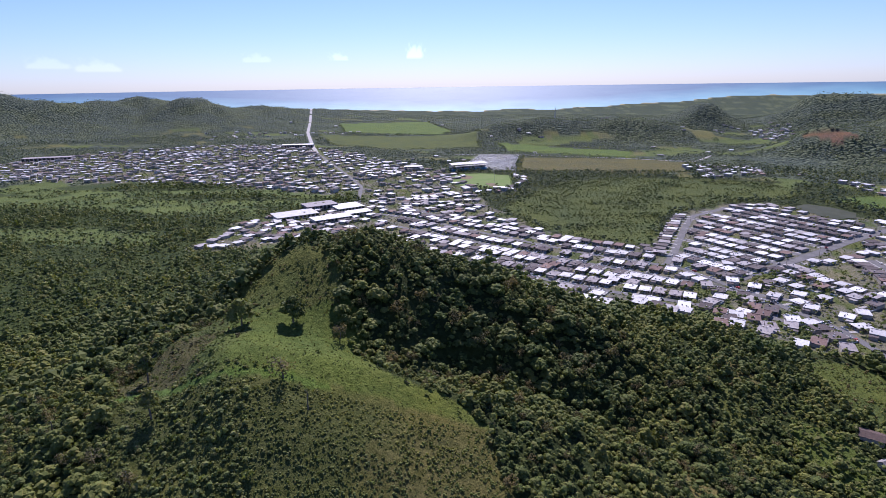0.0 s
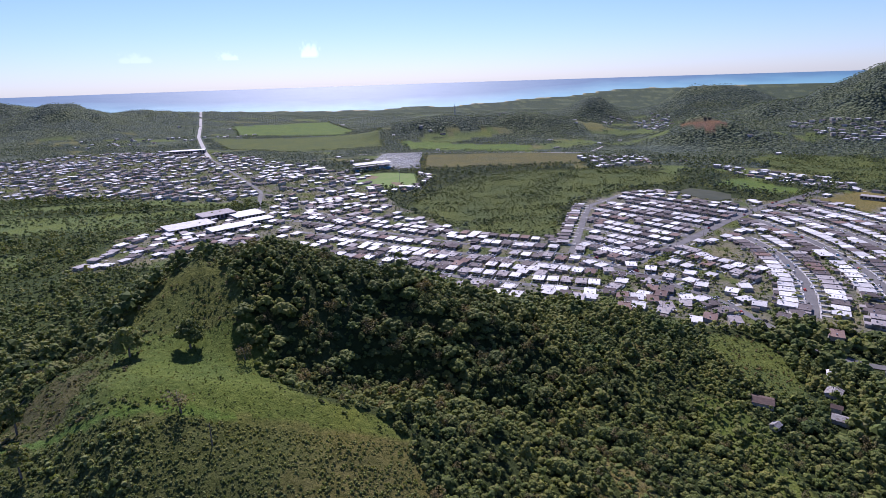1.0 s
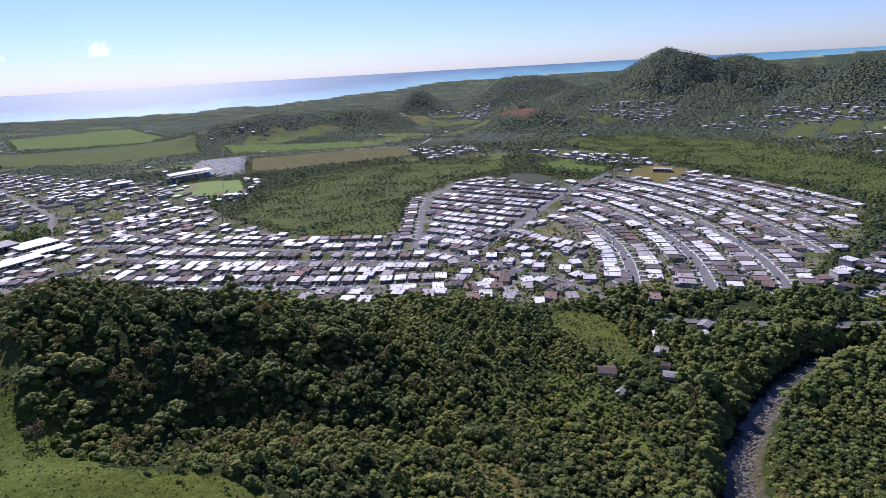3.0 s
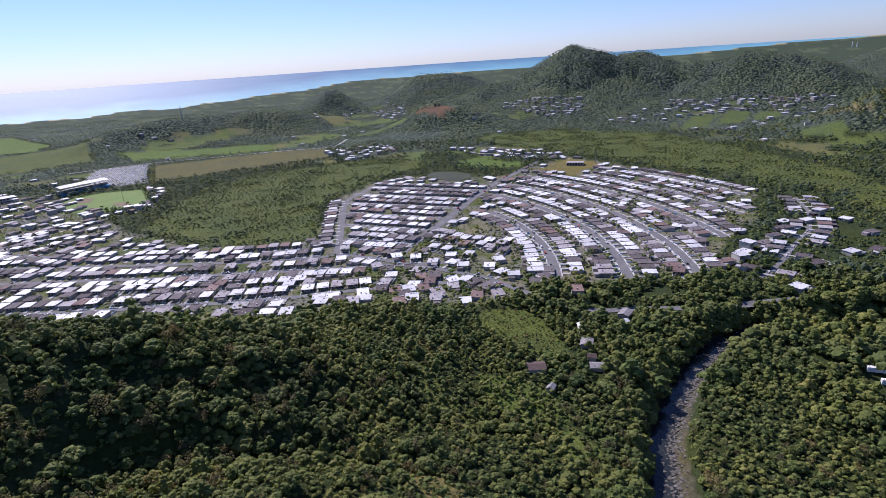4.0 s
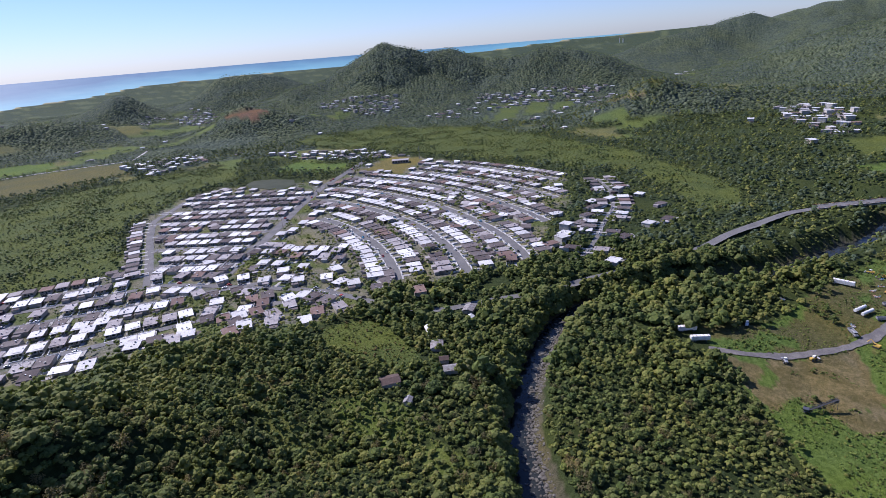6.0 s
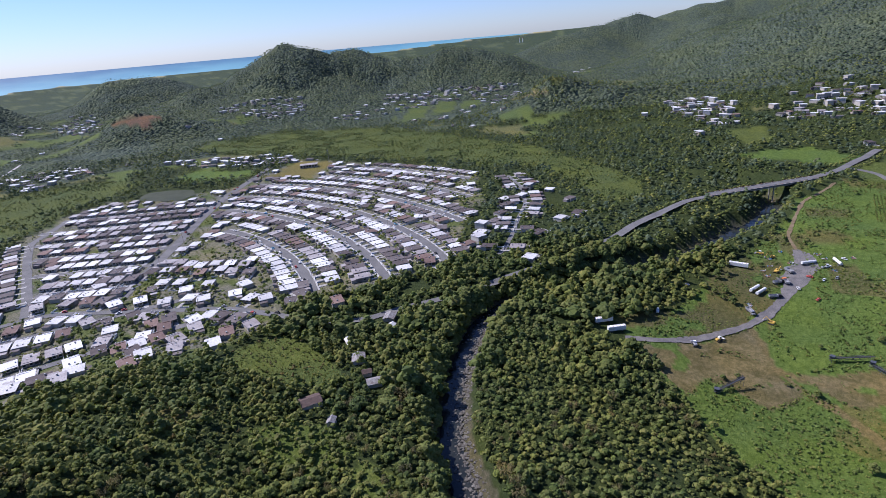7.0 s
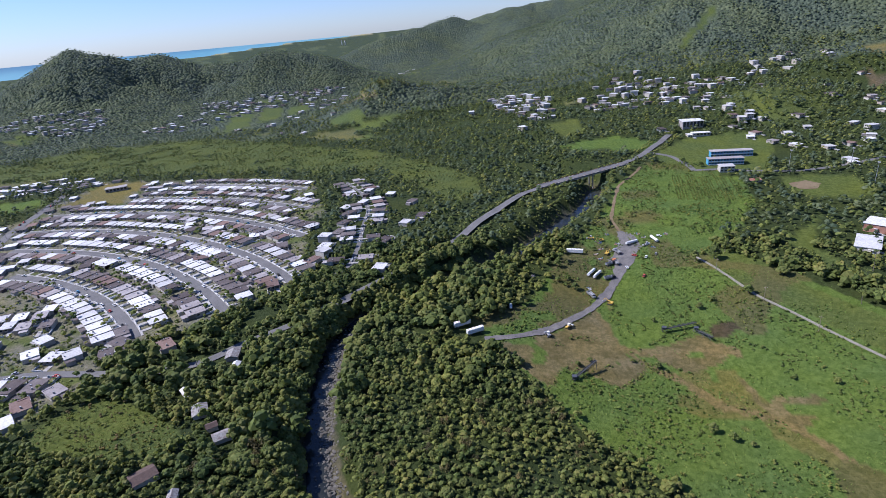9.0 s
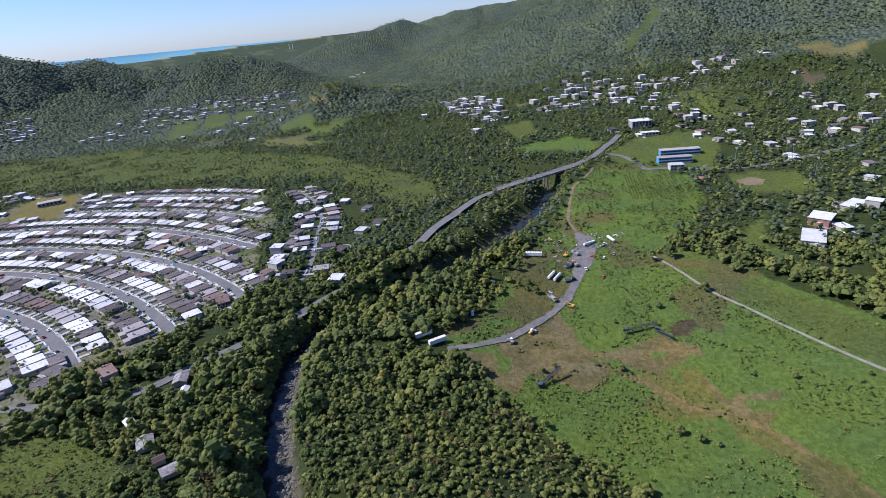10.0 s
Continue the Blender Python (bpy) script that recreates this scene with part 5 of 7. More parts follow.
x, y, rng = scatter((-160, 30, 85, 182), 1.12, lambda x, y: inside(x, y, DOME) & (np.mod(height(x, y) / 0.95 + 0.5 * lattice(x / 5, y / 5, 79), 1.0) < 0.66) & (near_line(x, y, HEDGE) > 2.0) & ((y < 176) | (x < -84)) & (lattice(x / 9, y / 9, 71) > -0.75) & ((x < -30) | (lattice(x / 6, y / 6, 72) > -0.6)), 16)
mass("creeper", "hummocks of low green creeper over the hillside", x, y, rng, creeper_t, [LEAF_CREEPER], (0.8, 1.5), "creeper")
x, y, rng = scatter((-160, -40, 95, 186), 2.4, lambda x, y: inside(x, y, DOME) & (x < -58 - (y - 140) * 0.35) & (near_line(x, y, HEDGE) > 3.0) & (lattice(x / 8, y / 8, 73) > -0.35), 17)
mass("creeper_mounds", "taller mounds of dark green creeper", x, y, rng, creeper_t, [LEAF_CREEPER], (1.0, 3.4), "creeper")
x, y, rng = scatter((-160, 270, 85, 320), 2.5, lambda x, y: grassy(x, y) & ((near_line(x, y, [(-130, 184), (-106, 186), (-86, 182), (-62, 185)]) < 3.4) | ((y > 215) & (x < -88)) | ((y > 238) & (lattice(x / 7, y / 7, 66) > -0.4)) | ((y > 182) & (x < -86) & (lattice(x / 7, y / 7, 66) > -0.25)) | ((lattice(x / 7, y / 7, 66) > 0.55) & (x > -55) & (y > 180))), 8)
mass("weeds", "dark weeds and small bushes on the ridge", x, y, rng, weed_t, [LEAF_BUSH, LEAF, LEAF_BUSH, LEAF_DRY], (0.5, 2.0), "bushes")
x, y, rng = scatter((150, 700, -200, 110), 2.4, lambda x, y: (inside(x, y, MEADOW) | inside(x, y, YARD)) & ~on_track(x, y) & ~inside(x, y, PASTURE) & (lattice(x / 22, y / 22, 68) + 0.4 * lattice(x / 6, y / 6, 78) > 0.0), 9)
mass("weeds_meadow", "low bushes in the river meadow", x, y, rng, weed_t, [LEAF_LUSH, LEAF, LEAF_LUSH, LEAF_BUSH], (0.5, 2.0), "bushes")

# taller growth in the upper meadow beside the river path
x, y, rng = scatter((420, 700, -150, 60), 5.0, lambda x, y: (inside(x, y, MEADOW) | inside(x, y, PLANTS)) & ~inside(x, y, PASTURE) & ~on_track(x, y) & (near_line(x, y, RIVER) > 8) & (lattice(x / 24, y / 24, 83) + 0.4 * lattice(x / 8, y / 8, 84) > 0.1) & ~near_house(x, y, 9) & ~((x < 515) & (y > -40)), 21)
mass("meadow_bushes", "rounded green bushes in the upper meadow", x, y, rng, under_t, [LEAF_LUSH, LEAF, LEAF_LUSH, LEAF_BUSH], (0.6, 1.7), "bushes")

# trees and bushes in the gardens
def garden(x, y):
    town = inside(x, y, ESTATE) | inside(x, y, STRIP) | inside(x, y, DOWNTOWN)
    roads = near_line(x, y, AVENUE) < 7
    for line, w in [(STRIP_ROAD[3:], 7), (WEST_STREET, 6)] + [(a, 6) for a in STRIP_STREETS] + [(arc(r, a0, a1), 7) for r, a0, a1 in FAN] + [([rows(u, v0), rows(u, v1)], 6) for u, v0, v1 in ROW_STREETS]:
        roads |= near_line(x, y, line) < w
    return town & ~roads & ~inside(x, y, POND) & (near_line(x, y, POND + POND[:1]) > 4) & ~near_house(x, y, 6.6) & ~inside(x, y, BALL_EAST) & ~inside(x, y, BALL_WEST)


small_t = [lumpy_crown(140 + k, 2, 4, 2.3, 3.6, 0.5, 0.1) for k in range(5)]
x, y, rng = scatter((-1060, 750, 240, 1740), 5.6, garden, 12)
thin = rng.random(len(x)) < np.where(y > 850, 0.75, np.where(inside(x, y, ESTATE), 0.6, np.where((x > 190) & (y < 490), 0.95, 0.6)))
mass("garden_trees", "small trees and bushes between the houses", x[thin], y[thin], rng, small_t, tmats[:5], (0.45, 1.7), "trees", grow=np.where((x[thin] > 150) & (y[thin] < 480), 1.45, 1.0))

x, y, rng = scatter((440, 840, -110, 200), 3.6, lambda x, y: ((near_line(x, y, HIGHWAY[5:]) < 13) & (near_line(x, y, HIGHWAY[5:]) > 6)) | ((near_line(x, y, [(637, 60), (702, -29), (758, -71), (815, -104)]) < 14) & (near_line(x, y, [(637, 60), (702, -29), (758, -71), (815, -104)]) > 6.5)) | ((near_line(x, y, RIVER[14:21]) < 20) & (near_line(x, y, RIVER[14:21]) > 7.5) & (lattice(x / 9, y / 9, 82) > -0.2)), 14)
mass("verge_bushes", "low green bushes along the road verge", x, y, rng, bush_t, [LEAF_BUSH], (0.8, 1.7), "bushes")

# tall trees along the shaded road and the sunny river bank
def beside(line, offsets, step, seed):
    """Places in rows beside a line; positive offsets lie to the right of its course."""
    rng = np.random.default_rng(seed)
    xs, ys = [], []
    for (ax, ay), (bx, by) in zip(line, line[1:]):
        ln = math.hypot(bx - ax, by - ay)
        for off in offsets:
            u = (np.arange(int(ln / step)) + rng.uniform(0, 1, int(ln / step))) * step / ln
            o = off + rng.uniform(-1.5, 1.5, len(u))
            xs.append(ax + (bx - ax) * u + (by - ay) / ln * o)
            ys.append(ay + (by - ay) * u - (bx - ax) / ln * o)
    x, y = np.concatenate(xs), np.concatenate(ys)
    keep = ~near_house(x, y, 8.0) & (near_line(x, y, RIVER) > 6.5)
    for hx, hy, hr in HAMLET:
        keep &= np.hypot(x - hx, y - hy) > hr
    return x[keep], y[keep], rng


x, y, rng = beside(HIGHWAY[3:7], (6.5, 10.5, 14.5, 19.0), 4.4, 81)
mass("roadside_trees", "tall dark trees that hide the road", x, y, rng, templates[:3], tmats[:3], (1.1, 1.7), "trees")
x, y, rng = beside(RIVER[4:14], (-9.0, -13.5), 4.6, 82)
mass("bank_trees", "tall dark trees overhanging the river bank", x, y, rng, templates[:3], tmats[:3], (1.0, 1.6), "trees")

# ---- houses ----
def house_meshes(roof_mat, w, d, h, seed, storeys=1):
    """Meshes of one flat-roofed concrete house, front towards -y."""
    rng = random.Random(seed)
    out = []

    def piece(name, bm, mat, label=""):
        me = bpy.data.meshes.new(name)
        bm.to_mesh(me)
        bm.free()
        me.materials.append(mat)
        out.append((name, me, label))

    cw = w * rng.choice((0.30, 0.34))                      # carport width
    side = rng.choice((-1, 1))
    x0, x1 = (-w / 2, w / 2 - cw) if side > 0 else (-w / 2 + cw, w / 2)
    bm = bmesh.new()
    add_box(bm, x0 + 0.3, x1 - 0.2, -d / 2 + 1.4, d / 2 - 0.3, -2.0, h)
    add_box(bm, -w / 2 + 0.3, w / 2 - 0.3, d / 2 - 5.0, d / 2 - 0.32, -2.0, h - 0.02)
    if storeys > 1:
        add_box(bm, -w / 2 + 0.3, w / 2 - 0.3, -d / 2 + 1.42, d / 2 - 0.34, h / 2, h - 0.03)
    piece("wall", bm, WALL)
    bm = box(-w / 2, w / 2, -d / 2, d / 2, h, h + 0.22, bevel=0.04)
    if rng.random() < 0.5:
        add_box(bm, x0 + 0.5, x1 - 0.5, -d / 2 + 1.6, -d / 2 + 1.85, h + 0.2, h + 0.5)
    piece("roof", bm, roof_mat)
    if storeys > 1:
        bm = box(-w / 2, w / 2, -d / 2 - 0.4, -d / 2 + 1.42, h / 2 - 0.1, h / 2 + 0.1)
        add_box(bm, -w / 2, w / 2, -d / 2 - 0.4, -d / 2 - 0.3, h / 2 + 0.1, h / 2 + 1.0)
        piece("balcony", bm, WHITE)
    piece("carport_post", tube((side * (w / 2 - 0.4), -d / 2 + 0.4, -2.0), (side * (w / 2 - 0.4), -d / 2 + 0.4, h), 0.13, 0.13, 6), WALL)
    mid = (x0 + x1) / 2
    for level in range(storeys):
        z = level * h / storeys
        for dx in (-0.28, 0.25):
            piece("window", box(mid + dx * (x1 - x0) - 0.8, mid + dx * (x1 - x0) + 0.8, -d / 2 + 1.33, -d / 2 + 1.45, z + 1.0, z + 2.2), GLASS)
    piece("door", box(mid - 0.45, mid + 0.45, -d / 2 + 1.33, -d / 2 + 1.45, 0.05, 2.1), DOOR)
    for sx in ((1, -1)[rng.randint(0, 1)],):
        face = sx * (w / 2 - 0.3) if sx != side else sx * (w / 2 - cw - 0.2)
        piece("window", box(face - 0.06, face + 0.06, -1.5, 0.3, 1.0, 2.1), GLASS)
    cx = side * (w / 2 - cw / 2)
    if storeys == 1:
        piece("driveway", box(cx - 1.5, cx + 1.5, -d / 2 - 6.2, -d / 2 + 2.5, -0.6, 0.22), CONCRETE)
        a, b = (-w / 2 + 0.1, cx - 1.9) if side > 0 else (cx + 1.9, w / 2 - 0.1)
        piece("front_wall", box(a, b, -d / 2 - 5.9, -d / 2 - 5.7, -0.6, 0.95), WHITE)
        edge = -side * (w / 2 - 0.15)
        piece("side_wall", box(edge - 0.1, edge + 0.1, -d / 2 - 5.7, -d / 2 + 1.0, -0.6, 1.0), WHITE)
        piece("gate_post", box(cx - 1.88, cx - 1.52, -d / 2 - 6.0, -d / 2 - 5.6, -0.6, 1.35), WHITE)
    if storeys == 1 and rng.random() < 0.75:
        ex = rng.choice((-1, 1)) * w * 0.22
        piece("extension", box(ex - w * 0.25, ex + w * 0.25, d / 2 - 0.3, d / 2 + 3.6, -1.0, 2.3), WALL)
        piece("extension_roof", box(ex - w * 0.28, ex + w * 0.28, d / 2 - 0.28, d / 2 + 3.9, 2.3, 2.42), rng.choice((ROOF_PALE, ROOF_GREY)))
    if rng.random() < 0.6:
        tx = rng.uniform(-2, 2)
        piece("water_tank", tube((tx, d / 4, h + 0.2), (tx, d / 4, h + 1.3), 0.55, 0.5, 10), METAL)
    if rng.random() < 0.7:
        for _ in range(rng.randint(1, 2)):
            bx, by = rng.uniform(-w / 2 + 1, w / 2 - 1.6), rng.uniform(-d / 2 + 2, d / 2 - 2)
            piece("roof_box", box(bx, bx + 0.8, by, by + 0.7, h + 0.2, h + rng.uniform(0.5, 0.9)), METAL)
    return out


HOUSE_KINDS = []
for k in range(10):
    mat, word = ((ROOF_WHITE, "flat white-painted roof"), (ROOF_GREY, "flat weathered dark grey roof"), (ROOF_PALE, "flat pale grey roof"), (ROOF_BROWN, "flat stained brown roof"))[(0, 1, 0, 1, 2, 0, 1, 2, 0, 3)[k]]
    HOUSE_KINDS.append((house_meshes(mat, (10.0, 9.4, 10.2, 9.6)[k % 4], (13.8, 12.8, 12.0)[k % 3], 2.9, k), "single-storey concrete house with a " + word))
for k in range(3):
    HOUSE_KINDS.append((house_meshes((ROOF_WHITE, ROOF_PALE, ROOF_WHITE)[k], 10.8, 10.4, 5.6, 30 + k, 2), "two-storey concrete house with balcony and flat " + ("white roof", "grey roof", "white roof")[k]))


def house(x, y, turn, kind, storeys, group):
    meshes, label = HOUSE_KINDS[kind]
    t = thing("house", x, y, ground_at(x, y) + 0.15, turn, label, "house", group)
    t.scale = (random.uniform(0.96, 1.03), 1, random.uniform(0.95, 1.12))
    for name, me, word in meshes:
        ob = new(name, me)
        ob.parent = t


for s in SITES[:300]:
    d = inside(np.array([s[0]]), np.array([s[1]]), ESTATE)[0]
    house(*s, "houses of the estate" if d else "houses round the estate")


def joined_houses():
    """The many further houses: walls, roofs, doors and windows in one mesh."""
    mats = [WALL, ROOF_WHITE, ROOF_GREY, ROOF_PALE, GLASS, CONCRETE, ROOF_BROWN]
    cube = np.array([(sx, sy, sz) for sx in (-.5, .5) for sy in (-.5, .5) for sz in (0, 1)])
    quads = np.array([(0, 1, 3, 2), (4, 6, 7, 5), (0, 4, 5, 1), (2, 3, 7, 6), (1, 5, 7, 3), (0, 2, 6, 4)])
    v, q, mi = [], [], []

    def put(x, y, z, turn, cx, cy, cz, w, d, h, m):
        c, s = math.cos(turn), math.sin(turn)
        b = cube * (w, d, h) + (cx, cy, cz)
        q.append(quads + 8 * len(v))
        v.append(np.c_[x + b[:, 0] * c - b[:, 1] * s, y + b[:, 0] * s + b[:, 1] * c, z + b[:, 2]])
        mi.extend([m] * 6)
    rng = random.Random(50)
    rest = SITES[300:]
    zs = height(np.array([s[0] for s in rest]), np.array([s[1] for s in rest]))
    for (x, y, turn, kind, storeys), z in zip(rest, zs):
        h = 2.9 * storeys
        w, d = rng.uniform(8.4, 10.8), rng.uniform(10.2, 13.4)
        roof = 1 if kind in WHITE_KINDS or kind > 9 else (2 if kind in (1, 3, 6) else 6 if kind == 9 else 3)
        put(x, y, z, turn, 0, 0.5, -2.5, w - 0.8, d - 1.5, h + 2.5, 0)
        put(x, y, z, turn, 0, 0, h, w, d, 0.25, roof)
        for level in range(storeys if math.hypot(x, y) < 900 else 0):
            for k in (-0.25, 0.25):
                put(x, y, z, turn, k * w, -d / 2 + 1.22, level * 2.9 + 1.0, 1.6, 0.1, 1.2, 4)
                put(x, y, z, turn, k * w, d / 2 - 0.22, level * 2.9 + 1.0, 1.6, 0.1, 1.2, 4)
        put(x, y, z, turn, 0, -d / 2 + 1.22, 0.0, 0.9, 0.1, 2.1, 4)
        if rng.random() < 0.6:
            put(x, y, z, turn, rng.uniform(-2, 2), d / 2 + 1.6, -1, 5.5, 4.2, 3.4, rng.choice((2, 3)))
        put(x, y, z, turn, w * 0.3, -d / 2 - 3, -0.5, 3.0, 7.0, 0.72, 5)
    q = np.concatenate(q)
    me = mesh_from("far_houses", np.concatenate(v), np.full(len(q), 4), q.ravel(), mats)
    me.polygons.foreach_set("material_index", np.array(mi, np.int32))
    tagged(new("far_houses", me), "many small flat-roofed concrete houses of the town", "houses", kind="stuff")


joined_houses()

# ---- single trees, poles and palms ----
plant_tree(-91, 229, 6, 1.9, 0.4, label="round dark tree with brownish crown on the ridge")
plant_tree(-69, 234, 6, 1.8, 1.9, label="round dark green tree on the grassy ridge")
plant_tree(-58, 178, 5, 1.5, 0.8, label="thin half-bare tree on the grassy dome")
plant_tree(-46, 224, 5, 1.1, 2.2, label="small half-bare tree at the wood's edge")
plant_tree(-116, 193, 7, 1.9, 2.9, label="narrow dark tree at the dome's edge")
plant_tree(-101, 166, 7, 1.7, 4.1, label="narrow dark tree on the grassy slope")
plant_tree(399, -69, 0, 1.1, 1.0, label="round dark green tree beside the farm track")
for x, y, s in ((450, -62, 1.5), (448, -48, 1.3), (460, -72, 1.4), (443, -116, 1.3), (420, -97, 1.2), (430, -108, 1.3), (414, -124, 1.5), (398, -130, 1.3), (385, -134, 1.2), (360, -142, 1.4), (348, -146, 1.2), (470, -85, 1.2)):
    plant_tree(x, y, random.choice((0, 2, 1)), s, x * 1.7, "trees along the pasture", "large dark green tree along the pasture")
for x, y, s in ((470, 45, 0.9), (500, 30, 1.0), (520, 24, 1.0), (545, 12, 0.9), (478, 22, 0.7), (412, 40, 0.9), (425, 45, 0.8), (655, -60, 1.0), (700, -95, 1.1), (680, -110, 1.0), (705, -130, 1.2), (640, -160, 1.1)):
    plant_tree(x, y, random.choice((0, 4, 3)), s, x * 2.3, "trees round the yard", "spreading green tree beside the yard")


for k, (x, y, s) in enumerate(((374, -6, 0.75), (394, -46, 0.8), (386, -36, 0.7), (378, -23, 0.6), (331, 13, 0.6), (326, 0, 0.7), (322, -4, 0.6), (266, -21, 0.9), (272, -14, 0.8), (262, -28, 0.7), (328, 37, 0.65), (322, 44, 0.5),
                               (416, 46, 0.9), (422, 52, 0.8), (446, 51, 1.0), (452, 44, 0.8), (311, -63, 0.5), (305, -80, 0.6), (300, -112, 0.7), (388, -30, 0.5))):
    plant_tree(x, y, (3, 4, 0)[k % 3], s, k * 1.3, "bushes of the meadow", "dense dark green bush in the meadow grass")


def dead_trunk(x, y, tall):
    t = thing("dead_tree", x, y, ground_at(x, y), 0.4, "bare grey dead tree trunk on the hill", "tree")
    part("trunk", tube((0, 0, -0.5), (0.3, 0.1, tall), 0.24, 0.12, 7), BARK, t)
    part("branch", tube((0.15, 0, tall * 0.6), (1.1, 0.3, tall * 0.85), 0.09, 0.04, 5), BARK, t)
    part("branch", tube((0.2, 0, tall * 0.8), (-0.7, 0.2, tall * 1.02), 0.07, 0.03, 5), BARK, t)


dead_trunk(-47, 166, 8.0)
dead_trunk(-141, 172, 6.0)
plant_tree(-112, 150, 5, 1.1, 0.3, label="half-bare brownish tree on the creeper slope")
plant_tree(-96, 141, 5, 0.9, 1.3, label="half-bare brownish tree on the creeper slope")


def palm(x, y, tall, seed):
    rng = random.Random(seed)
    t = thing("palm", x, y, ground_at(x, y), rng.uniform(0, 6), "coconut palm with drooping green fronds", "palm", "palms")
    part("trunk", tube((0, 0, -0.4), (0.5, 0.2, tall), 0.2, 0.13, 7), BARK, t)
    for k in range(11):
        a = k * 6.283 / 11 + rng.uniform(-0.2, 0.2)
        bm = bmesh.new()
        prev, lift = None, rng.uniform(0.3, 0.9)
        for j in range(6):
            r = j * 0.62
            c = Vector((0.5 + math.cos(a) * r, 0.2 + math.sin(a) * r, tall + lift * r - 0.22 * r * r))
            w = 0.42 * (1 - j / 6.5)
            n = Vector((-math.sin(a), math.cos(a), 0)) * w
            row = [bm.verts.new(c - n - Vector((0, 0, w * 0.5))), bm.verts.new(c), bm.verts.new(c + n - Vector((0, 0, w * 0.5)))]
            if prev:
                for i in (0, 1):
                    bm.faces.new((prev[i], prev[i + 1], row[i + 1], row[i]))
            prev = row
        part("frond", bm, LEAF_BUSH, t)


for k, (x, y) in enumerate([(404, -139), (377, -124), (431, -157), (418, -150), (296, 262), (318, 268), (250, 232), (263, 258), (330, 275)]):
    palm(x, y, random.uniform(6, 9), k)


def pole(x, y, turn, tall=10.0, label="weathered wooden utility pole with a crossarm"):
    t = thing("utility_pole", x, y, ground_at(x, y), turn, label, "pole", "utility poles")
    part("post", tube((0, 0, -0.8), (0, 0, tall), 0.16, 0.11, 8), WOOD, t)
    part("crossarm", box(-1.1, 1.1, -0.06, 0.06, tall - 0.9, tall - 0.75), WOOD, t)
    for k in (-0.9, 0, 0.9):
        part("insulator", tube((k, 0, tall - 0.75), (k, 0, tall - 0.55), 0.06, 0.04, 6), WHITE, t)


for x, y, a in ((431, -58, 1.1), (389, -75, 1.1), (352, -91, 1.1), (420, 86, 0.2), (309, 236, 0.5), (262, 438, 0.4), (278, 395, 0.3), (289, 345, 0.2), (248, 480, 0.6), (234, 400, 0.8), (222, 352, 0.8), (250, 545, 1.0),
                (281, 618, 1.0), (318, 690, 1.0), (330, 505, 0.5), (385, 540, 0.5), (455, 588, 0.5), (520, 625, 0.5), (402, 455, 1.2), (375, 400, 1.2), (452, 425, 1.2), (425, 365, 1.2), (505, 410, 1.2), (475, 350, 1.2), (560, 430, 1.2), (540, 360, 1.2)):
    pole(x, y, a)


# ---- rocks in the river ----
def rocks():
    rng = np.random.default_rng(33)
    bm = bmesh.new()
    bmesh.ops.create_icosphere(bm, subdivisions=1, radius=1.0)
    for v in bm.verts:
        v.co *= rng.uniform(0.75, 1.15)
    v0, f0 = bm_arrays(bm)
    line = RIVER[4:13]
    places = []
    for (ax, ay), (bx, by) in zip(line, line[1:]):
        ln = math.hypot(bx - ax, by - ay)
        for _ in range(int(ln * 7)):
            u, off = rng.uniform(), 6.0 - rng.normal() * 2.2
            if rng.uniform() < 0.12:
                off += rng.uniform(-9, -2)
            places.append((ax + (bx - ax) * u + (by - ay) / ln * off, ay + (by - ay) * u - (bx - ax) / ln * off))
    places = np.array(places)
    floor_z = np.maximum(height(places[:, 0], places[:, 1]), -11.7) + 0.1
    vs, fs = [], []
    for k, ((px, py), z) in enumerate(zip(places, floor_z)):
        p = v0 * 1.35 * rng.uniform(0.25, 1.0) * (0.55 + 0.6 * rng.uniform()) * np.array((1, rng.uniform(0.6, 1), rng.uniform(0.4, 0.7)))
        a = rng.uniform(0, 6.28)
        vs.append(np.c_[p[:, 0] * math.cos(a) - p[:, 1] * math.sin(a) + px, p[:, 0] * math.sin(a) + p[:, 1] * math.cos(a) + py, p[:, 2] + z])
        fs.append(f0 + k * len(v0))
    f = np.concatenate(fs)
    me = mesh_from("river_rocks", np.concatenate(vs), np.full(len(f), 3), f.ravel(), [STONE])
    tagged(new("river_rocks", me), "grey boulders and cobbles along the river", "rocks", kind="stuff")


rocks()


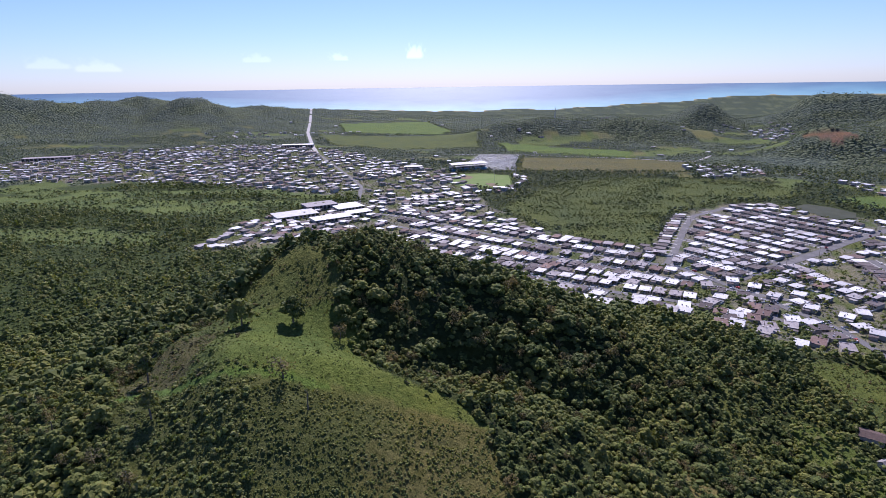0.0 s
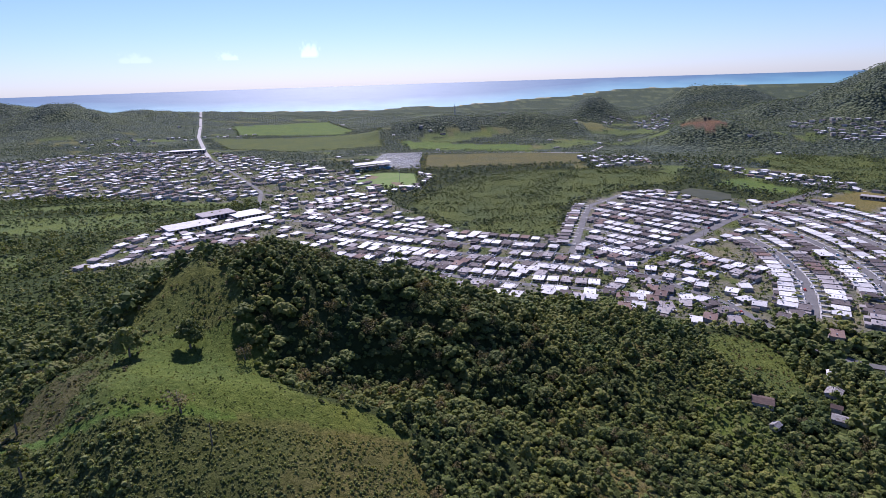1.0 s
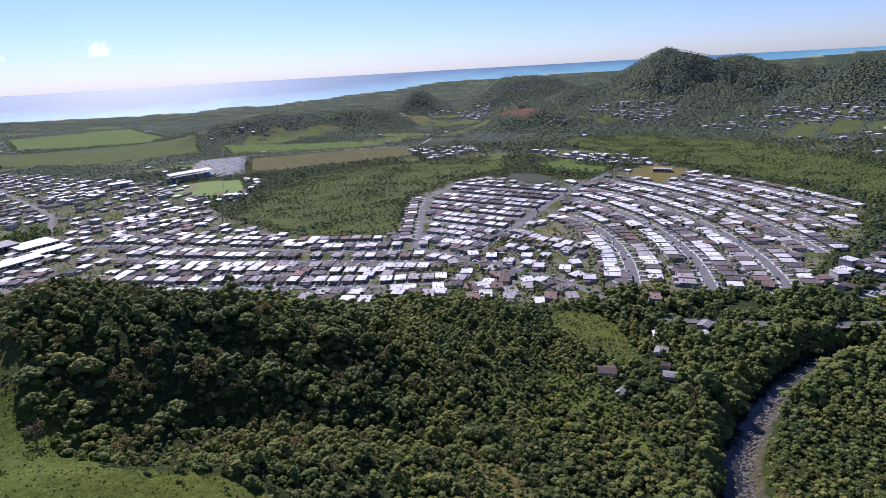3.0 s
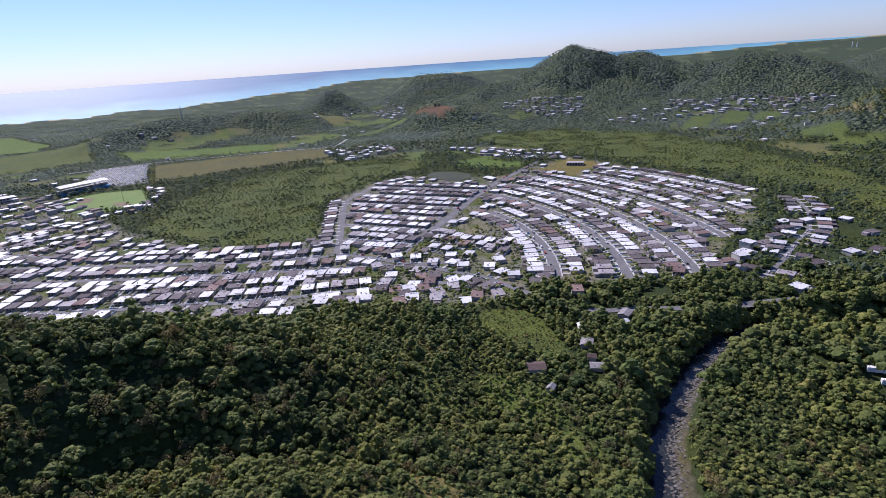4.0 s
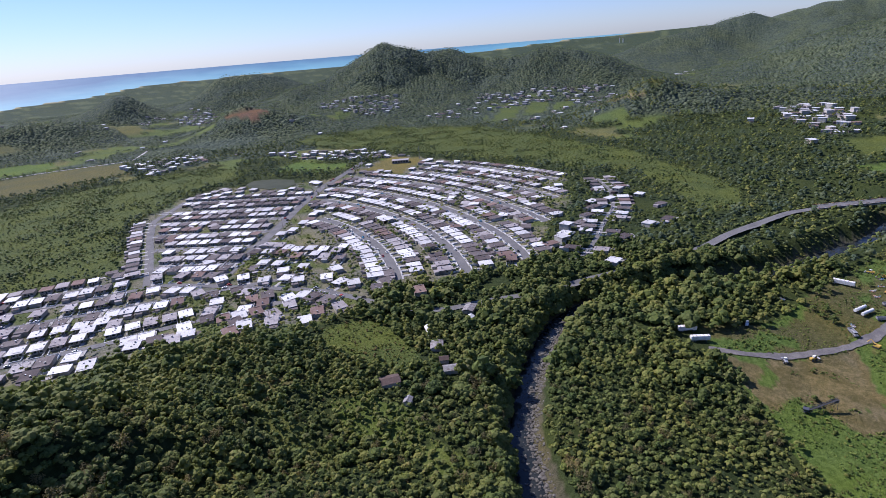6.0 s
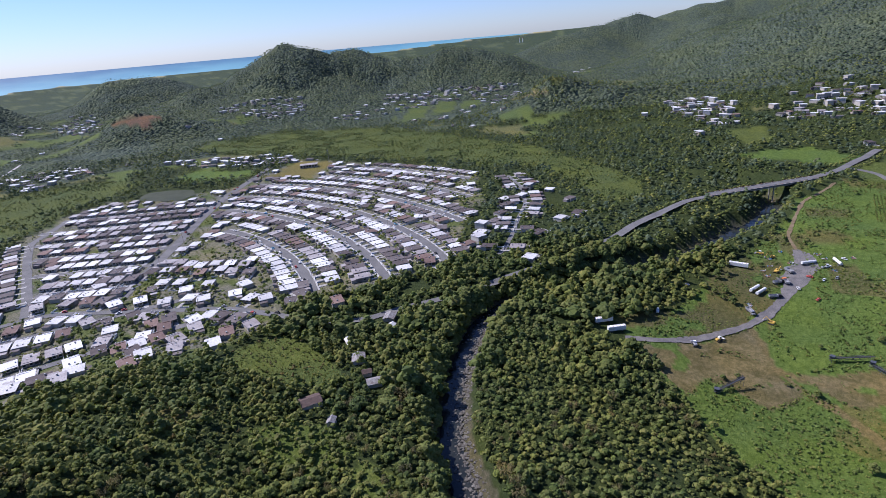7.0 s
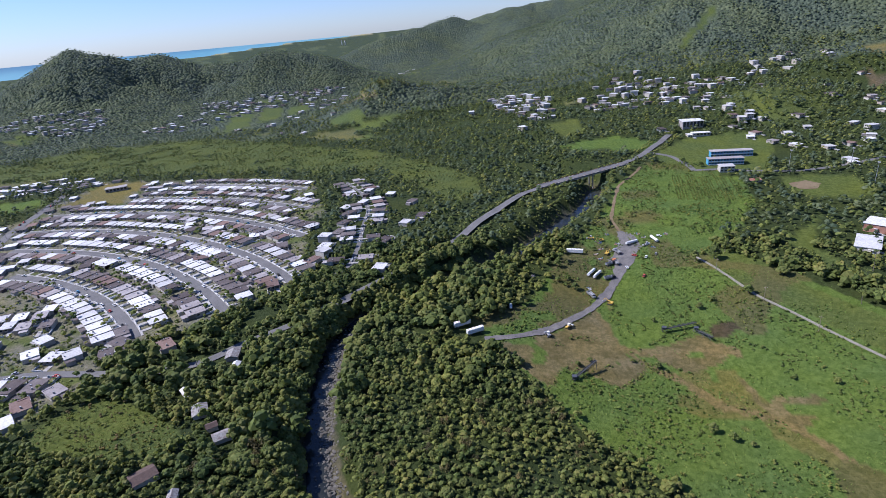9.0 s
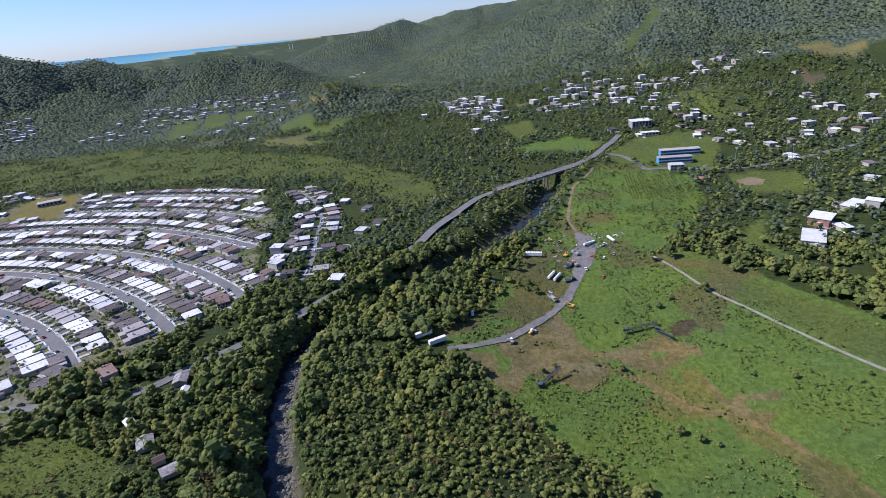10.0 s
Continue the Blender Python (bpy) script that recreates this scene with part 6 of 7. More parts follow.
# ---- bridge ----
def bridge():
    ax, ay, bx, by = 637, 60, 702, -28
    ln, turn = math.hypot(bx - ax, by - ay), math.atan2(by - ay, bx - ax)
    t = thing("bridge", ax, ay, 4.0, turn, "long concrete road bridge with rusty railings over the river", "bridge")
    t.matrix_world = t.matrix_world @ Matrix.Rotation(-math.atan2(2.8, ln), 4, "Y")
    part("deck", box(-6, ln + 6, -5.2, 5.2, -0.9, 0.0), ASPHALT, t, "grey asphalt deck")
    for s in (-1, 1):
        part("girder", box(-4, ln + 4, s * 3.6 - 0.35, s * 3.6 + 0.35, -2.4, -0.9), CONCRETE, t)
        part("kerb", box(-6, ln + 6, s * 5.0 - 0.25, s * 5.0 + 0.25, 0.0, 0.28), CONCRETE, t)
        rail = part("railing", box(-6, ln + 6, s * 5.05 - 0.06, s * 5.05 + 0.06, 0.85, 1.05), ROOF_RED, t, "rusty brown railing")
        k = -6.0
        while k < ln + 6.1:
            part("rail_post", box(k - 0.1, k + 0.1, s * 5.05 - 0.08, s * 5.05 + 0.08, 0.0, 1.05), ROOF_RED, rail)
            k += 4.0
    for k in (0.2, 0.4, 0.6, 0.8):
        pier = part("pier", box(ln * k - 0.6, ln * k + 0.6, -4.4, 4.4, -3.2, -2.4), CONCRETE, t)
        for s in (-3, 3):
            part("column", tube((ln * k, s, -18), (ln * k, s, -3.2), 0.6, 0.6, 10), CONCRETE, pier)


bridge()


# ---- machines and vehicles of the yard ----
def wheel(parent, x, y, r, w=0.3):
    tyre = part("wheel", tube((x, y - w / 2, r), (x, y + w / 2, r), r, r, 12), BLACK, parent)
    part("rim", tube((x, y - w / 2 - 0.02, r), (x, y + w / 2 + 0.02, r), r * 0.5, r * 0.5, 8), METAL, tyre)


def box_trailer(x, y, turn, long=12.0, label="white rusty box trailer parked on grass"):
    t = thing("box_trailer", x, y, ground_at(x, y), turn, label, "trailer", "parked trailers")
    part("body", box(-long / 2, long / 2, -1.25, 1.25, 1.1, 3.8, bevel=0.06), WHITE, t)
    part("chassis", box(-long / 2, long / 2, -0.5, 0.5, 0.8, 1.1), METAL, t)
    for k in range(5):
        rx = -long / 2 + (k + 0.5) * long / 5
        part("roof_rib", box(rx - 0.12, rx + 0.12, -1.2, 1.2, 3.78, 3.84), ROOF_RED, t)
    for wx in (-long / 2 + 1.3, -long / 2 + 2.5, long / 2 - 2.2):
        for s in (-1, 1):
            wheel(t, wx, s * 1.05, 0.5)
    return t


def dump_truck(x, y, turn, paint, label):
    t = thing("dump_truck", x, y, ground_at(x, y), turn, label, "truck", "trucks of the yard")
    cab = part("cab", box(2.2, 4.0, -1.15, 1.15, 0.9, 2.9, bevel=0.12), paint, t)
    part("windscreen", box(3.6, 4.03, -0.95, 0.95, 1.9, 2.65), GLASS, cab)
    part("hood", box(3.9, 5.2, -1.0, 1.0, 0.8, 1.8, bevel=0.12), paint, t)
    bm = box(-3.6, 2.0, -1.25, 1.25, 1.2, 1.4)
    for s in (-1, 1):
        add_box(bm, -3.6, 2.0, s * 1.2 - 0.06, s * 1.2 + 0.06, 1.4, 2.6)
    add_box(bm, 1.9, 2.0, -1.2, 1.2, 1.4, 2.7)
    add_box(bm, -3.6, -3.5, -1.2, 1.2, 1.4, 2.5)
    part("tipper_bed", bm, METAL, t, "open steel tipper bed")
    part("chassis", box(-3.4, 4.8, -0.45, 0.45, 0.7, 1.1), BLACK, t)
    for wx in (-2.6, -1.3, 3.9):
        for s in (-1, 1):
            wheel(t, wx, s * 1.0, 0.52)


def tank_trailer(x, y, turn):
    t = thing("tank_trailer", x, y, ground_at(x, y), turn, "long silver tank trailer beside the track", "trailer", "parked trailers")
    part("tank", tube((-5.5, 0, 2.0), (5.5, 0, 2.0), 1.05, 1.05, 14), WHITE, t)
    part("chassis", box(-5.5, 5.5, -0.4, 0.4, 0.7, 1.0), BLACK, t)
    for wx in (-4.4, -3.2, 4.0):
        for s in (-1, 1):
            wheel(t, wx, s * 0.95, 0.5)


def excavator(x, y, turn, paint, label):
    t = thing("excavator", x, y, ground_at(x, y), turn, label, "excavator", "machines of the yard")
    for s in (-1, 1):
        part("track", box(-1.9, 1.9, s * 1.2 - 0.3, s * 1.2 + 0.3, 0, 0.85, bevel=0.2), BLACK, t)
    part("body", box(-1.9, 1.0, -1.25, 1.25, 0.95, 2.0, bevel=0.12), paint, t)
    cab = part("cab", box(0.1, 1.5, 0.2, 1.2, 1.0, 2.9, bevel=0.1), paint, t)
    part("cab_window", box(0.3, 1.53, 0.17, 1.23, 1.9, 2.7), GLASS, cab)
    part("boom", tube((0.9, -0.3, 1.7), (3.6, -0.3, 3.9), 0.28, 0.2, 6), paint, t)
    part("stick", tube((3.6, -0.3, 3.9), (5.2, -0.3, 1.6), 0.2, 0.16, 6), paint, t)
    part("bucket", box(4.7, 5.7, -0.8, 0.2, 0.5, 1.5, bevel=0.15), METAL, t)


def loader(x, y, turn, paint, label):
    t = thing("loader", x, y, ground_at(x, y), turn, label, "loader", "machines of the yard")
    part("body", box(-2.6, 0.6, -0.85, 0.85, 0.9, 2.0, bevel=0.15), paint, t)
    cab = part("cab", box(-0.7, 0.9, -0.75, 0.75, 1.9, 3.1, bevel=0.1), WHITE, t)
    part("cab_window", box(-0.55, 0.93, -0.78, 0.78, 2.1, 2.9), GLASS, cab)
    for s in (-1, 1):
        part("arm", tube((0.5, s * 0.6, 1.6), (2.8, s * 0.6, 0.8), 0.14, 0.14, 6), paint, t)
        for wx in (-1.7, 1.0):
            wheel(t, wx, s * 1.05, 0.75, 0.5)
    part("bucket", box(2.7, 3.7, -1.3, 1.3, 0.15, 1.2, bevel=0.15), METAL, t)


def car_meshes(paint):
    parts = []
    bm = box(-2.1, 2.1, -0.85, 0.85, 0.35, 0.95, bevel=0.14)
    parts.append(("body", bm, paint))
    bm = bmesh.new()
    made = add_box(bm, -1.3, 0.9, -0.75, 0.75, 0.93, 1.5)
    for v in made:
        if v.co.z > 1.2:
            v.co.x *= 0.72
            v.co.y *= 0.86
    parts.append(("cabin", bm, GLASS))
    parts.append(("roof", box(-0.95, 0.62, -0.64, 0.64, 1.48, 1.54, bevel=0.02), paint))
    return parts


def car(x, y, turn, paint, label, group="parked cars"):
    t = thing("car", x, y, ground_at(x, y) + 0.25, turn, label, "car", group)
    for nm, bm, mat in car_meshes(paint):
        part(nm, bm, mat, t)
    for wx in (-1.3, 1.3):
        for s in (-1, 1):
            part("wheel", tube((wx, s * 0.78 - 0.1, 0.32), (wx, s * 0.78 + 0.1, 0.32), 0.32, 0.32, 10), BLACK, t)
    return t


box_trailer(350, 113, -1.0, 11)
box_trailer(343, 104, -1.0, 11, label="white box trailer with a rusty stained roof")
box_trailer(472, 37, -1.75, 13, "long white container body on the grass")
dump_truck(405, 30, -2.7, METAL, "grey dump truck with an open bed")
dump_truck(452, 12, -0.9, BLACK, "dark dump truck parked beside the track")
dump_truck(454, 7, 0.3, ORANGE, "orange and white dump truck beside the track")
dump_truck(430, 15, -1.2, BLACK, "dark flat truck beside the gravel track")
dump_truck(472, 4, 0.5, METAL, "grey dump truck with raised white cab")
tank_trailer(434, 23, -0.5)
tank_trailer(437, 27, -0.5)
tank_trailer(487, -9, -1.0)
tank_trailer(490, -27, 0.3)
excavator(395, 18, 1.1, YELLOW, "small yellow excavator at the track's edge")
excavator(470, 12, -0.6, YELLOW, "yellow excavator with a folded boom")
excavator(495, 14, 2.0, YELLOW, "yellow excavator among parked machines")
loader(350, 60, 0.4, METAL, "dark grey wheel loader beside the track")
loader(362, 47, -0.7, YELLOW, "yellow backhoe with a white cab on bare earth")
loader(375, 97, 2.3, WHITE, "white wheel loader on the grass")
loader(378, 84, 0.1, WHITE, "white old machine frame in the grass")
loader(500, 22, 1.3, YELLOW, "yellow wheel loader under the trees")
loader(482, -20, 1.9, WHITE, "white dismantled machine beside the track")
car(446, 0, 0.2, WHITE, "white car parked on the gravel track")
car(432, -10, -0.5, RED, "red pickup parked beside the track")
car(465, -8, 1.2, RED, "red car beside the gravel track")
car(461, -16, -0.4, WHITE, "white van parked on the grass")
car(465, -24, -0.2, METAL, "pale old vehicle body in the grass")
car(497, -32, 0.9, WHITE, "white vehicle among scrap metal")


def scrap_heap(x, y, seed):
    """A low pile of beams, plates and drums."""
    g = random.Random(seed)
    t = thing("scrap_heap", x, y, ground_at(x, y), g.uniform(0, 6), "low pile of rusty beams, plates and drums", "scrap", "scrap heaps of the yard")
    for k in range(5):
        a, r = g.uniform(0, 6.28), g.uniform(0.3, 1.6)
        cx, cy = r * math.cos(a), r * math.sin(a)
        part("beam", tube((cx - 1.6 * math.cos(a + 1), cy - 1.6 * math.sin(a + 1), 0.15 + 0.1 * k), (cx + 1.6 * math.cos(a + 1), cy + 1.6 * math.sin(a + 1), 0.3 + 0.16 * k), 0.14, 0.14, 4), g.choice((ROOF_RED, STEEL, METAL)), t)
    for k in range(3):
        cx, cy = g.uniform(-1.8, 1.8), g.uniform(-1.8, 1.8)
        part("drum", tube((cx, cy, -0.1), (cx, cy, 0.95), 0.32, 0.32, 9), g.choice((BLUE, ROOF_RED, WHITE)), t)
        px, py = g.uniform(-1.6, 1.6), g.uniform(-1.6, 1.6)
        part("plate", box(px - 0.9, px + 0.9, py - 0.6, py + 0.6, 0.05 + 0.12 * k, 0.14 + 0.12 * k), g.choice((METAL, ROOF_RED)), t)


def conveyor(x, y, turn, long, rise, label):
    """A lattice conveyor lying on its supports."""
    t = thing("conveyor", x, y, ground_at(x, y), turn, label, "conveyor", "rusty conveyors")
    at = lambda k, s, u: (k * long - long / 2, s * 0.8, 0.9 + k * rise + u)
    for s in (-1, 1):
        for u in (0, 1.4):
            part("chord", tube(at(0, s, u), at(1, s, u), 0.1, 0.1, 5), STEEL, t)
        n = int(long / 1.6)
        for k in range(n):
            part("brace", tube(at(k / n, s, 0 if k % 2 else 1.4), at((k + 1) / n, s, 1.4 if k % 2 else 0), 0.06, 0.06, 4), STEEL, t)
    part("belt", box(-long / 2, long / 2, -0.7, 0.7, 0, 0.15), BLACK, t).matrix_local = Matrix.Translation((0, 0, 1.7 + rise / 2)) @ Matrix.Rotation(-math.atan2(rise, long), 4, "Y")
    for k in (0.05, 0.55, 0.95):
        for s in (-1, 1):
            a = at(k, s, 0)
            part("leg", tube((a[0], s * 1.2, -0.4), a, 0.1, 0.1, 5), STEEL, t)
    hop = bmesh.new()
    bmesh.ops.create_cone(hop, cap_ends=True, segments=4, radius1=0.7, radius2=1.8, depth=2.0, matrix=Matrix.Translation((-long / 2 + 1.5, 0, 2.6)))
    part("hopper", hop, STEEL, t)


STEEL = surface("dark_blue_steel", (0.06, 0.075, 0.10), (0.10, 0.11, 0.13), 0.8, (0.14, 0.09, 0.06), 2.5, 0.6, metal=0.3)
for k, (x, y) in enumerate([(497, -20), (505, -16), (500, -38), (478, -24), (488, 2), (480, 16), (492, 16), (470, 20), (462, 18), (415, 30), (508, 8), (426, 70)]):
    scrap_heap(x, y, k)
conveyor(314, 41, -0.75, 20, 3.0, "dark blue steel lattice conveyor in the meadow")
conveyor(364, -19, -1.3, 22, 2.0, "long dark lattice conveyor lying in the meadow")
conveyor(356, -31, -2.6, 14, 1.2, "dark lattice conveyor frame on bare earth")

# ---- school, halls and stadium ----
def long_block(name, x, y, turn, w, d, h, storeys, wall, roof, label, category, bays=12, trim=None):
    t = thing(name, x, y, ground_at(x, y), turn, label, category)
    part("wall", box(-w / 2, w / 2, -d / 2, d / 2, -3.0, h), wall, t)
    part("roof", box(-w / 2 - 0.6, w / 2 + 0.6, -d / 2 - 0.9, d / 2 + 0.9, h, h + 0.35, bevel=0.05), roof, t)
    for level in range(storeys):
        z = level * h / storeys
        if trim:
            part("gallery", box(-w / 2, w / 2, -d / 2 - 1.6, -d / 2, z + 0.05, z + 0.2), trim, t)
            part("gallery_rail", box(-w / 2, w / 2, -d / 2 - 1.6, -d / 2 - 1.5, z + 0.2, z + 1.1), trim, t)
        for k in range(bays):
            c = -w / 2 + (k + 0.5) * w / bays
            part("window", box(c - w / bays * 0.32, c + w / bays * 0.32, -d / 2 - 0.06, -d / 2 + 0.06, z + 1.2, z + h / storeys - 0.6), GLASS, t)
    return t


long_block("school", 716, -150, -1.57, 44, 9, 6.6, 2, BLUE, ROOF_PALE, "long two-storey blue school block with galleries", "school", 14, WHITE)
long_block("school", 688, -136, -1.57, 36, 9, 6.4, 2, BLUE, ROOF_PALE, "two-storey blue school block with a grey roof", "school", 12, WHITE)
long_block("house", 662, -130, -1.57, 14, 10, 6.2, 2, WALL, ROOF_WHITE, "two-storey house with a white roof near the school", "house", 4)
long_block("hall", 840, -136, -1.5, 26, 18, 8, 1, ROOF_PALE, ROOF_WHITE, "large hall with a flat white roof", "hall", 6)
long_block("hall", 806, -140, -1.5, 22, 8, 4, 1, WALL, ROOF_WHITE, "low white-roofed hall beside the road", "hall", 5)
long_block("house", 490, -188, -0.7, 18, 14, 6, 2, ROOF_RED, ROOF_WHITE, "large red and white house with terraces", "house", 5)
long_block("house", 458, -166, -0.5, 26, 14, 4, 1, WALL, ROOF_WHITE, "wide low house with a white roof", "house", 6)
long_block("house", 515, -226, -0.9, 24, 10, 4, 1, WALL, ROOF_WHITE, "long low house with a white roof", "house", 6)
long_block("shop_hall", -205, 752, 0.55, 58, 34, 4.6, 1, WALL, ROOF_WHITE, "large shop hall with a flat white roof", "shop", 10)
long_block("shop_hall", -150, 728, 0.55, 52, 24, 4.6, 1, WALL, ROOF_WHITE, "long shop hall with a flat white roof", "shop", 10)
long_block("shop_hall", -182, 806, 0.55, 46, 30, 6.5, 1, ROOF_PALE, ROOF_PALE, "tall grey market hall", "shop", 8)
long_block("shop_hall", -140, 800, 0.55, 40, 34, 4.6, 1, WALL, ROOF_WHITE, "square shop hall with a white roof", "shop", 8)
long_block("shop_hall", -118, 760, 0.55, 34, 20, 5, 1, WALL, ROOF_WHITE, "low shop hall with a white roof", "shop", 7)
long_block("warehouse", -420, 1640, 0.1, 90, 30, 9, 1, ROOF_PALE, ROOF_WHITE, "long warehouse with a white roof", "warehouse", 12)
long_block("warehouse", -1000, 1420, 0.3, 110, 30, 8, 1, ROOF_PALE, ROOF_PALE, "long grey warehouse at the town's edge", "warehouse", 12)
long_block("town_hall", -60, 1170, 0.2, 38, 20, 8, 2, WALL, ROOF_WHITE, "large flat-roofed public building", "building", 8)
long_block("clubhouse", 702, 634, -0.95, 26, 12, 4.5, 1, WALL, ROOF_PALE, "open-sided clubhouse with a pale metal roof", "clubhouse", 6)


def stadium():
    t = thing("stadium", 55, 1158, 0, 0.32, "stadium grandstand with a curved white roof", "stadium")
    n = 9
    for k in range(n):
        x0, x1 = -40 + 80 * k / n, -40 + 80 * (k + 1) / n
        f = lambda x: -((x + 5) / 40) ** 2 * 6 if x < -5 else 0
        bm = bmesh.new()
        lo = [bm.verts.new(p) for p in ((x0, -9 + f(x0), 13.2), (x1, -9 + f(x1), 13.2), (x1, 10 + f(x1), 15.0), (x0, 10 + f(x0), 15.0))]
        hi = [bm.verts.new((v.co.x, v.co.y, v.co.z + 0.5)) for v in lo]
        bm.faces.new(lo[::-1])
        bm.faces.new(hi)
        for i in range(4):
            bm.faces.new((lo[i], lo[(i + 1) % 4], hi[(i + 1) % 4], hi[i]))
        part("roof_panel", bm, ROOF_WHITE, t)
        part("stand", box(x0, x1, 2 + f(x0), 11 + f(x0), -1, 8.0), CONCRETE, t)
        part("tier", box(x0, x1, -5 + f(x0), 2 + f(x0), -1, 4.0), BLUE, t)
        part("column", tube((x0 + 0.5, 8 + f(x0), 8), (x0 + 0.5, 8 + f(x0), 14.6), 0.35, 0.3, 8), CONCRETE, t)


stadium()


def light_mast(x, y, tall=24):
    t = thing("light_mast", x, y, ground_at(x, y), 0.3, "tall steel floodlight mast at a sports field", "light mast", "light masts")
    part("mast", tube((0, 0, -1), (0, 0, tall), 0.3, 0.16, 8), METAL, t)
    part("lamp_frame", box(-1.6, 1.6, -0.2, 0.2, tall - 1.2, tall), METAL, t)


for x, y in ((20, 1075), (95, 1000), (140, 1050), (640, 660), (735, 620), (700, 690), (660, -190), (600, -240), (655, -245)):
    light_mast(x, y, 20)


def radio_mast():
    t = thing("radio_mast", 511, 2549, ground_at(511, 2549), 0, "tall steel lattice radio mast on the coast", "mast")
    for sx, sy in ((-1, -1), (1, -1), (1, 1), (-1, 1)):
        part("leg", tube((sx * 2.4, sy * 2.4, -1), (sx * 0.7, sy * 0.7, 62), 0.5, 0.35, 5), METAL, t)
    for k in range(10):
        w = 2.4 - 1.7 * k / 10
        z = 6 * k + 2
        part("brace", tube((-w, -w, z), (w * 0.9, -w * 0.9, z + 6), 0.22, 0.22, 4), METAL, t)
        part("brace", tube((w, w, z), (-w * 0.9, w * 0.9, z + 6), 0.22, 0.22, 4), METAL, t)


radio_mast()


# ---- cemetery ----
def cemetery():
    rng = random.Random(9)
    vs, fs = [], []
    cube = np.array([(sx, sy, sz) for sx in (-.5, .5) for sy in (-.5, .5) for sz in (0, 1)])
    quads = np.array([(0, 1, 3, 2), (4, 6, 7, 5), (0, 4, 5, 1), (2, 3, 7, 6), (1, 5, 7, 3), (0, 2, 6, 4)])
    x = 50.0
    while x < 200:
        y = 1130.0
        while y < 1410:
            if inside(np.array([x]), np.array([y]), CEMETERY)[0] and rng.random() < 0.8:
                fs.append(quads + 8 * len(vs))
                vs.append(cube * (rng.uniform(1.4, 2.6), rng.uniform(2.4, 3.4), rng.uniform(0.7, 2.0)) + (x + rng.uniform(-.4, .4), y + rng.uniform(-.4, .4), -0.3))
            y += 5.2
        x += 3.6
    f = np.concatenate(fs)
    me = mesh_from("cemetery", np.concatenate(vs), np.full(len(f), 4), f.ravel(), [TOMB])
    tagged(new("cemetery_tombs", me), "dense rows of pale stone tombs", "tombs", kind="stuff")


cemetery()


# ---- small houses by the river, cars and crops ----
def shed(x, y, turn, w, d, roof, label, tall=2.6):
    t = thing("shed", x, y, ground_at(x, y), turn, label, "shed", "sheds by the river")
    part("wall", box(-w / 2, w / 2, -d / 2, d / 2, -1.5, tall), WALL, t)
    for s in (-1, 1):
        bm = bmesh.new()
        v = [bm.verts.new(p) for p in ((-w / 2 - .4, s * (d / 2 + .5), tall - 0.15), (w / 2 + .4, s * (d / 2 + .5), tall - 0.15), (w / 2 + .4, 0, tall + 1.1), (-w / 2 - .4, 0, tall + 1.1))]
        u = [bm.verts.new((q.co.x, q.co.y, q.co.z + 0.1)) for q in v]
        bm.faces.new(v)
        bm.faces.new(u[::-1])
        for i in range(4):
            bm.faces.new((v[i], u[i], u[(i + 1) % 4], v[(i + 1) % 4]))
        bmesh.ops.recalc_face_normals(bm, faces=bm.faces[:])
        part("roof_slope", bm, roof, t)
    part("door", box(-0.45, 0.45, -d / 2 - 0.05, -d / 2 + 0.05, 0, 2.0), DOOR, t)
    part("window", box(1.2, 2.2, -d / 2 - 0.05, -d / 2 + 0.05, 1.0, 1.9), GLASS, t)


shed(208, 232, 2.5, 10, 8, ROOF_OLD, "old house with a rusty brown tin roof")
shed(200, 213, 0.4, 4.5, 3.5, ROOF_TIN, "small grey shed among bushes")
shed(269, 251, 0.9, 10, 4, ROOF_WHITE, "narrow long shed with a white roof")
shed(255, 235, 0.6, 9, 7, ROOF_TIN, "weathered grey house in the trees")
shed(238, 213, 2.3, 8, 6, ROOF_TIN, "small house with a patched pale tin roof")
shed(244, 222, 2.3, 5, 4, ROOF_OLD, "small brown-roofed hut beside a yard")
shed(297, 238, 0.2, 5, 4, ROOF_WHITE, "small white hut beside the road")
shed(308, 246, 0.3, 9, 7, ROOF_TIN, "grey-roofed house beside the road")
shed(620, -143, -1.3, 12, 8, ROOF_RED, "small building with a reddish roof")
CAR_PAINT = [(WHITE, "white"), (RED, "red"), (METAL, "grey"), (BLACK, "black"), (BLUE, "blue")]
protos = [car(900 + 8 * k, -900, 0, p, "small " + w + " car parked by the kerb") for k, (p, w) in enumerate(CAR_PAINT)]
rng = random.Random(77)
first = set()
for r, a0, a1 in FAN[:5]:
    for k in range(15):
        a = rng.uniform(a0 + 2, a1 - 2)
        rr = r + rng.choice((-2.8, 2.8))
        x, y = HEART[0] + rr * math.cos(radians(a)), HEART[1] + rr * math.sin(radians(a))
        i = rng.choice((0, 0, 1, 2, 2, 3, 4))
        m = Matrix.Translation((x, y, ground_at(x, y) + 0.25)) @ Matrix.Rotation(radians(a) + math.pi / 2, 4, "Z")
        if i in first:
            copy_thing(protos[i], m)
        else:
            first.add(i)
            protos[i].matrix_world = m
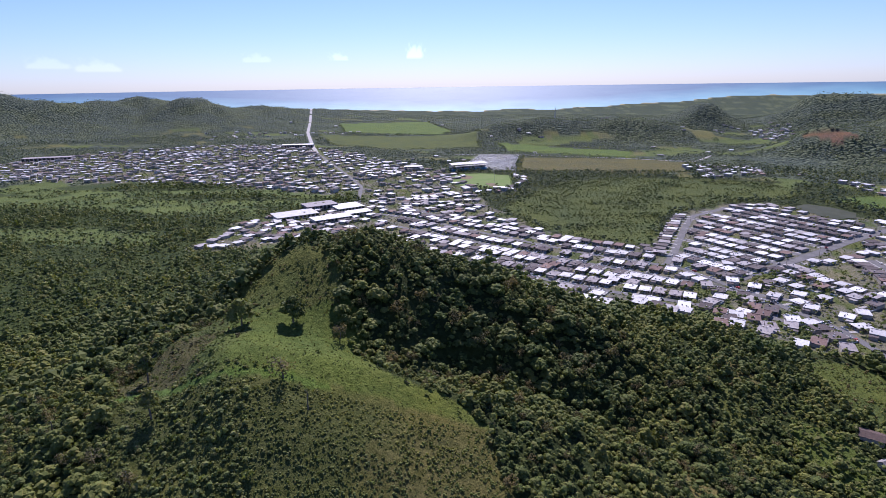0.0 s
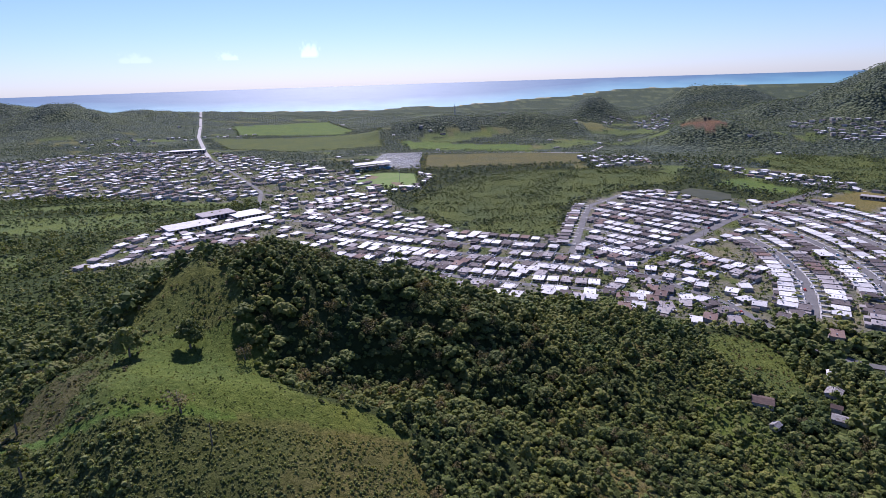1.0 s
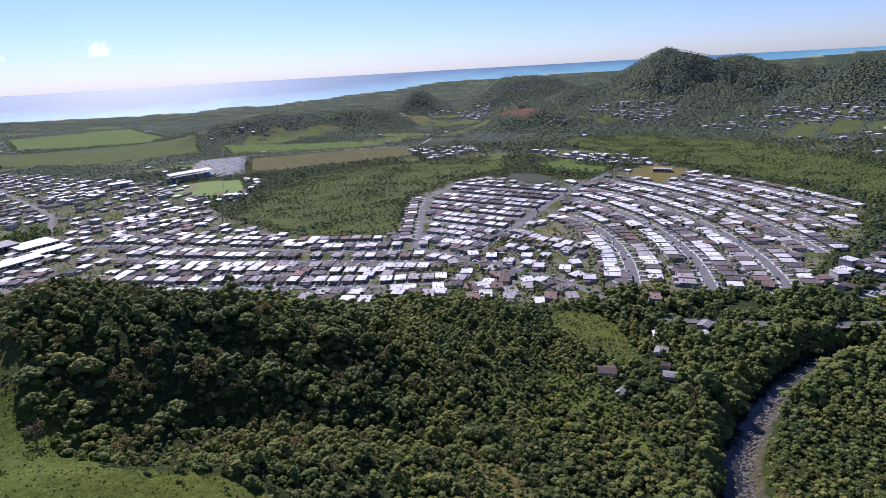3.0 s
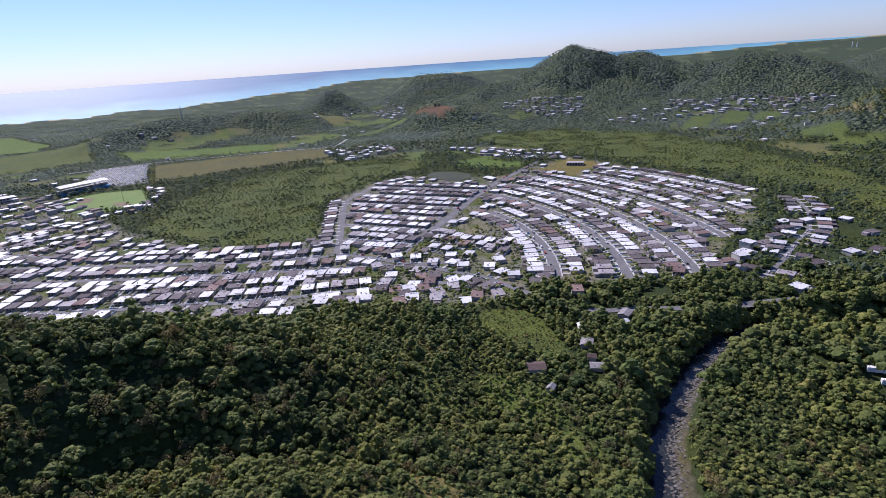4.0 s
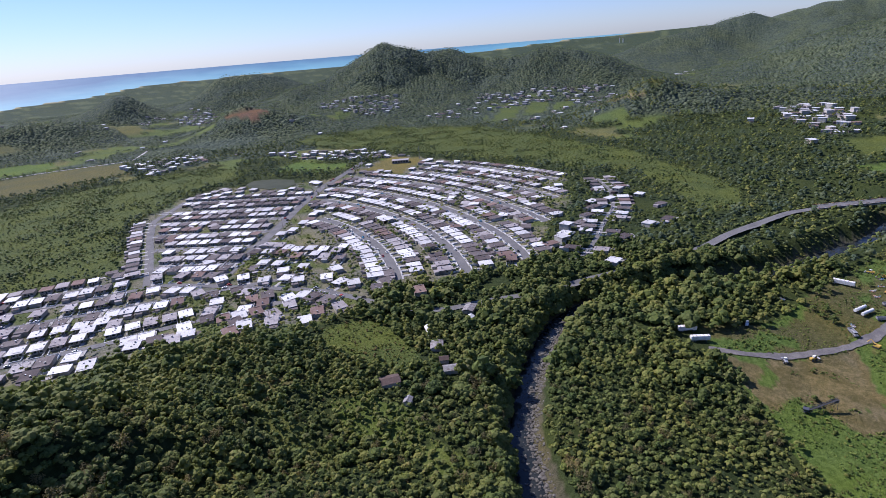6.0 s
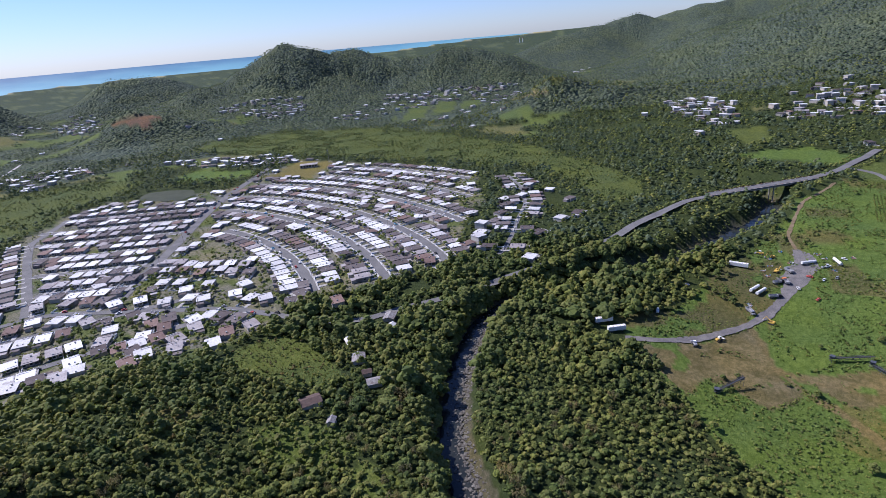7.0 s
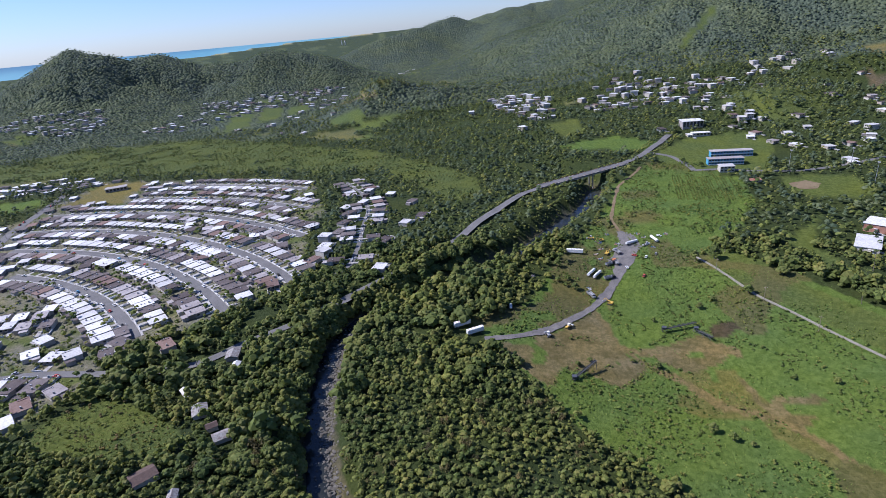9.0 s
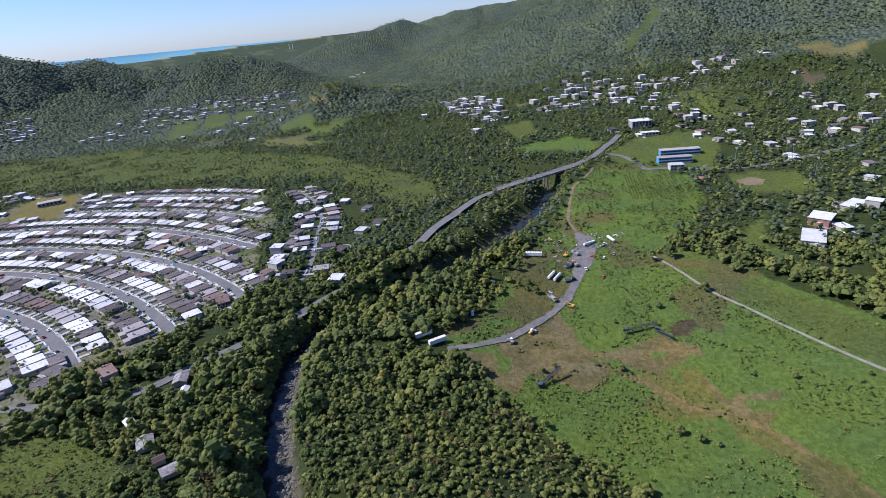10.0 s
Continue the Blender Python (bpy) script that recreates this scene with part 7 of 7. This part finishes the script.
for line in [AVENUE] + STRIP_STREETS + [STRIP_ROAD[3:9]]:
    for (ax, ay), (bx, by) in zip(line, line[1:]):
        for k in range(2):
            f = rng.uniform(0.1, 0.9)
            turn = math.atan2(by - ay, bx - ax)
            o = rng.choice((-2.6, 2.6))
            x, y = ax + (bx - ax) * f - math.sin(turn) * o, ay + (by - ay) * f + math.cos(turn) * o
            copy_thing(protos[rng.choice((0, 1, 2, 3))], Matrix.Translation((x, y, ground_at(x, y) + 0.3)) @ Matrix.Rotation(turn, 4, "Z"))


def crops():
    """Rows of young plants in the kitchen field."""
    xs, ys = [], []
    g = np.random.default_rng(5)
    for k in range(26):
        u = np.arange(0, 110, 1.6)
        x, y = 685 - u * 0.98 - k * 0.6, -78 - k * 2.6 + u * 0.12
        ok = inside(x, y, PLANTS) & (k % 5 != 4)
        xs.append(x[ok])
        ys.append(y[ok])
    x, y = np.concatenate(xs), np.concatenate(ys)
    mass("crops", "straight rows of leafy green plants", x, y, g, weed_t, [LEAF_BUSH], (0.9, 1.5), "crops")


crops()


# ---- two far chimneys on the coastal plain ----
for turn, tall in ((70.6, 34), (70.9, 30)):
    r = 4250.0
    cx, cy = math.sin(radians(turn)) * r, math.cos(radians(turn)) * r
    stack = thing("chimney_stack", cx, cy, float(rim(np.array([r]))[0]), 0, "tall pale power station chimney on the coastal plain", "chimney", "far chimneys")
    part("shaft", tube((0, 0, -6), (0, 0, tall), 3.0, 2.0, 12), WHITE, stack)
    part("cap", tube((0, 0, tall), (0, 0, tall + 3), 2.1, 2.1, 12), RED, stack)


# ---- clouds far out over the sea ----
CLOUD = bpy.data.materials.new("cloud")
CLOUD.use_nodes = True
cn = CLOUD.node_tree
# sunlit white put in as emission, added to the sky behind
glow, clear, blend, thick = (cn.nodes.new(k) for k in ("ShaderNodeEmission", "ShaderNodeBsdfTransparent", "ShaderNodeAddShader", "ShaderNodeAttribute"))
glow.inputs["Color"].default_value = (0.96, 0.98, 1.0, 1)
thick.attribute_name = "thick"
cn.links.new(thick.outputs["Fac"], glow.inputs["Strength"])
cn.links.new(clear.outputs[0], blend.inputs[0])
cn.links.new(glow.outputs[0], blend.inputs[1])
cn.links.new(blend.outputs[0], cn.nodes["Material Output"].inputs["Surface"])


def cloud(turn, up, wide, tall, dense, seed):
    """A far bank of cloud: soft lumps that thin out to the sky."""
    rng = np.random.default_rng(seed)
    r = 4930.0
    u, v = [g.ravel() for g in np.meshgrid(np.linspace(-1, 1, 49), np.linspace(0, 1, 25))]
    c, n = math.cos(radians(turn)), math.sin(radians(turn))
    heap = np.zeros(len(u))
    for _ in range(9):
        a, b = rng.uniform(-0.6, 0.6), rng.uniform(0.12, 0.3)
        b = b * (1.4 - abs(a))
        heap = np.maximum(heap, 1 - np.hypot((u - a) / 0.42, (v - b) / (0.5 * (1.15 - abs(a)))))
    heap = heap + 0.16 * lattice(u * 6 + seed, v * 4, 88) + 0.10 * lattice(u * 14, v * 9 + seed, 89)
    thick_ = np.clip(heap * 1.8, 0, 1) * np.clip(v / 0.12, 0, 1) * np.clip((1 - np.abs(u)) / 0.15, 0, 1) * np.clip((1 - v) / 0.15, 0, 1) * dense * 0.20
    bulge = heap * wide * 0.1
    x, y = n * (r - bulge) + u * wide / 2 * c, c * (r - bulge) - u * wide / 2 * n
    q = sheet_corners(49, 25, False)
    me = mesh_from("cloud", np.c_[x, y, EYE + math.tan(radians(up)) * r + (v - 0.4) * tall], np.full(len(q), 4), q.ravel(), [CLOUD], True)
    me.attributes.new("thick", "FLOAT", "POINT").data.foreach_set("value", thick_.astype(np.float32))
    tagged(new("backdrop_cloud", me), "small white fair-weather cloud over the sea", "cloud", kind="structure")


for k, (turn, up, wide, tall, dense) in enumerate([(-2.4, 2.95, 190, 150, 0.85), (-9.9, 2.55, 190, 80, 0.5), (-17.3, 2.45, 260, 90, 0.3), (-30.3, 1.8, 330, 120, 0.35), (-33.8, 2.0, 300, 110, 0.3)]):
    cloud(turn, up, wide, tall, dense, k + 3)
